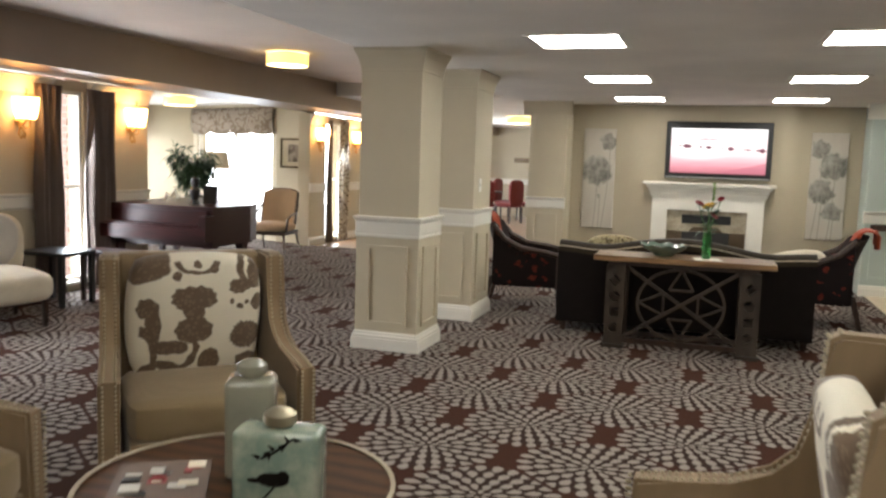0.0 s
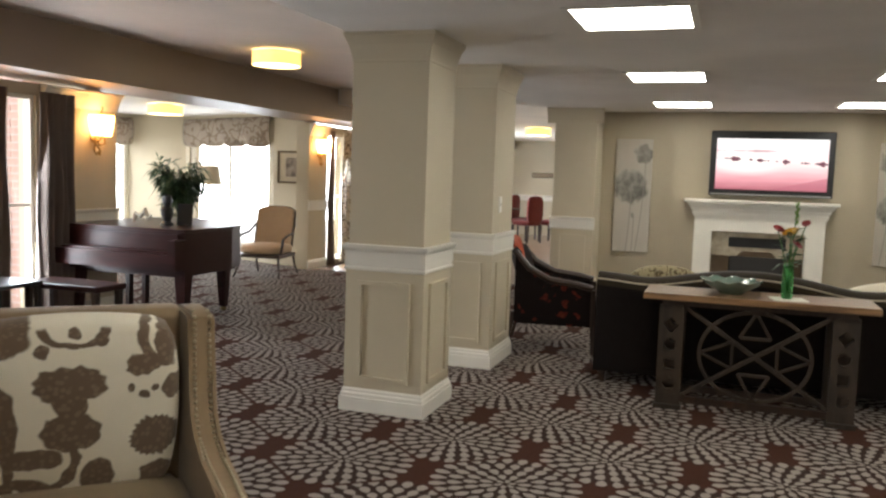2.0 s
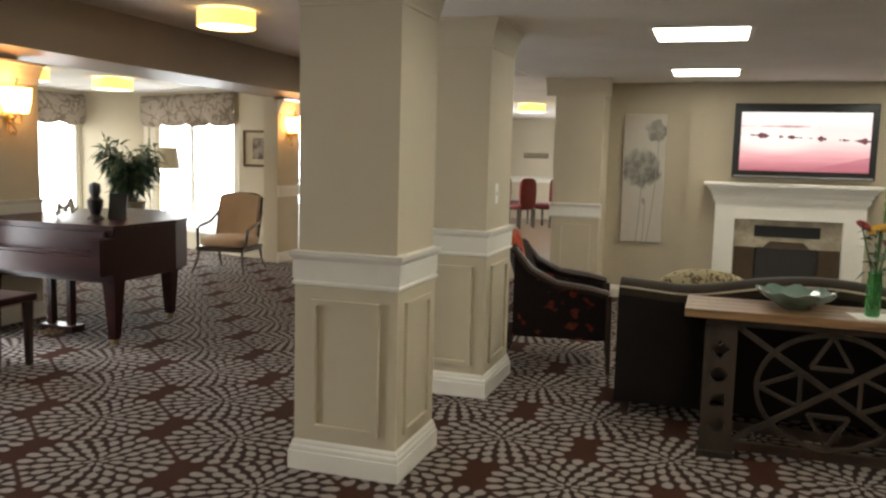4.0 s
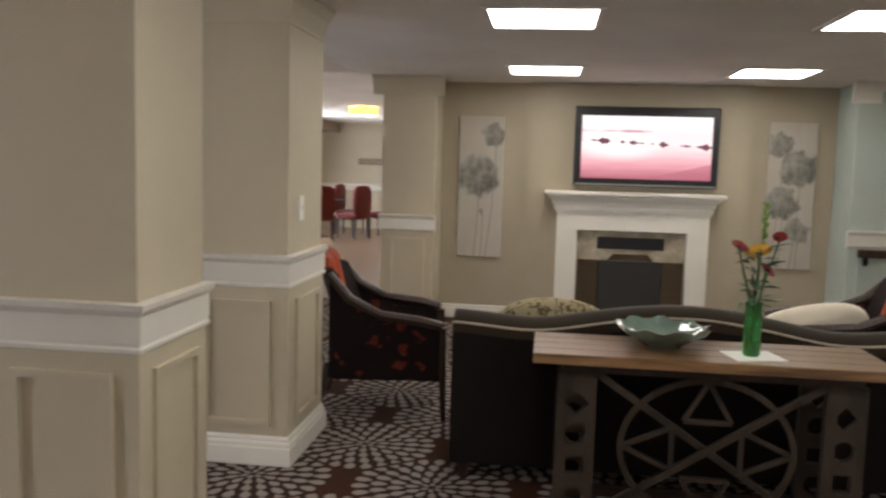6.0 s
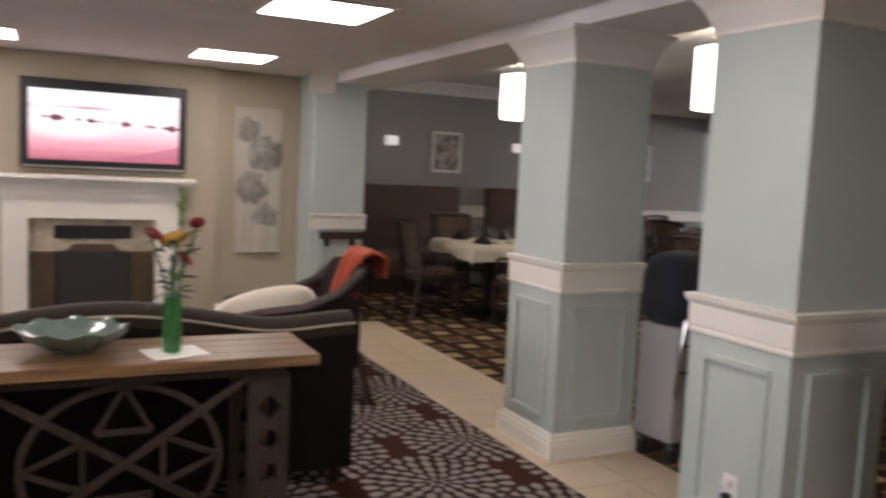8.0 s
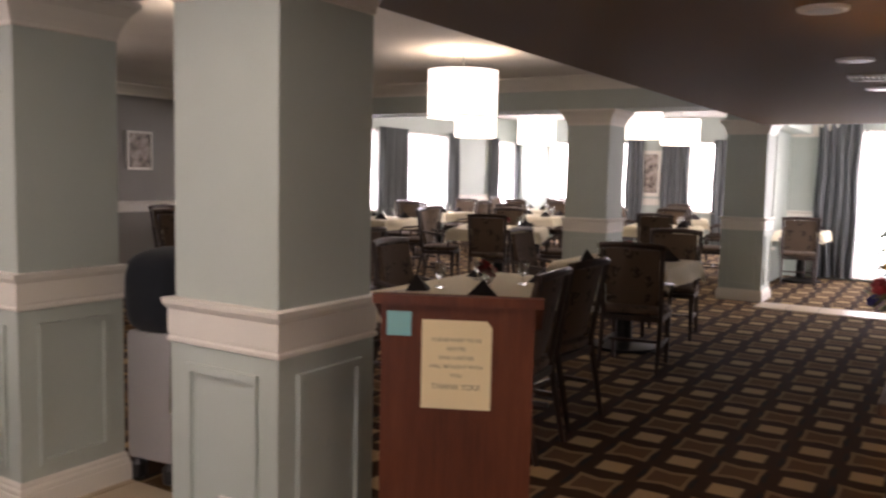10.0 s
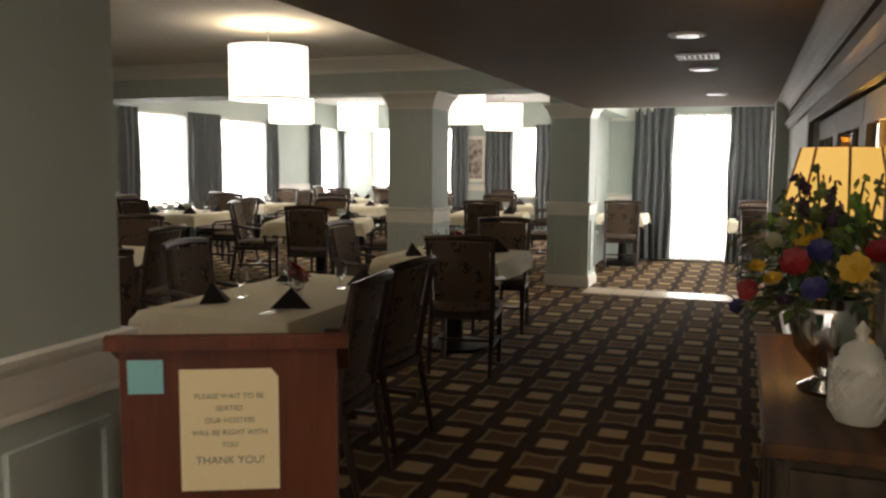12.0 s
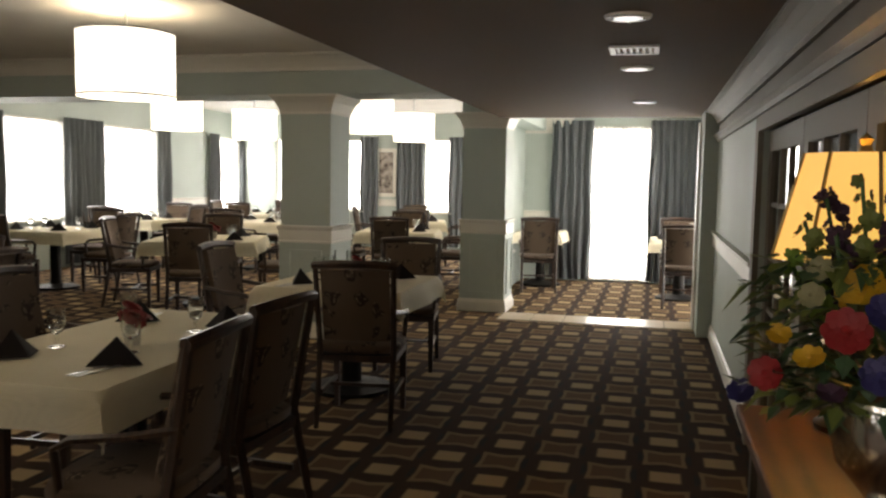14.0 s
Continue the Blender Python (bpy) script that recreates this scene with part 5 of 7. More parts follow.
def blossom(bm, c, r, petals=9, layers=3, seed=0, face=(0, -0.55, 0.7)):
    """A layered blossom of cupped petals."""
    rnd = random.Random(seed)
    c = Vector(c)
    ax = (Vector(face) + Vector((rnd.uniform(-0.4, 0.4), rnd.uniform(-0.35, 0.35), rnd.uniform(-0.3, 0.3)))).normalized()
    s = ax.orthogonal().normalized()
    t = ax.cross(s)
    for l in range(layers):
        rr = r * (1 - 0.27 * l)
        for i in range(petals):
            a = 2 * math.pi * (i + 0.5 * l) / petals + rnd.uniform(-0.15, 0.15)
            d = math.cos(a) * s + math.sin(a) * t
            e = math.cos(a + 1.57) * s + math.sin(a + 1.57) * t
            w = rr * 0.42
            lift = 0.12 + 0.3 * l
            v = [bm.verts.new(c + ax * 0.02 * l * r)]
            for du, dw, dz in ((0.5, 0.8, 0.0), (0.82, 0.85, 0.12), (1.0, 0.35, 0.22), (1.0, -0.35, 0.22), (0.82, -0.85, 0.12), (0.5, -0.8, 0.0)):
                v.append(bm.verts.new(c + d * rr * du + e * w * dw + ax * rr * (lift + dz)))
            bm.faces.new(v)


def leaf(bm, p, d, ln, w, droop=0.3):
    d = Vector(d).normalized()
    p = Vector(p)
    s = d.cross(Vector((0, 0, 1)))
    s = s.normalized() if s.length > 1e-4 else Vector((1, 0, 0))
    q = [p, p + d * ln * 0.45 + s * w + Vector((0, 0, -droop * ln * 0.15)), p + d * ln + Vector((0, 0, -droop * ln)), p + d * ln * 0.45 - s * w + Vector((0, 0, -droop * ln * 0.15))]
    bm.faces.new([bm.verts.new(v) for v in q])


def bud_vase():
    o = thing("flower_vase", "slim green glass vase with red and yellow blooms", "vase", pose(0.09, 6.90, 0.742))
    part("vase", mk(lathe, [(0.028, 0), (0.034, 0.01), (0.034, 0.15), (0.03, 0.19), (0.034, 0.21)], 20), GREEN_GLASS, o, "green glass cylinder", True)
    tips = [(-0.075, -0.02, 0.42), (0.0, -0.03, 0.40), (0.035, 0, 0.33), (0.085, 0.02, 0.46), (0.03, 0.03, 0.52)]
    for x, y, z in tips:
        part("stem", mk(tube, [(0, 0, 0.05), (x * 0.3, y * 0.3, z * 0.55), (x, y, z)], 0.004, 5), STEM, o)
    for k, (tip, r, mat) in enumerate(((tips[0], 0.036, PETAL_RED), (tips[1], 0.052, PETAL_YELLOW), (tips[2], 0.036, PETAL_RED), (tips[3], 0.028, PETAL_RED))):
        bm = bmesh.new()
        blossom(bm, tip, r, 10, 4, k)
        part("bloom", bm, mat, o)
    bm = bmesh.new()
    for k in range(26):
        z = 0.44 + 0.14 * k / 26
        a = k * 2.4
        leaf(bm, (0.03, 0.03, z), (math.cos(a), math.sin(a), 1.4), 0.035, 0.008, 0)
    part("bud_spike", bm, BUD_GREEN, o, "yellow-green bud spike")
    rnd = random.Random(3)
    bm = bmesh.new()
    for k in range(46):
        a = rnd.uniform(0, 6.28)
        leaf(bm, (0.02 * math.cos(a), 0.02 * math.sin(a), rnd.uniform(0.18, 0.42)), (math.cos(a), math.sin(a), rnd.uniform(0.1, 0.9)), rnd.uniform(0.05, 0.13), rnd.uniform(0.006, 0.014), rnd.uniform(0, 0.6))
    part("foliage", bm, LEAF, o)


bud_vase()
solo("paper_napkin", boxes((-0.10, -0.085, 0, 0.10, 0.085, 0.004)), Net("white_paper").done((0.75, 0.74, 0.7), 0.8), "white paper napkin under the flower vase", "napkin", pose(0.10, 6.90, 0.7375, 0, 0, 12))


# ---------------------------------------------------------------- lounge: chairs
def club_chair(m, label, throw, pillow):
    """A dark wooden armchair: woven sides, poppy-cloth seat, facing +y."""
    o = thing("lounge_chair", label, "armchair", m, "dark lounge chairs by the sofa")
    low = Matrix.Diagonal((1, 1, 0.96, 1))
    def back(u, v):
        x = (u - 0.5) * 0.64
        y = -0.30 - 0.14 * v ** 1.5 + 0.10 * (2 * u - 1) ** 2
        return (x, y, 0.30 + v * (0.60 - 0.06 * (2 * u - 1) ** 2))
    part("backrest", surface(bmesh.new(), back, 16, 10, 0.06), WICKER, o, "dark woven back", True)
    for s in (-1, 1):
        pts = [(s * 0.32, -0.34, 0.86), (s * 0.33, -0.22, 0.72), (s * 0.335, -0.05, 0.63), (s * 0.335, 0.18, 0.60), (s * 0.33, 0.30, 0.57)]
        part("arm_rail", mk(tube, pts, 0.03, 8), DARKWOOD, o, "", True)
        bm = bmesh.new()
        prism(bm, [(-0.33, 0.26), (-0.33, 0.84), (-0.22, 0.70), (-0.05, 0.61), (0.20, 0.58), (0.29, 0.55), (0.29, 0.26)], "x", s * 0.335 - 0.012, s * 0.335 + 0.012)
        part("side_panel", bm, POPPY_CLOTH, o, "dark poppy-patterned side")
        part("front_leg", taper(bmesh.new(), s * 0.31, 0.30, 0, 0.56, 0.028, 0.05, 0, 0.02), DARKWOOD, o)
        part("back_leg", taper(bmesh.new(), s * 0.30, -0.33, 0, 0.34, 0.03, 0.05, 0, -0.08), DARKWOOD, o)
    part("seat_frame", boxes((-0.32, -0.32, 0.24, 0.32, 0.30, 0.34)), POPPY_CLOTH, o)
    part("seat_cushion", cushion(-0.30, -0.28, 0.34, 0.30, 0.32, 0.46, 0.02), POPPY_CLOTH, o, "dark poppy-patterned cushion", True)
    if throw:
        def drape(u, v):
            x = (u - 0.5) * 0.44 + 0.02 * math.sin(9 * v)
            k = v * 1.35
            if k < 0.55:
                f = k / 0.55
                return (x, -0.36 + 0.10 * (1 - f) - 0.015 * math.sin(u * 14), 0.52 + 0.40 * f)
            if k < 0.75:
                f = (k - 0.55) / 0.2
                return (x, -0.36 - 0.12 * f, 0.92 + 0.03 * math.sin(f * math.pi))
            f = (k - 0.75) / 0.6
            return (x, -0.48 - 0.012 * math.sin(u * 14), 0.92 - 0.12 * f - 0.02 * math.sin(u * 5))
        t = solo("throw_blanket", surface(bmesh.new(), drape, 24, 26, 0.018), THROW, "rust-orange knitted throw over a chair back", "blanket", m, "", "", True)
        t.data.transform(low)
    if pillow:
        c = thing("throw_pillow", "cream cushion on a dark lounge chair", "cushion", m @ pose(-0.08, 0.12, 0.545, 0, 0, 80) @ pose(0, 0, 0, -16, 14, 0))
        part("cover", cushion(-0.24, -0.05, -0.11, 0.24, 0.05, 0.11, 0.035), CREAM, c, "", True)
    for ch in o.children:
        ch.data.transform(low)
    return o


club_chair(pose(-1.62, 8.42, 0, 0, 0, -82), "dark armchair with poppy-patterned seat", True, False)
club_chair(pose(1.02, 8.78, 0, 0, 0, 84) @ Matrix.Diagonal((1, 1.15, 1, 1)), "dark armchair with poppy-patterned seat", True, True)


def wing_chair(m, sunk=0.0):
    """A tan wing chair with nailhead edges, facing +y."""
    o = thing("wing_chair", "tan wing chair with brass nailheads", "armchair", m, "tan wing chairs round the table")
    part("back", rbox(-0.32, -0.39, 0.20, 0.32, -0.25, 0.98, 0.03, 3), WING_CLOTH, o, "", True)
    side = [(-0.36, 0.12), (-0.40, 0.965), (-0.30, 0.985), (-0.15, 0.985), (-0.125, 0.97), (-0.115, 0.86), (-0.105, 0.75), (-0.08, 0.675), (-0.02, 0.62), (0.08, 0.59), (0.20, 0.573), (0.33, 0.555), (0.345, 0.12)]
    for s in (-1, 1):
        bm = prism(bmesh.new(), side, "x", s * 0.335 - 0.04, s * 0.335 + 0.04)
        bmesh.ops.bevel(bm, geom=[e for e in bm.edges if abs(e.verts[0].co.x - e.verts[1].co.x) < 1e-5], offset=0.012, segments=2, affect="EDGES")
        for v in bm.verts:  # the sides splay a little towards the front and the top
            v.co.x += s * (0.05 * (v.co.y + 0.36) / 0.7 + 0.01 * max(0, v.co.z - 0.5))
        w = part("wing", bm, WING_CLOTH, o, "", True)
        bm = bmesh.new()
        path = [Vector((0, y, z)) for y, z in side[3:12]]
        for off in (-0.022, 0.022):
            for a, b in zip(path, path[1:]):
                n = max(1, int((b - a).length / 0.018))
                for i in range(n):
                    p = a.lerp(b, i / n)
                    x = s * 0.335 + off + s * (0.05 * (p.y + 0.36) / 0.7 + 0.01 * max(0, p.z - 0.5))
                    nrm = Vector((0, 0.75, 0.65))
                    bmesh.ops.create_icosphere(bm, subdivisions=1, radius=0.0062, matrix=Matrix.Translation(Vector((x, p.y, p.z)) + nrm * 0.002))
        for zz in range(24):
            for off in (-0.024, 0.024):
                bmesh.ops.create_icosphere(bm, subdivisions=1, radius=0.0062, matrix=Matrix.Translation((s * 0.335 + off + s * 0.05, 0.346, 0.13 + zz * 0.018)))
        nh = part("nailhead", bm, GOLD, w, "rows of small pale nailheads")
        nh["kind"] = "stuff"
    part("seat_base", boxes((-0.31, -0.30, 0.12, 0.31, 0.33, 0.30)), WING_CLOTH, o)
    part("seat_cushion", cushion(-0.31, -0.25, 0.30, 0.31, 0.36, 0.465, 0.012, 8, 9.0), SEAT_CLOTH, o, "olive-tan seat cushion", True)
    for x in (-0.31, 0.31):
        for y in (-0.30, 0.29):
            part("leg", taper(bmesh.new(), x, y, 0, 0.13, 0.03, 0.05), DARKWOOD, o)
    c = thing("throw_pillow", "cream cushion with brown floral figure on a wing chair", "cushion", m @ pose(0, -0.165 - sunk * 0.6, 0.71 - sunk, -12 - 50 * sunk), "floral cushions")
    part("cover", cushion(-0.265, -0.055, -0.265, 0.265, 0.055, 0.265, 0.03, 10, 11.0), DAMASK, c, "", True)
    return o


wing_chair(pose(-1.96, 3.26, 0, 0, 0, -137))
wing_chair(pose(0.27, 2.11, 0, 0, 0, 88) @ Matrix.Diagonal((1, 1, 1.06, 1)), 0.06)
wing_chair(pose(-2.26, 1.95, 0, 0, 0, -80))


def round_table():
    o = thing("round_table", "round dark wooden side table with pale rim", "table", pose(-1.02, 2.06, 0))
    part("tabletop", mk(lathe, [(0.39, 0.545), (0.405, 0.552), (0.41, 0.565), (0.405, 0.575), (0.0, 0.575)], 48), CONSOLE_WOOD, o, "", True)
    part("rim", mk(lathe, [(0.398, 0.5755), (0.41, 0.5755), (0.41, 0.581), (0.398, 0.581)], 48, closed=False), PIPING, o, "pale rim band")
    part("pedestal", mk(lathe, [(0.20, 0), (0.21, 0.03), (0.07, 0.06), (0.045, 0.12), (0.06, 0.25), (0.045, 0.40), (0.09, 0.53), (0.2, 0.545)], 28), CONSOLE_WOOD, o, "", True)


round_table()


def tea_caddy(m, w, d, h, mat, lidmat, name, label, motif):
    o = thing(name, label, "jar", m)
    part("body", rbox(-w / 2, -d / 2, 0, w / 2, d / 2, h, 0.018, 3), mat, o, "", True)
    part("neck", mk(lathe, [(0.032, h - 0.004), (0.032, h + 0.012)], 24), mat, o)
    part("lid", mk(lathe, [(0.038, h + 0.008), (0.042, h + 0.018), (0.040, h + 0.032), (0.024, h + 0.044), (0.0, h + 0.048)], 24), lidmat, o, "domed lid", True)
    if motif:
        bm = bmesh.new()
        y = -d / 2 - 0.0015
        for cx, cz, sx, sz in ((0.0, h * 0.42, 0.04, 0.018), (0.025, h * 0.47, 0.016, 0.014), (-0.045, h * 0.40, 0.02, 0.006)):
            bm.faces.new([V(bm, cx + sx * math.cos(a), y, cz + sz * math.sin(a)) for a in [i * math.pi / 7 for i in range(14)]])
        tube(bm, [(-0.05, y, h * 0.05), (-0.01, y, h * 0.25), (0.01, y, h * 0.38)], 0.003, 4)
        tube(bm, [(0.05, y, h * 0.95), (0.0, y, h * 0.75), (-0.03, y, h * 0.68)], 0.003, 4)
        for k in range(8):
            leaf(bm, (0.05 - 0.012 * k, y, h * (0.95 - 0.035 * k)), (math.cos(k * 2.2), 0, math.sin(k * 2.2)), 0.03, 0.0, 0)
            cx, cz, a = 0.05 - 0.012 * k, h * (0.93 - 0.035 * k), k * 2.2
            bm.faces.new([V(bm, cx + 0.022 * math.cos(a), y, cz + 0.022 * math.sin(a)), V(bm, cx + 0.006 * math.cos(a + 1.5), y, cz + 0.006 * math.sin(a + 1.5)), V(bm, cx, y, cz), V(bm, cx + 0.006 * math.cos(a - 1.5), y, cz + 0.006 * math.sin(a - 1.5))])
        part("bird_motif", bm, IRON, o, "dark bird on a branch")
    return o


tea_caddy(pose(-0.86, 1.99, 0.576, 0, 0, 12), 0.215, 0.11, 0.20, CRACKLE, GOLD, "tea_caddy", "square blue-green glazed caddy with a bird motif", True)
tea_caddy(pose(-1.03, 2.14, 0.576, 0, 0, 25), 0.13, 0.13, 0.27, GREYGLAZE, GREYGLAZE, "tea_caddy", "tall grey-green glazed caddy with a domed lid", False)
rnd = random.Random(11)
# flat stand-in for a heap of crumpled glossy wrapped pieces
o = thing("magazine", "flat block with glossy red, white and black patches on the table", "magazine", pose(-1.20, 1.98, 0.576, 0, 0, 30))
part("flat_block", boxes((-0.12, -0.15, 0, 0.12, 0.15, 0.008)), Net("glossy_paper").done((0.16, 0.12, 0.10), 0.25), o)
for k in range(16):
    x, y = rnd.uniform(-0.11, 0.06), rnd.uniform(-0.14, 0.09)
    part("glossy_patch", boxes((x, y, 0.0082, x + rnd.uniform(0.02, 0.05), y + rnd.uniform(0.02, 0.06), 0.0086 + k * 0.0002)), (PETAL_RED, CREAM, BLACK, SILVER_CLOTH)[k % 4], o)


# ---------------------------------------------------------------- west side: piano, bay
def piano():
    o = thing("grand_piano", "dark mahogany baby grand piano with closed lid", "piano", pose(-5.35, 7.43, 0))
    rim = [(-0.66, 0.0), (0.68, 0.0), (0.68, 0.72), (0.62, 0.95), (0.47, 1.15), (0.23, 1.32), (-0.05, 1.48), (-0.33, 1.52), (-0.56, 1.42), (-0.65, 1.22), (-0.66, 1.0)]
    bm = prism(bmesh.new(), rim, "z", 0.49, 0.86)
    part("case", bm, MAHOGANY, o)
    lid = [(x * 1.015, y * 1.01 - 0.01) for x, y in rim]
    bm = prism(bmesh.new(), lid, "z", 0.862, 0.885)
    part("lid", bm, MAHOGANY, o)
    part("key_block", boxes((-0.67, -0.16, 0.54, 0.70, 0.0, 0.68), (-0.67, -0.16, 0.68, -0.60, 0.0, 0.80), (0.62, -0.16, 0.68, 0.70, 0.0, 0.80)), MAHOGANY, o)
    part("fallboard", boxes((-0.60, -0.02, 0.68, 0.62, -0.002, 0.84), (-0.60, -0.13, 0.682, 0.62, -0.02, 0.70)), MAHOGANY, o)
    part("bottom_board", boxes((-0.6, 0.05, 0.46, 0.6, 0.9, 0.489)), MAHOGANY, o)
    for x, y in ((-0.57, 0.12), (0.58, 0.12), (0.32, 1.12)):
        leg = part("leg", taper(bmesh.new(), x, y, 0.04, 0.49, 0.06, 0.115), MAHOGANY, o)
        part("caster", mk(lathe, [(0.02, 0), (0.03, 0.01), (0.03, 0.03), (0.015, 0.04)], 12, x, y), BRASS, leg)
    lyre = part("pedal_lyre", boxes((-0.11, 0.20, 0.08, -0.07, 0.26, 0.46), (0.07, 0.20, 0.08, 0.11, 0.26, 0.46), (-0.15, 0.17, 0.03, 0.15, 0.30, 0.08)), MAHOGANY, o)
    for x in (-0.06, 0.0, 0.06):
        part("pedal", boxes((x - 0.012, 0.06, 0.035, x + 0.012, 0.18, 0.05)), BRASS, lyre)


piano()
o = thing("piano_bench", "dark wooden piano bench", "bench", pose(-5.2, 6.72, 0))
part("seat", rbox(-0.38, -0.17, 0.43, 0.38, 0.17, 0.48, 0.012), MAHOGANY, o)
for x in (-0.33, 0.33):
    for y in (-0.13, 0.13):
        part("leg", taper(bmesh.new(), x, y, 0, 0.43, 0.035, 0.05), DARKWOOD, o)
o = thing("side_table", "low black side table by the window", "table", pose(-5.62, 6.35, 0))
part("tabletop", rbox(-0.26, -0.22, 0.46, 0.26, 0.22, 0.495, 0.006), BLACK, o)
for x in (-0.23, 0.23):
    for y in (-0.19, 0.19):
        part("leg", boxes((x - 0.02, y - 0.02, 0, x + 0.02, y + 0.02, 0.46)), BLACK, o)
# ornaments on the piano
o = thing("figurine", "black carved bust ornament on the piano", "ornament", pose(-5.12, 7.78, 0.886))
part("body", mk(lathe, [(0.06, 0), (0.06, 0.02), (0.035, 0.04), (0.055, 0.10), (0.06, 0.15), (0.03, 0.18), (0.045, 0.22), (0.04, 0.27), (0.0, 0.29)], 20), BLACK, o, "", True)
solo("picture_frame", boxes((-0.07, -0.008, 0, 0.07, 0.008, 0.2)), BLACK, "small black standing picture frame on the piano", "picture frame", pose(-5.02, 7.9, 0.886, -12, 0, 20))
o = thing("ornament", "white scrolled ceramic ornament on the piano", "ornament", pose(-5.45, 7.85, 0.886))
part("body", mk(tube, [(-0.10, 0, 0.015), (-0.07, 0, 0.09), (-0.02, 0, 0.06), (0.03, 0, 0.12), (0.06, 0, 0.05), (0.10, 0, 0.08)], [0.014, 0.026, 0.02, 0.03, 0.02, 0.012], 8), CERAMIC, o, "", True)


def bushy_plant(m, label, r, h, n, seed):
    o = thing("potted_plant", label, "plant", m)
    part("pot", mk(lathe, [(0.11, 0), (0.15, 0.22), (0.16, 0.24), (0.14, 0.24), (0.13, 0.2)], 24), GREYGLAZE, o, "", True)
    rnd = random.Random(seed)
    tr, lf = bmesh.new(), bmesh.new()
    for k in range(14):
        a = rnd.uniform(0, 6.28)
        rr = r * rnd.uniform(0.2, 0.75)
        tip = Vector((rr * math.cos(a), rr * math.sin(a), h * rnd.uniform(0.6, 0.98)))
        tube(tr, [(0.03 * math.cos(a), 0.03 * math.sin(a), 0.2), tip * 0.5 + Vector((0, 0, 0.12)), tip], [0.012, 0.008, 0.004], 5)
        for j in range(n):
            f = rnd.uniform(0.45, 1.0)
            p = tip * f + Vector((0, 0, 0.16 * (1 - f)))
            d = Vector((rnd.gauss(0, 1), rnd.gauss(0, 1), rnd.gauss(0.2, 0.6)))
            p += d.normalized() * rnd.uniform(0, 0.10)
            leaf(lf, p, d, rnd.uniform(0.10, 0.2), rnd.uniform(0.012, 0.024), rnd.uniform(0.2, 0.8))
    part("trunk", tr, DARKWOOD, o)
    c = part("crown", lf, LEAF, o)
    c["kind"] = "stuff"
    return o


o = thing("plant_stand", "dark wooden plant stand in the bay", "stand", pose(-7.30, 10.93, 0))
part("top", mk(lathe, [(0.18, 0.52), (0.19, 0.54), (0.18, 0.56)], 24), DARKWOOD, o)
for i in range(3):
    a = 2.1 * i
    part("leg", taper(bmesh.new(), 0.1 * math.cos(a), 0.1 * math.sin(a), 0, 0.52, 0.03, 0.04, 0.06 * math.cos(a), 0.06 * math.sin(a)), DARKWOOD, o)
bushy_plant(pose(-7.30, 10.93, 0.561), "bushy dark green plant in a grey pot", 0.50, 0.95, 100, 5)


def open_armchair(m):
    o = thing("open_armchair", "dark-framed armchair with peach-beige upholstery", "armchair", m, "peach armchairs")
    def back(u, v):
        x = (u - 0.5) * 0.56
        return (x, -0.27 - 0.13 * v + 0.07 * (2 * u - 1) ** 2, 0.42 + v * (0.56 - 0.05 * (2 * u - 1) ** 4))
    part("backrest", surface(bmesh.new(), back, 14, 10, 0.06), PEACH, o, "peach-beige back", True)
    pts = [back(0, v / 8) for v in range(9)] + [back(u / 10, 1) for u in range(1, 11)] + [back(1, 1 - v / 8) for v in range(1, 9)]
    part("back_frame", mk(tube, pts, 0.022, 6), DARKWOOD, o, "", True)
    part("seat_cushion", cushion(-0.30, -0.27, 0.33, 0.30, 0.32, 0.46, 0.02), PEACH, o, "peach-beige seat", True)
    part("seat_rail", boxes((-0.31, -0.28, 0.28, 0.31, 0.32, 0.335)), DARKWOOD, o)
    for s in (-1, 1):
        part("arm", mk(tube, [(s * 0.29, -0.30, 0.75), (s * 0.33, -0.12, 0.62), (s * 0.34, 0.12, 0.59), (s * 0.33, 0.24, 0.55), (s * 0.31, 0.26, 0.33)], [0.018, 0.02, 0.022, 0.02, 0.018], 7), DARKWOOD, o, "", True)
        part("front_leg", mk(tube, [(s * 0.28, 0.29, 0.30), (s * 0.30, 0.32, 0.14), (s * 0.34, 0.38, 0.0)], [0.022, 0.016, 0.012], 6), DARKWOOD, o, "", True)
        part("back_leg", mk(tube, [(s * 0.28, -0.26, 0.30), (s * 0.29, -0.30, 0.15), (s * 0.31, -0.40, 0.0)], [0.022, 0.016, 0.012], 6), DARKWOOD, o, "", True)
    return o


open_armchair(pose(-6.12, 11.2, 0, 0, 0, 188) @ Matrix.Diagonal((0.95, 0.95, 0.93, 1)))


def floor_lamp(m):
    o = thing("floor_lamp", "black floor lamp with cream drum shade", "floor lamp", m)
    part("base", mk(lathe, [(0.14, 0), (0.14, 0.02), (0.03, 0.04)], 28), IRON, o, "", True)
    part("pole", mk(tube, [(0, 0, 0.03), (0, 0, 1.22)], 0.014), IRON, o)
    part("shade", mk(lathe, [(0.20, 1.18), (0.155, 1.46)], 32, closed=False), UNLIT_SHADE, o, "cream drum shade", True)


floor_lamp(pose(-7.45, 11.75, 0))


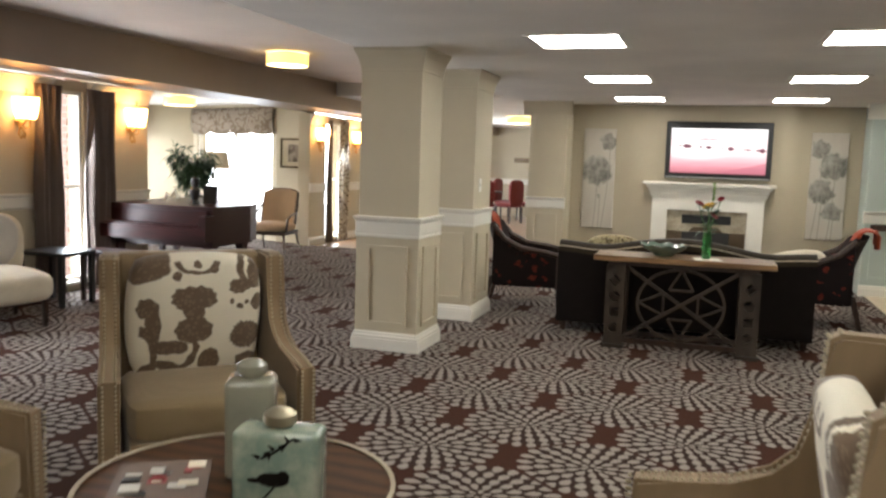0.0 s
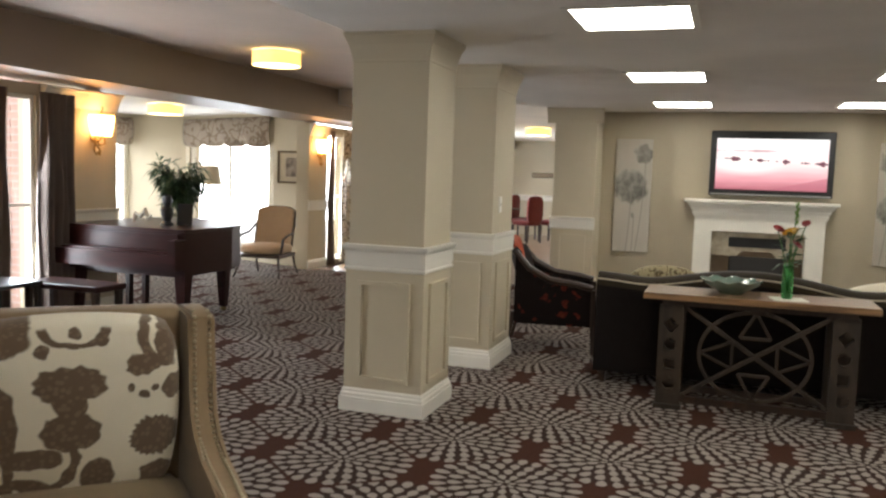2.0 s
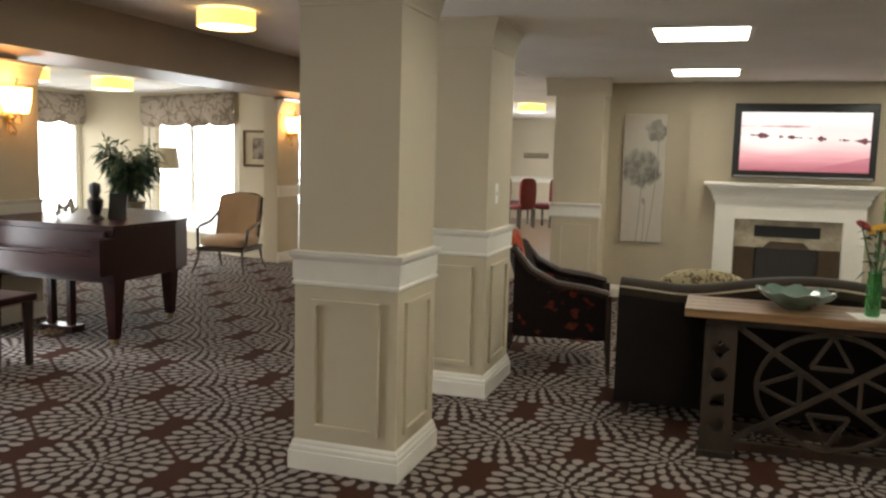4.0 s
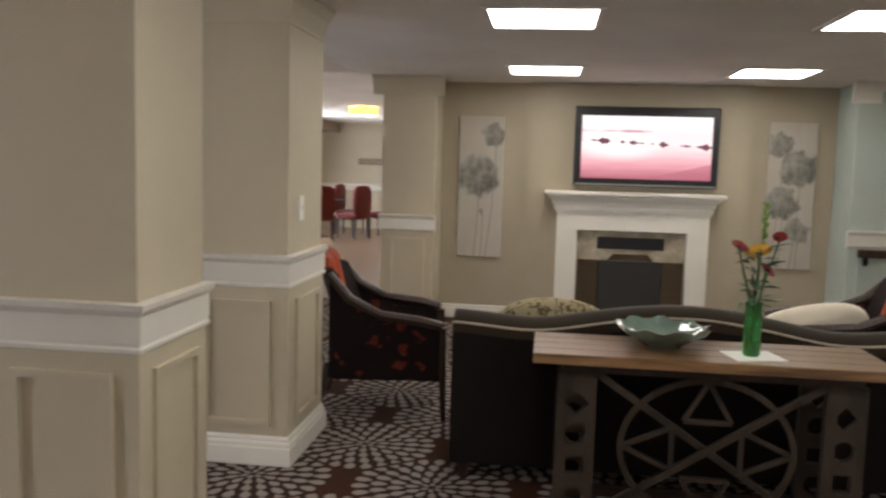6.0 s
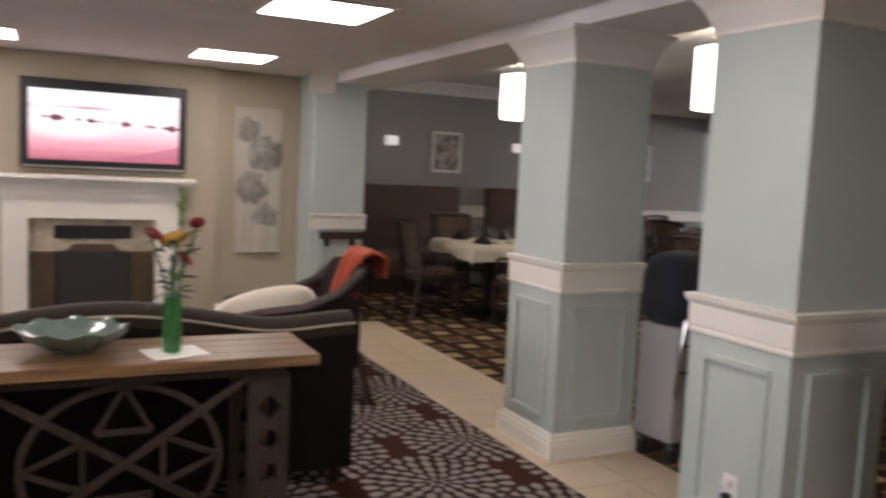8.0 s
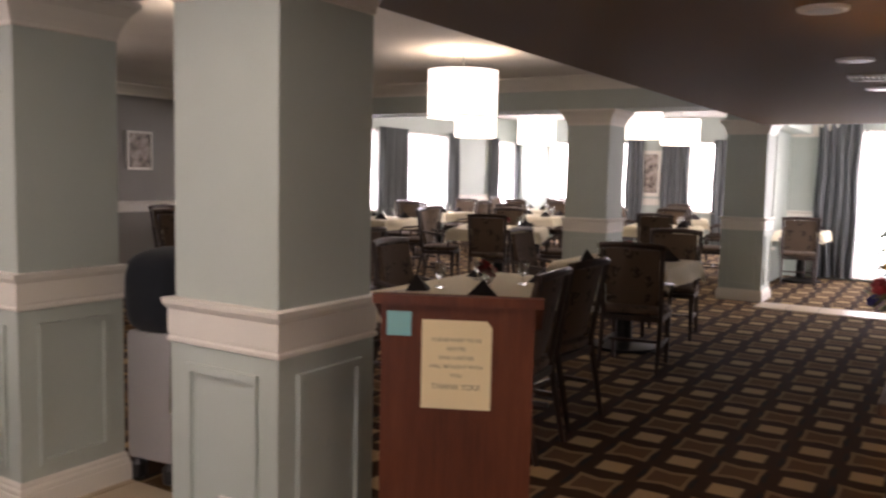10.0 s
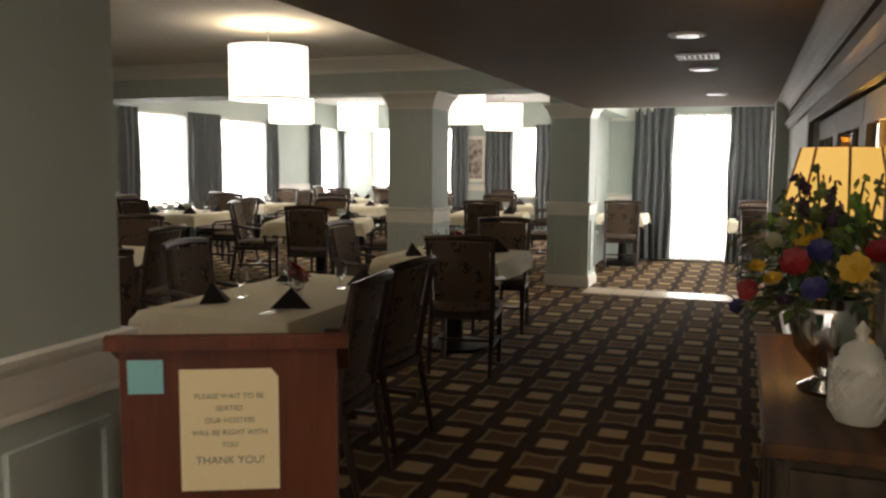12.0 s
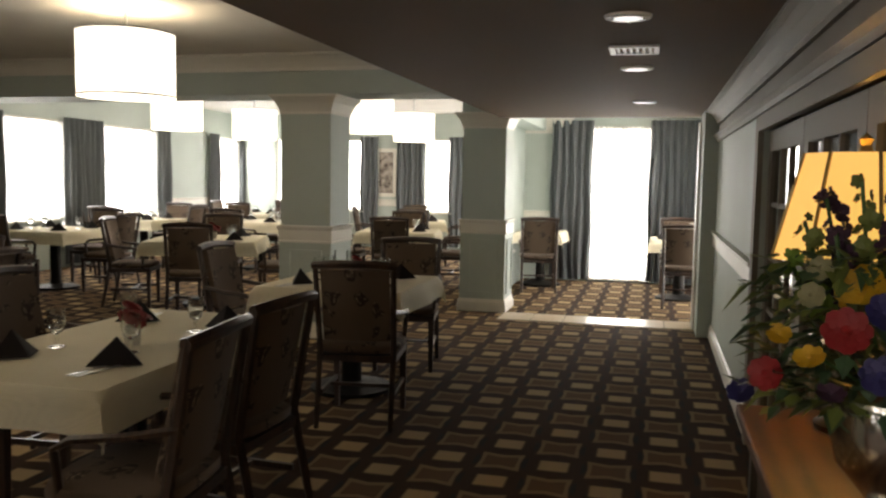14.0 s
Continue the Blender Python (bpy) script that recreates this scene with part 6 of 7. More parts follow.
def framed_print():
    o = thing("framed_picture", "small framed print with white mat", "picture", pose(-6.42, 12.378, 1.47, 0, 0, 3))
    part("frame", boxes((-0.235, -0.03, -0.24, -0.205, 0, 0.24), (0.205, -0.03, -0.24, 0.235, 0, 0.24), (-0.205, -0.03, 0.21, 0.205, 0, 0.24), (-0.205, -0.03, -0.24, 0.205, 0, -0.21)), BRASS_DULL, o)
    part("mat_board", boxes((-0.205, -0.015, -0.21, 0.205, -0.001, 0.21)), CREAM, o, "cream mat")
    n = Net("dim_print")
    part("print", boxes((-0.10, -0.018, -0.14, 0.10, -0.0155, 0.14)), n.done(n.ramp(n.noise(n.coords(), 9, 4), (0.35, (0.06, 0.04, 0.03)), (0.6, (0.42, 0.36, 0.3))), 0.5), o, "brown and white print")


framed_print()


def cream_chair(m):
    o = thing("slipper_chair", "cream upholstered low chair with silver cushion", "armchair", m)
    part("seat", cushion(-0.38, -0.38, 0.20, 0.38, 0.40, 0.44, 0.03), CREAM, o, "", True)
    part("back", cushion(-0.36, -0.44, 0.30, 0.36, -0.28, 0.86, 0.03), CREAM, o, "", True)
    for x in (-0.3, 0.3):
        for y in (-0.32, 0.32):
            part("leg", taper(bmesh.new(), x, y, 0, 0.22, 0.03, 0.045), DARKWOOD, o)
    c = thing("throw_pillow", "silver-grey cushion on a cream chair", "cushion", m @ pose(0, -0.2, 0.65, -18))
    part("cover", cushion(-0.24, -0.06, -0.21, 0.24, 0.06, 0.21, 0.05), SILVER_CLOTH, c, "", True)


cream_chair(pose(-5.35, 5.35, 0, 0, 0, -115))


# ---------------------------------------------------------------- dining furniture
def dining_chair():
    """Dark wooden dining chair with a floral upholstered back, facing +y; built once and copied."""
    o = thing("dining_chair", "dark wooden dining chair with brown floral upholstery", "chair", pose(0, 0, -50), "dining chairs")
    def back(u, v):
        return ((u - 0.5) * 0.40, -0.21 - 0.09 * v + 0.03 * (2 * u - 1) ** 2, 0.50 + v * 0.42)
    part("backrest", surface(bmesh.new(), back, 8, 5, 0.03), CHAIR_CLOTH, o, "brown floral padded back", True)
    top = [((u / 10 - 0.5) * 0.48, -0.315 + 0.035 * (u / 5 - 1) ** 2, 0.955 - 0.015 * (u / 5 - 1) ** 2) for u in range(11)]
    part("top_rail", mk(tube, top, 0.024, 6), DARKWOOD, o, "", True)
    for s in (-1, 1):
        part("back_post", mk(tube, [(s * 0.215, -0.29, 0.0), (s * 0.215, -0.20, 0.45), (s * 0.225, -0.285, 0.95)], [0.016, 0.02, 0.018], 6), DARKWOOD, o, "", True)
        part("front_leg", taper(bmesh.new(), s * 0.21, 0.20, 0, 0.42, 0.028, 0.042), DARKWOOD, o)
        part("side_stretcher", boxes((s * 0.21 - 0.01, -0.2, 0.18, s * 0.21 + 0.01, 0.19, 0.205)), DARKWOOD, o)
        part("arm", mk(tube, [(s * 0.225, -0.25, 0.68), (s * 0.25, -0.08, 0.655), (s * 0.25, 0.08, 0.64), (s * 0.235, 0.15, 0.60), (s * 0.22, 0.14, 0.42)], 0.015, 6), DARKWOOD, o, "", True)
    part("seat_frame", boxes((-0.23, -0.22, 0.38, 0.23, 0.22, 0.42)), DARKWOOD, o)
    part("seat", cushion(-0.235, -0.22, 0.42, 0.235, 0.23, 0.485, 0.012, 5), CHAIR_CLOTH, o, "brown floral seat", True)
    part("cross_stretcher", boxes((-0.2, -0.01, 0.183, 0.2, 0.01, 0.203)), DARKWOOD, o)
    return o


CHAIR0 = dining_chair()
_first = [True]


def put_chair(x, y, turn):
    m = pose(x, y, 0, 0, 0, turn)
    if _first[0]:
        CHAIR0.matrix_world = m
        _first[0] = False
        return CHAIR0
    return copy_thing(CHAIR0, m)


def dining_table(x, y, w, d, turn=0.0):
    m = pose(x, y, 0, 0, 0, turn)
    o = thing("dining_table", "square dark pedestal dining table under linen", "table", m, "dining tables")
    part("tabletop", boxes((-w / 2 + 0.01, -d / 2 + 0.01, 0.70, w / 2 - 0.01, d / 2 - 0.01, 0.735)), DARKWOOD, o)
    part("pedestal", mk(lathe, [(0.28, 0), (0.28, 0.025), (0.07, 0.06), (0.06, 0.6), (0.2, 0.70)], 20), IRON, o, "", True)
    hang = 0.15

    def cloth(u, v):
        def span(k, s):
            if k < 1 / 6:
                return -s / 2 - hang * (1 - 6 * k)
            if k > 5 / 6:
                return s / 2 + hang * (6 * k - 5)
            return (k - 0.5) * 1.5 * s
        px, py = span(u, w), span(v, d)
        ox, oy = max(0, abs(px) - w / 2 - 1e-5), max(0, abs(py) - d / 2 - 1e-5)
        drop = max(ox, oy) if min(ox, oy) == 0 else max(ox, oy) + 0.35 * min(ox, oy)
        sx, sy = math.copysign(1, px), math.copysign(1, py)
        flare = 0.10 * drop
        wob = 0.012 * math.sin(14 * (u + v)) * min(1, drop / 0.1)
        qx = sx * min(abs(px), w / 2 + 0.6 * min(ox, 0.03) + flare + (wob if ox else 0)) if ox or not oy else px
        qy = sy * min(abs(py), d / 2 + 0.6 * min(oy, 0.03) + flare + (wob if oy else 0)) if oy or not ox else py
        return (qx, qy, 0.741 - drop * (0.97 if drop else 0))

    bm = surface(bmesh.new(), cloth, 30, 30, 0.004)
    solo("tablecloth", bm, LINEN, "ivory linen cloth with hanging corners", "tablecloth", m, "tablecloths", "", True)
    return m


def napkin(m):
    bm = bmesh.new()
    a, b, c, d, e = V(bm, -0.1, -0.05, 0), V(bm, 0.1, -0.05, 0), V(bm, 0.06, 0.08, 0), V(bm, -0.06, 0.08, 0), V(bm, 0, 0.0, 0.10)
    for f in ((a, b, e), (b, c, e), (c, d, e), (d, a, e), (d, c, b, a)):
        bm.faces.new(f)
    solo("napkin", bm, NAPKIN, "black napkin folded to a peak", "napkin", m, "folded napkins")


GLASS0 = None


def goblet(m):
    global GLASS0
    if GLASS0 is None:
        o = thing("water_glass", "clear stemmed water glass", "glass", m, "water glasses")
        part("body", mk(lathe, [(0.032, 0), (0.033, 0.004), (0.008, 0.01), (0.006, 0.05), (0.025, 0.065), (0.036, 0.10), (0.034, 0.155), (0.0325, 0.155), (0.034, 0.10), (0.022, 0.07), (0.0, 0.066)], 16), GLASS, o, "", True)
        GLASS0 = o
        return o
    return copy_thing(GLASS0, m)


def flower_pot(m):
    o = thing("flower_centrepiece", "red flowers in a small white cup", "flowers", m, "table centrepieces")
    part("cup", mk(lathe, [(0.03, 0), (0.04, 0.07), (0.037, 0.07), (0.03, 0.01)], 16), CERAMIC, o, "", True)
    bm = bmesh.new()
    rnd = random.Random(4)
    for k in range(7):
        blossom(bm, (rnd.uniform(-0.045, 0.045), rnd.uniform(-0.045, 0.045), 0.09 + rnd.uniform(0, 0.06)), 0.045, 9, 3, k)
    part("bloom", bm, PETAL_RED, o, "cluster of red petals")["kind"] = "stuff"
    return o


SPOON0 = None


def cutlery(m):
    global SPOON0
    if SPOON0 is None:
        o = thing("cutlery", "steel fork and knife on linen", "cutlery", m, "table cutlery")
        part("knife", boxes((-0.008, -0.1, 0, 0.006, 0.1, 0.003)), STEEL, o)
        part("fork", boxes((0.03, -0.1, 0, 0.036, 0.03, 0.003), (0.022, 0.03, 0, 0.044, 0.1, 0.003)), STEEL, o)
        SPOON0 = o
        return o
    return copy_thing(SPOON0, m)


def laid_table(x, y, w, d, turn, chairs, near=False, flowers=True):
    m = dining_table(x, y, w, d, turn)
    t = 0.746
    for sx, sy in ((-1, -1), (1, -1), (-1, 1), (1, 1)):
        a = math.degrees(math.atan2(-sx, sy)) + 180
        napkin(m @ pose(sx * w * 0.27, sy * d * 0.28, t, 0, 0, a + 20 * sx))
        goblet(m @ pose(sx * w * 0.27 + 0.17 * -sx, sy * d * 0.28 - 0.06 * sy, t))
        if near:
            cutlery(m @ pose(sx * w * 0.27 + 0.13 * sx, sy * d * 0.3, t, 0, 0, 90 + 10 * sx))
    if flowers:
        flower_pot(m @ pose(-0.1, -0.08, t))
    for cx, cy, turn_c in chairs:
        p = m @ Vector((cx, cy, 0))
        put_chair(p.x, p.y, turn + turn_c)


def four(w, d, gap=0.22):
    return [(0, -d / 2 - gap, 0), (0, d / 2 + gap, 180), (-w / 2 - gap, 0, -90), (w / 2 + gap, 0, 90)]


# nearest table with its chairs
laid_table(4.62, 6.58, 1.50, 0.82, 0, [(-0.67, -0.50, 6), (0.0, -0.44, -4), (-0.42, 0.66, 178), (0.36, 0.68, 184)], True)
laid_table(6.85, 6.42, 0.95, 0.95, 0, [(-0.60, -0.30, -82), (0.78, -0.15, 100), (0.0, 0.74, 180)], True)
for x, y, w, d, tn in ((9.85, 9.25, 1.15, 1.15, 20), (5.75, 9.35, 1.1, 0.95, 5), (10.4, 11.7, 1.1, 1.1, 0), (7.3, 11.6, 1.1, 1.1, 10), (3.75, 11.1, 0.9, 0.9, 0),
                       (12.2, 7.75, 1.0, 1.0, 10), (13.4, 10.4, 1.1, 1.1, 0), (14.8, 8.3, 1.0, 1.0, 15), (15.9, 11.6, 1.0, 1.0, 0), (13.0, 12.2, 1.0, 0.9, 0)):
    laid_table(x, y, w, d, tn, four(w, d), False, (x, y) in ((9.85, 9.25), (5.75, 9.35)))
laid_table(13.0, 5.95, 0.85, 0.6, 0, [(-0.62, -0.05, -80)], False, False)
laid_table(12.2, 4.12, 0.8, 0.7, 0, [(-0.66, -0.02, -92), (0.66, 0, 90)], False, False)
solo("pillar_candle", mk(lathe, [(0.025, 0.0), (0.025, 0.2), (0.0, 0.205)], 16), CERAMIC, "white pillar candle on a sunroom table", "candle", pose(12.1, 4.0, 0.746), smooth=True)

# banquettes by the north wall
for x0, x1 in ((2.95, 4.35), (4.75, 6.1)):
    o = thing("banquette", "brown upholstered banquette against the north wall", "bench", pose(0, NY - 0.03, 0), "dining banquettes")
    part("back", rbox(x0, -0.16, 0.10, x1, -0.02, 1.24, 0.03, 2), fabric("brown_banquette_cloth", (0.10, 0.066, 0.048), 300), o, "", True)
    part("seat", cushion(x0 + 0.02, -0.62, 0.22, x1 - 0.02, -0.16, 0.47, 0.02), bpy.data.materials["brown_banquette_cloth"], o, "", True)
    part("plinth", boxes((x0 + 0.04, -0.58, 0, x1 - 0.04, -0.04, 0.22)), DARKWOOD, o)
for x in (3.43, 5.2):
    o = thing("wall_lamp", "small white square lit wall lamp", "wall lamp", pose(x, NY, 1.76), "dining wall lamps")
    part("plate", boxes((-0.04, -0.02, -0.06, 0.04, 0, 0.06)), STEEL, o)
    part("shade", rbox(-0.07, -0.13, -0.05, 0.07, -0.03, 0.06, 0.01), DIM_SHADE, o, "glowing white shade")
for x in (4.2, 2.85, 7.2):
    o = thing("framed_picture", "pale framed print on the teal wall", "picture", pose(x, NY, 1.66), "dining wall prints")
    part("frame", boxes((-0.2, -0.025, -0.25, -0.17, 0, 0.25), (0.17, -0.025, -0.25, 0.2, 0, 0.25), (-0.17, -0.025, 0.22, 0.17, 0, 0.25), (-0.17, -0.025, -0.25, 0.17, 0, -0.22)), TRIM, o)
    part("print", boxes((-0.17, -0.012, -0.22, 0.17, -0.002, 0.22)), bpy.data.materials["dim_print"], o)
o = thing("framed_picture", "dark framed print between the far windows", "picture", pose(EX, 9.85, 1.55, 0, 0, -90))
part("frame", boxes((-0.22, -0.03, -0.5, 0.22, 0, 0.5)), TRIM, o)
part("print", boxes((-0.15, -0.035, -0.42, 0.15, -0.031, 0.42)), bpy.data.materials["dim_print"], o)


# ---------------------------------------------------------------- lectern
def text_bar(body, size, mat, m, name="writing"):
    cu = bpy.data.curves.new(name, "FONT")
    cu.body, cu.size, cu.align_x, cu.align_y = body, size, "CENTER", "CENTER"
    cu.extrude = 0.0003
    tmp = bpy.data.objects.new(name, cu)
    scene.collection.objects.link(tmp)
    bpy.context.view_layer.update()
    me = bpy.data.meshes.new_from_object(tmp)
    bpy.data.objects.remove(tmp)
    me.materials.append(mat)
    ob = new(name, me)
    ob.matrix_local = m
    return ob


LECTERN_TURN = 26


def lectern():
    o = thing("lectern", "red mahogany hostess stand with sloped top", "lectern", pose(2.19, 5.31, 0, 0, 0, LECTERN_TURN))
    part("front_panel", boxes((0, -0.23, 0.09, 0.02, 0.23, 1.06)), LECTERN_WOOD, o)
    for s in (-1, 1):
        part("side_panel", prism(bmesh.new(), [(0.02, 0.0), (0.17, 0.0), (0.17, 0.965), (0.02, 1.06)], "y", s * 0.23 - 0.02 * (s > 0), s * 0.23 + 0.02 * (s < 0)), LECTERN_WOOD, o)
    part("top", prism(bmesh.new(), [(-0.02, 1.055), (0.0, 1.06), (0.19, 0.955), (0.19, 0.98), (0.0, 1.087), (-0.02, 1.083)], "y", -0.255, 0.255), LECTERN_WOOD, o)
    part("shelf", boxes((0.02, -0.21, 0.5, 0.16, 0.21, 0.52)), LECTERN_WOOD, o)
    part("plinth", boxes((-0.015, -0.245, 0, 0.18, 0.245, 0.09)), LECTERN_WOOD, o)
    s = thing("paper_sign", "cream paper notice taped to the lectern front", "sign", pose(2.19, 5.31, 0, 0, 0, LECTERN_TURN) @ pose(-0.002, 0.0, 0.875, 90, 0, -90))
    bm = bmesh.new()
    prism(bm, [(-0.105, -0.135), (0.105, -0.135), (0.105, 0.115), (0.09, 0.135), (-0.105, 0.135)], "z", 0, 0.0015)
    part("sheet", bm, PAPER, s)
    for body, size, y in (("PLEASE WAIT TO BE", 0.0165, 0.075), ("SEATED", 0.0165, 0.048), ("OUR HOSTESS", 0.0165, 0.021), ("WILL BE RIGHT WITH", 0.0165, -0.006), ("YOU", 0.0165, -0.033), ("THANK YOU!", 0.024, -0.068)):
        t = text_bar(body, size, INK, pose(0, y, 0.002))
        t.parent = s
    n = thing("sticky_note", "blue-green sticky note on the lectern front", "note", pose(2.19, 5.31, 0, 0, 0, LECTERN_TURN) @ pose(-0.002, 0.175, 0.995, 90, 0, -90))
    part("sheet", boxes((-0.037, -0.037, 0, 0.037, 0.037, 0.001)), NOTE, n)


lectern()
# outlet and cord on the near teal pillar
o = thing("wall_outlet", "white outlet with plugged grey cord", "outlet", pose(1.986, 6.06, 0.30))
part("cover_plate", boxes((-0.006, -0.035, -0.06, 0.0, 0.035, 0.06)), WHITE_PLASTIC, o)
part("plug", rbox(-0.035, -0.016, 0.012, -0.006, 0.016, 0.042, 0.004), WHITE_PLASTIC, o)
part("plug", rbox(-0.035, -0.016, -0.045, -0.006, 0.016, -0.012, 0.004), BLACK, o)
part("cord", mk(tube, [(-0.03, 0, 0.025), (-0.06, 0.03, -0.05), (-0.06, 0.12, -0.2), (-0.05, 0.25, -0.28), (-0.02, 0.5, -0.288), (0.1, 0.7, -0.288)], 0.005, 6), STEEL, o, "grey power cord", True)


# ---------------------------------------------------------------- cart between the teal pillars
o = thing("service_cart", "grey metal cart with chrome handle and dark bag", "cart", pose(2.68, 7.16, 0, 0, 0, 8))
part("body", rbox(-0.16, -0.13, 0.10, 0.16, 0.13, 0.70, 0.02, 2), Net("pale_grey_metal").done((0.36, 0.35, 0.34), 0.45), o, "pale grey body", True)
part("drawer_line", boxes((-0.15, -0.134, 0.46, 0.15, -0.131, 0.475), (-0.15, -0.134, 0.60, 0.15, -0.131, 0.612)), BLACK, o, "dark drawer gaps")
part("handle", mk(tube, [(-0.16, -0.14, 0.35), (-0.18, -0.17, 0.6), (-0.16, -0.17, 0.74), (0.1, -0.15, 0.78), (0.16, -0.13, 0.7)], 0.014, 8), SILVER, o, "chrome handle", True)
part("bag", cushion(-0.18, -0.14, 0.70, 0.18, 0.14, 1.05, 0.03), fabric("black_nylon", (0.02, 0.024, 0.03), 300), o, "dark nylon bag", True)
for x in (-0.12, 0.12):
    for y in (-0.1, 0.1):
        part("caster", mk(lathe, [(0.03, 0), (0.04, 0.01), (0.04, 0.07), (0.02, 0.10)], 14, x, y), BLACK, o)


# ---------------------------------------------------------------- corridor: glazed door, console, lamp and flowers
def french_door():
    o = thing("door_1", "tan glazed folding door with small panes", "door", pose(3.2, SY, 0), "", "structure")
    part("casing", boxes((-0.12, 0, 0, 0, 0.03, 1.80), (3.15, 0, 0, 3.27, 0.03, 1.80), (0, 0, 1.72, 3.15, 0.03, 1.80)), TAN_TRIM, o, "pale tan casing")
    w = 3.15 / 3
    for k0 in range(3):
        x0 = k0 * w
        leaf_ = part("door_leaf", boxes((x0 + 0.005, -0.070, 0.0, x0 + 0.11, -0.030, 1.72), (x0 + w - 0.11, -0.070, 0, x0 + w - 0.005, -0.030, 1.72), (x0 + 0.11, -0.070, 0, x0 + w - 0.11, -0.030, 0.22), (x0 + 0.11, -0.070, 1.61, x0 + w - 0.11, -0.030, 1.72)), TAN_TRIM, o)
        gw = (w - 0.22) / 3
        for k in range(1, 3):
            xx = x0 + 0.11 + k * gw
            part("muntin", boxes((xx - 0.012, -0.065, 0.22, xx + 0.012, -0.035, 1.61)), TAN_TRIM, leaf_)
        for k in range(1, 5):
            zz = 0.22 + k * 0.278
            part("muntin", boxes((x0 + 0.11, -0.062, zz - 0.012, x0 + w - 0.11, -0.038, zz + 0.012)), TAN_TRIM, leaf_)
        part("pane", boxes((x0 + 0.11, -0.053, 0.22, x0 + w - 0.11, -0.048, 1.61)), GLASS, leaf_)
        part("handle", mk(tube, [(x0 + 0.06, -0.030, 0.95), (x0 + 0.06, 0.02, 0.95), (x0 + 0.15, 0.025, 0.95)], 0.009, 6), BRASS, leaf_)


french_door()
structure("wall_behind_door", boxes((3.0, 2.3, 0, 6.6, 2.4, 2.1), (3.0, 2.4, 0, 3.1, 3.65, 2.1), (6.5, 2.4, 0, 6.6, 3.65, 2.1), (3.0, 2.3, 2.1, 6.6, 3.65, 2.2), (3.0, 2.3, -0.1, 6.6, 3.65, -0.01)), BEIGE, "plain walls behind the glazed door", "wall")


def hall_console():
    o = thing("hall_console", "brown wooden hall cabinet with panelled doors", "cabinet", pose(3.3, 4.04, 0))
    part("tabletop", rbox(-0.65, -0.13, 0.80, 0.68, 0.18, 0.835, 0.006), CONSOLE_WOOD, o, "warm brown top")
    part("body", boxes((-0.61, -0.10, 0.07, 0.63, 0.13, 0.80)), CABINET_WOOD, o)
    part("plinth", boxes((-0.58, -0.10, 0, 0.60, 0.10, 0.07)), CABINET_WOOD, o)
    part("end_panel", panel_frame("y", -0.09, 0.12, 0.10, 0.77, -0.61, -1, 0.04), CABINET_WOOD, o)
    for x0 in (-0.60, -0.19, 0.22):
        d = part("door", panel_frame("x", x0, x0 + 0.40, 0.09, 0.78, 0.13, 1, 0.05), CABINET_WOOD, o)
        part("knob", mk(lathe, [(0.006, 0), (0.006, 0.012), (0.013, 0.02), (0.0, 0.028)], 12), BRASS_DULL, d).matrix_local = pose(x0 + 0.36, 0.146, 0.5, -90)


hall_console()


def table_lamp(m):
    o = thing("table_lamp", "table lamp with lit amber panelled shade", "table lamp", m)
    part("base", mk(lathe, [(0.08, 0), (0.085, 0.015), (0.03, 0.04), (0.02, 0.1), (0.05, 0.17), (0.055, 0.22), (0.025, 0.30), (0.014, 0.36), (0.012, 0.5)], 24), BRASS_DULL, o, "", True)
    bm = lathe(bmesh.new(), [(0.20, 0.42), (0.18, 0.50), (0.135, 0.68)], 8, closed=False)
    part("shade", bm, LAMP_SHADE, o, "glowing amber panelled shade")
    for i in range(8):
        a = 2 * math.pi * i / 8
        part("shade_rib", mk(tube, [(r * math.cos(a) * 1.01, r * math.sin(a) * 1.01, z) for r, z in ((0.20, 0.42), (0.18, 0.50), (0.135, 0.68))], 0.005, 5), BRASS, o)
    part("finial", mk(lathe, [(0.006, 0.64), (0.02, 0.68), (0.012, 0.70), (0.018, 0.715), (0.0, 0.73)], 12), BRASS, o, "", True)
    part("bulb", mk(lathe, [(0.015, 0.5), (0.03, 0.54), (0.02, 0.58)], 10), SMALL_BULB, o, "lit bulb", True)


table_lamp(pose(3.80, 3.97, 0.8355))


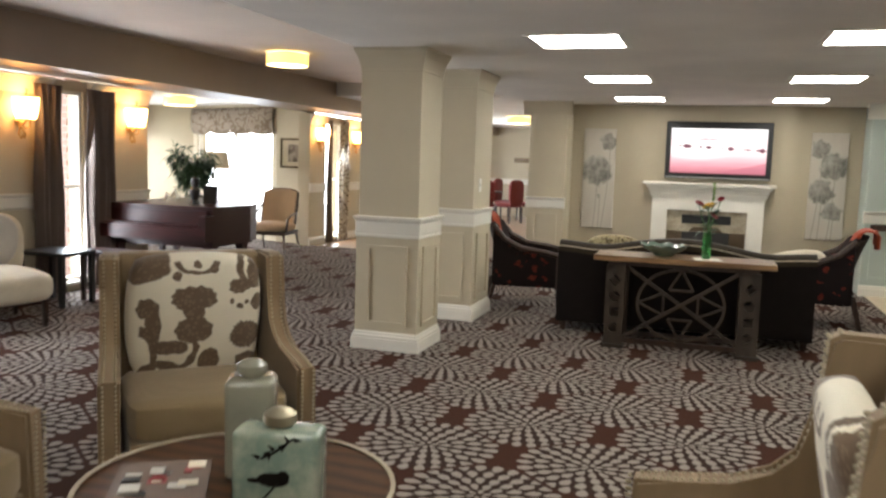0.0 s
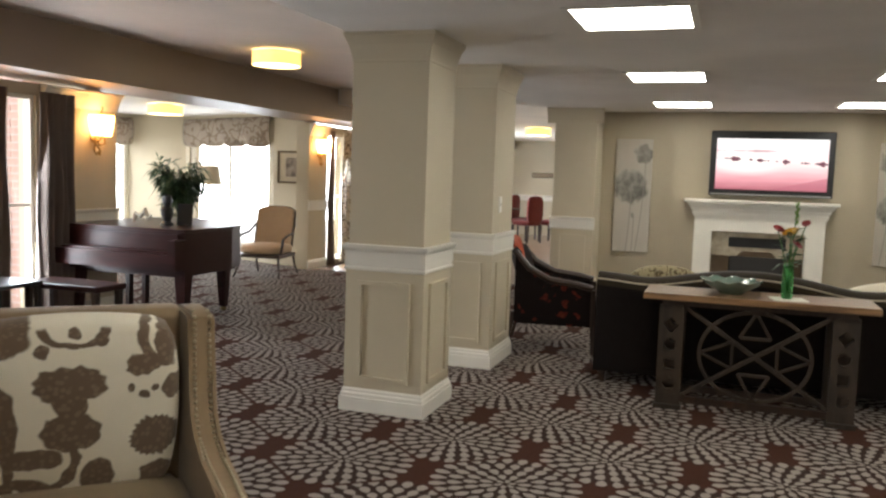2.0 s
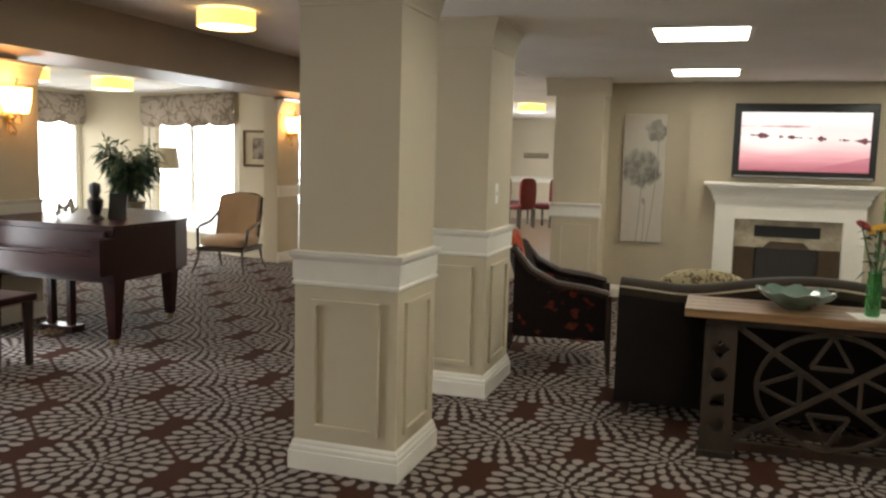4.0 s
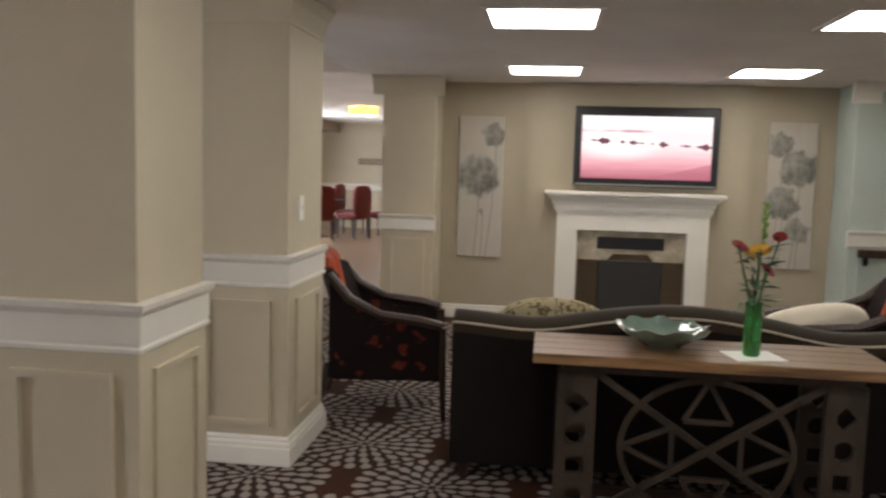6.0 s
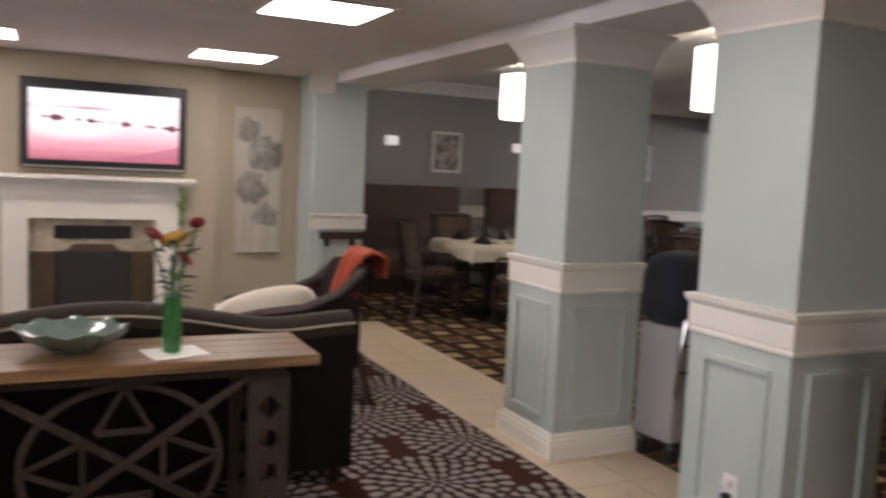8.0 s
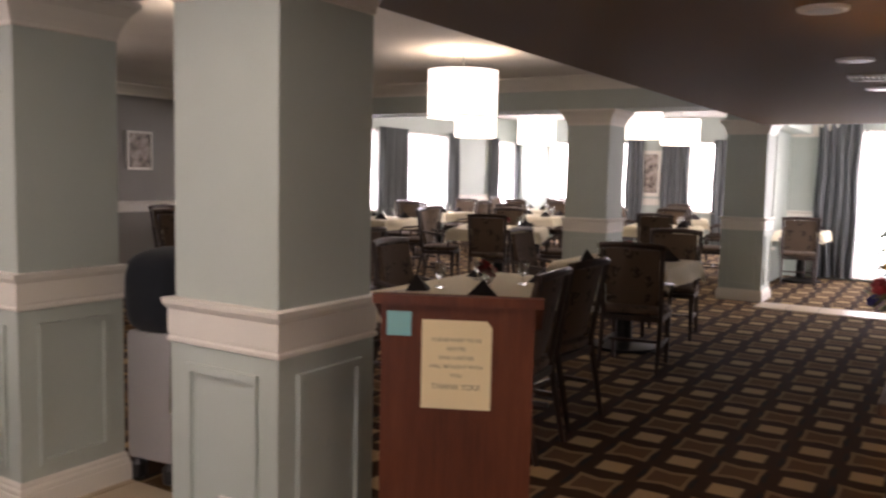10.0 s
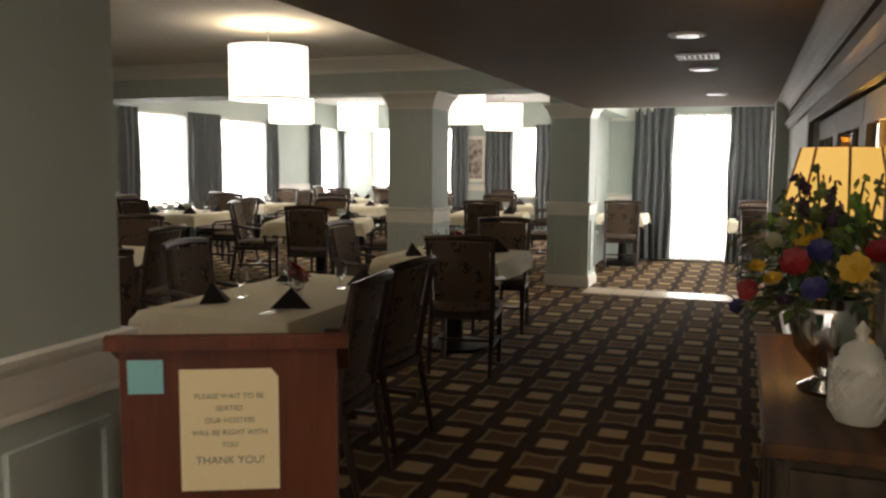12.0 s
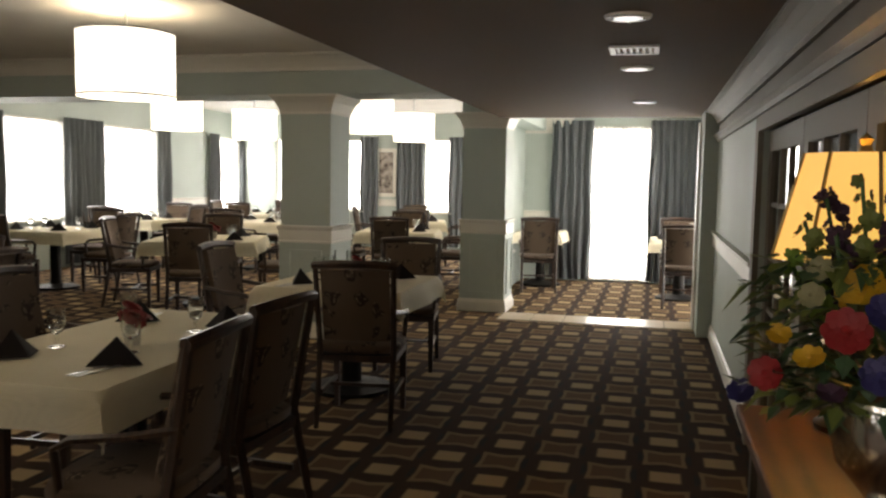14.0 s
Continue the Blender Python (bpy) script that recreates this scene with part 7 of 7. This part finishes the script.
def bouquet(m):
    o = thing("flower_arrangement", "large mixed bouquet in a silver footed vase", "flowers", m)
    part("vase", mk(lathe, [(0.07, 0), (0.075, 0.012), (0.03, 0.04), (0.035, 0.06), (0.085, 0.12), (0.10, 0.18), (0.09, 0.24), (0.11, 0.27), (0.10, 0.27), (0.08, 0.24)], 32), SILVER, o, "polished silver footed vase", True)
    for s in (-1, 1):
        part("vase_handle", mk(tube, [(s * 0.09, 0, 0.21), (s * 0.15, 0, 0.22), (s * 0.155, 0, 0.16), (s * 0.11, 0, 0.13), (s * 0.13, 0, 0.10), (s * 0.10, 0, 0.09)], 0.009, 6), SILVER, o, "", True)
    rnd = random.Random(21)
    for mat, n, lo, hi in ((LEAF, 460, 0.03, 0.065), (PALE_LEAF, 300, 0.03, 0.07)):
        lf = bmesh.new()
        for k in range(n):
            a, e = rnd.uniform(0, 6.28), rnd.uniform(-0.6, 1.35)
            rr = rnd.uniform(0.04, 0.19)
            p = Vector((rr * math.cos(a) * math.cos(e * 0.7) * 0.6 + 0.03, rr * math.sin(a) * 1.1 + 0.03, 0.28 + 0.17 * max(-0.5, math.sin(e)) + rnd.uniform(0, 0.05)))
            leaf(lf, p, (math.cos(a), math.sin(a), rnd.uniform(-0.5, 0.9)), rnd.uniform(lo, hi), rnd.uniform(0.009, 0.02), rnd.uniform(0, 0.7))
        part("foliage", lf, mat, o, "dark green leaves" if mat is LEAF else "yellow-green leaves")["kind"] = "stuff"
    spikes = [(0.15, 0.13, 0.535, PALE_LEAF), (0.19, 0.09, 0.595, PETAL_PURPLE), (0.10, 0.16, 0.47, BUD_GREEN), (0.12, 0.04, 0.61, PALE_LEAF), (0.05, 0.0, 0.58, PETAL_PURPLE), (0.02, 0.10, 0.52, PETAL_PURPLE), (-0.04, -0.06, 0.58, BUD_GREEN), (0.08, -0.12, 0.60, PALE_LEAF)]
    for i, (x, y, z, mat) in enumerate(spikes):
        part("stem", mk(tube, [(x * 0.2, y * 0.2, 0.25), (x * 0.6, y * 0.6, z * 0.6), (x, y, z)], 0.004, 5), STEM, o)
        bm = bmesh.new()
        for k in range(13):
            f = 0.45 + 0.55 * k / 12
            a = k * 2.4 + i
            out = 0.026 * (1.35 - f)
            p = Vector((x * f + math.cos(a) * out, y * f + math.sin(a) * out, 0.25 + (z - 0.25) * f + rnd.uniform(-0.008, 0.008)))
            blossom(bm, p, rnd.uniform(0.6, 1.25) * 0.026 * (1.45 - f * 0.85), 5, 2, 100 * i + k, (math.cos(a), math.sin(a), 0.4))
        part("flower_spike", bm, mat, o)
    blooms = ((-0.03, 0.06, 0.425, 0.065, PETAL_YELLOW), (-0.10, 0.10, 0.365, 0.058, PETAL_RED), (-0.09, 0.04, 0.395, 0.05, PETAL_BLUE), (-0.04, 0.21, 0.275, 0.045, PETAL_RED),
              (0.10, 0.235, 0.205, 0.04, PETAL_BLUE), (-0.08, 0.15, 0.42, 0.032, PETAL_WHITE), (-0.09, 0.15, 0.315, 0.038, PETAL_YELLOW), (-0.13, 0.05, 0.30, 0.05, PETAL_BLUE),
              (-0.02, 0.19, 0.34, 0.032, PETAL_YELLOW), (-0.13, -0.04, 0.36, 0.06, PETAL_YELLOW), (-0.11, -0.10, 0.40, 0.055, PETAL_RED), (-0.03, 0.13, 0.46, 0.032, PETAL_WHITE), (-0.11, 0.12, 0.26, 0.036, PETAL_PURPLE))
    for k, (x, y, z, r, mat) in enumerate(blooms):
        bm = bmesh.new()
        blossom(bm, (x, y, z), r * 0.68, 8, 3, k + 40, (-0.75, 0.3, 0.55))
        part("bloom", bm, mat, o)


bouquet(pose(3.16, 4.05, 0.8355))
o = thing("lattice_jar", "white pierced ceramic jar with pointed lid", "jar", pose(2.90, 4.00, 0.8355))
part("body", mk(lathe, [(0.05, 0), (0.062, 0.02), (0.066, 0.11), (0.058, 0.15), (0.035, 0.17)], 28), CERAMIC, o, "", True)
bm = bmesh.new()
for r in range(6):
    for i in range(14):
        a = 2 * math.pi * (i + 0.5 * (r % 2)) / 14
        z = 0.028 + r * 0.019
        for s in (-1, 1):
            a2 = a + s * 0.2
            p, q = (0.068 * math.cos(a), 0.068 * math.sin(a), z), (0.068 * math.cos(a2), 0.068 * math.sin(a2), z + 0.018)
            tube(bm, [p, q], 0.0028, 4)
part("lattice", bm, CERAMIC, o, "raised lattice")["kind"] = "stuff"
part("lid", mk(lathe, [(0.05, 0.165), (0.04, 0.185), (0.015, 0.20), (0.012, 0.215), (0.018, 0.225), (0.0, 0.25)], 24), CERAMIC, o, "pointed lid", True)


# ---------------------------------------------------------------- far room
def red_chair(m):
    o = thing("upholstered_chair", "brick-red upholstered dining chair with dark legs", "chair", m, "red chairs in the far room")
    part("back", cushion(-0.23, -0.27, 0.45, 0.23, -0.18, 1.02, 0.015, 5), RED_CLOTH, o, "", True)
    part("seat", cushion(-0.25, -0.24, 0.38, 0.25, 0.26, 0.50, 0.015, 5), RED_CLOTH, o, "", True)
    for x in (-0.21, 0.21):
        for y in (-0.22, 0.22):
            part("leg", taper(bmesh.new(), x, y, 0, 0.40, 0.03, 0.045), DARKWOOD, o)


for x, y, t in ((-4.45, 19.3, 60), (-4.0, 19.9, 70), (-4.75, 20.2, -100), (-4.9, 18.6, 20)):
    red_chair(pose(x, y, 0, 0, 0, t))
o = thing("far_table", "dark round table in the far room", "table", pose(-5.2, 19.4, 0))
part("tabletop", mk(lathe, [(0.55, 0.71), (0.56, 0.74), (0.0, 0.74)], 32), DARKWOOD, o)
part("pedestal", mk(lathe, [(0.28, 0), (0.06, 0.05), (0.06, 0.7), (0.2, 0.71)], 20), DARKWOOD, o)
o = thing("door_2", "white door standing open in the far wall", "door", pose(-4.02, 22.0, 0), "", "structure")
part("casing", boxes((-0.08, -0.02, 0, 0, 0, 2.04), (0.67, -0.02, 0, 0.75, 0, 2.04), (-0.08, -0.02, 2.04, 0.75, 0, 2.12)), TRIM, o)
lf_ = part("door_leaf", boxes((0.01, -0.62, 0.01, 0.05, 0.0, 2.03)), TRIM, o)
part("handle", mk(tube, [(0.05, -0.55, 0.95), (0.1, -0.55, 0.95), (0.1, -0.45, 0.95)], 0.01, 6), STEEL, lf_)
o = thing("wall_art", "dark oval plaque on the far wall", "wall art", pose(-4.7, 22.0, 1.5))
part("plaque", rbox(-0.3, -0.03, -0.06, 0.3, 0, 0.06, 0.02), BRASS_DULL, o)
o = thing("light_switch", "white light switch plate on a beige pillar", "switch", pose(-1.912, 7.52, 1.22))
part("plate", boxes((0, -0.035, -0.06, 0.006, 0.035, 0.06)), WHITE_PLASTIC, o)
part("toggle", boxes((0.006, -0.006, -0.012, 0.014, 0.006, 0.012)), WHITE_PLASTIC, o)

# ---------------------------------------------------------------- tile strips
TS = 0.303
tm = None
strip = tagged(part("floor_tile_strip", boxes((1.88, 3.75, -0.1, 2.5, 11.0, 0.0)), paint("grey_grout", (0.32, 0.27, 0.2), 0.9)), "tan tile strip between the carpets", "tile floor", "", "structure")
for i in range(2):
    for j in range(23):
        if tm is None:
            bm = rbox(-TS / 2, -TS / 2, -0.004, TS / 2, TS / 2, 0.005, 0.002, 1)
            t = part("tile", bm, TILE, strip)
            tm = t.data
        else:
            t = new("tile", tm)
            t.parent = strip
        t.location = (1.88 + 0.155 + i * 0.31, 3.75 + 0.16 + j * 0.3125, 0.001)
strip2 = tagged(part("floor_threshold", boxes((9.95, 3.97, -0.1, 10.42, 6.0, 0.0)), bpy.data.materials["grey_grout"]), "pale tile threshold to the sunroom", "tile floor", "", "structure")
for j in range(6):
    bm = rbox(0.005, 0.005, 0, 0.455, 0.33, 0.006, 0.002, 1)
    t = part("tile", bm, TILE, strip2)
    t.location = (9.955, 3.98 + j * 0.335, 0.0005)
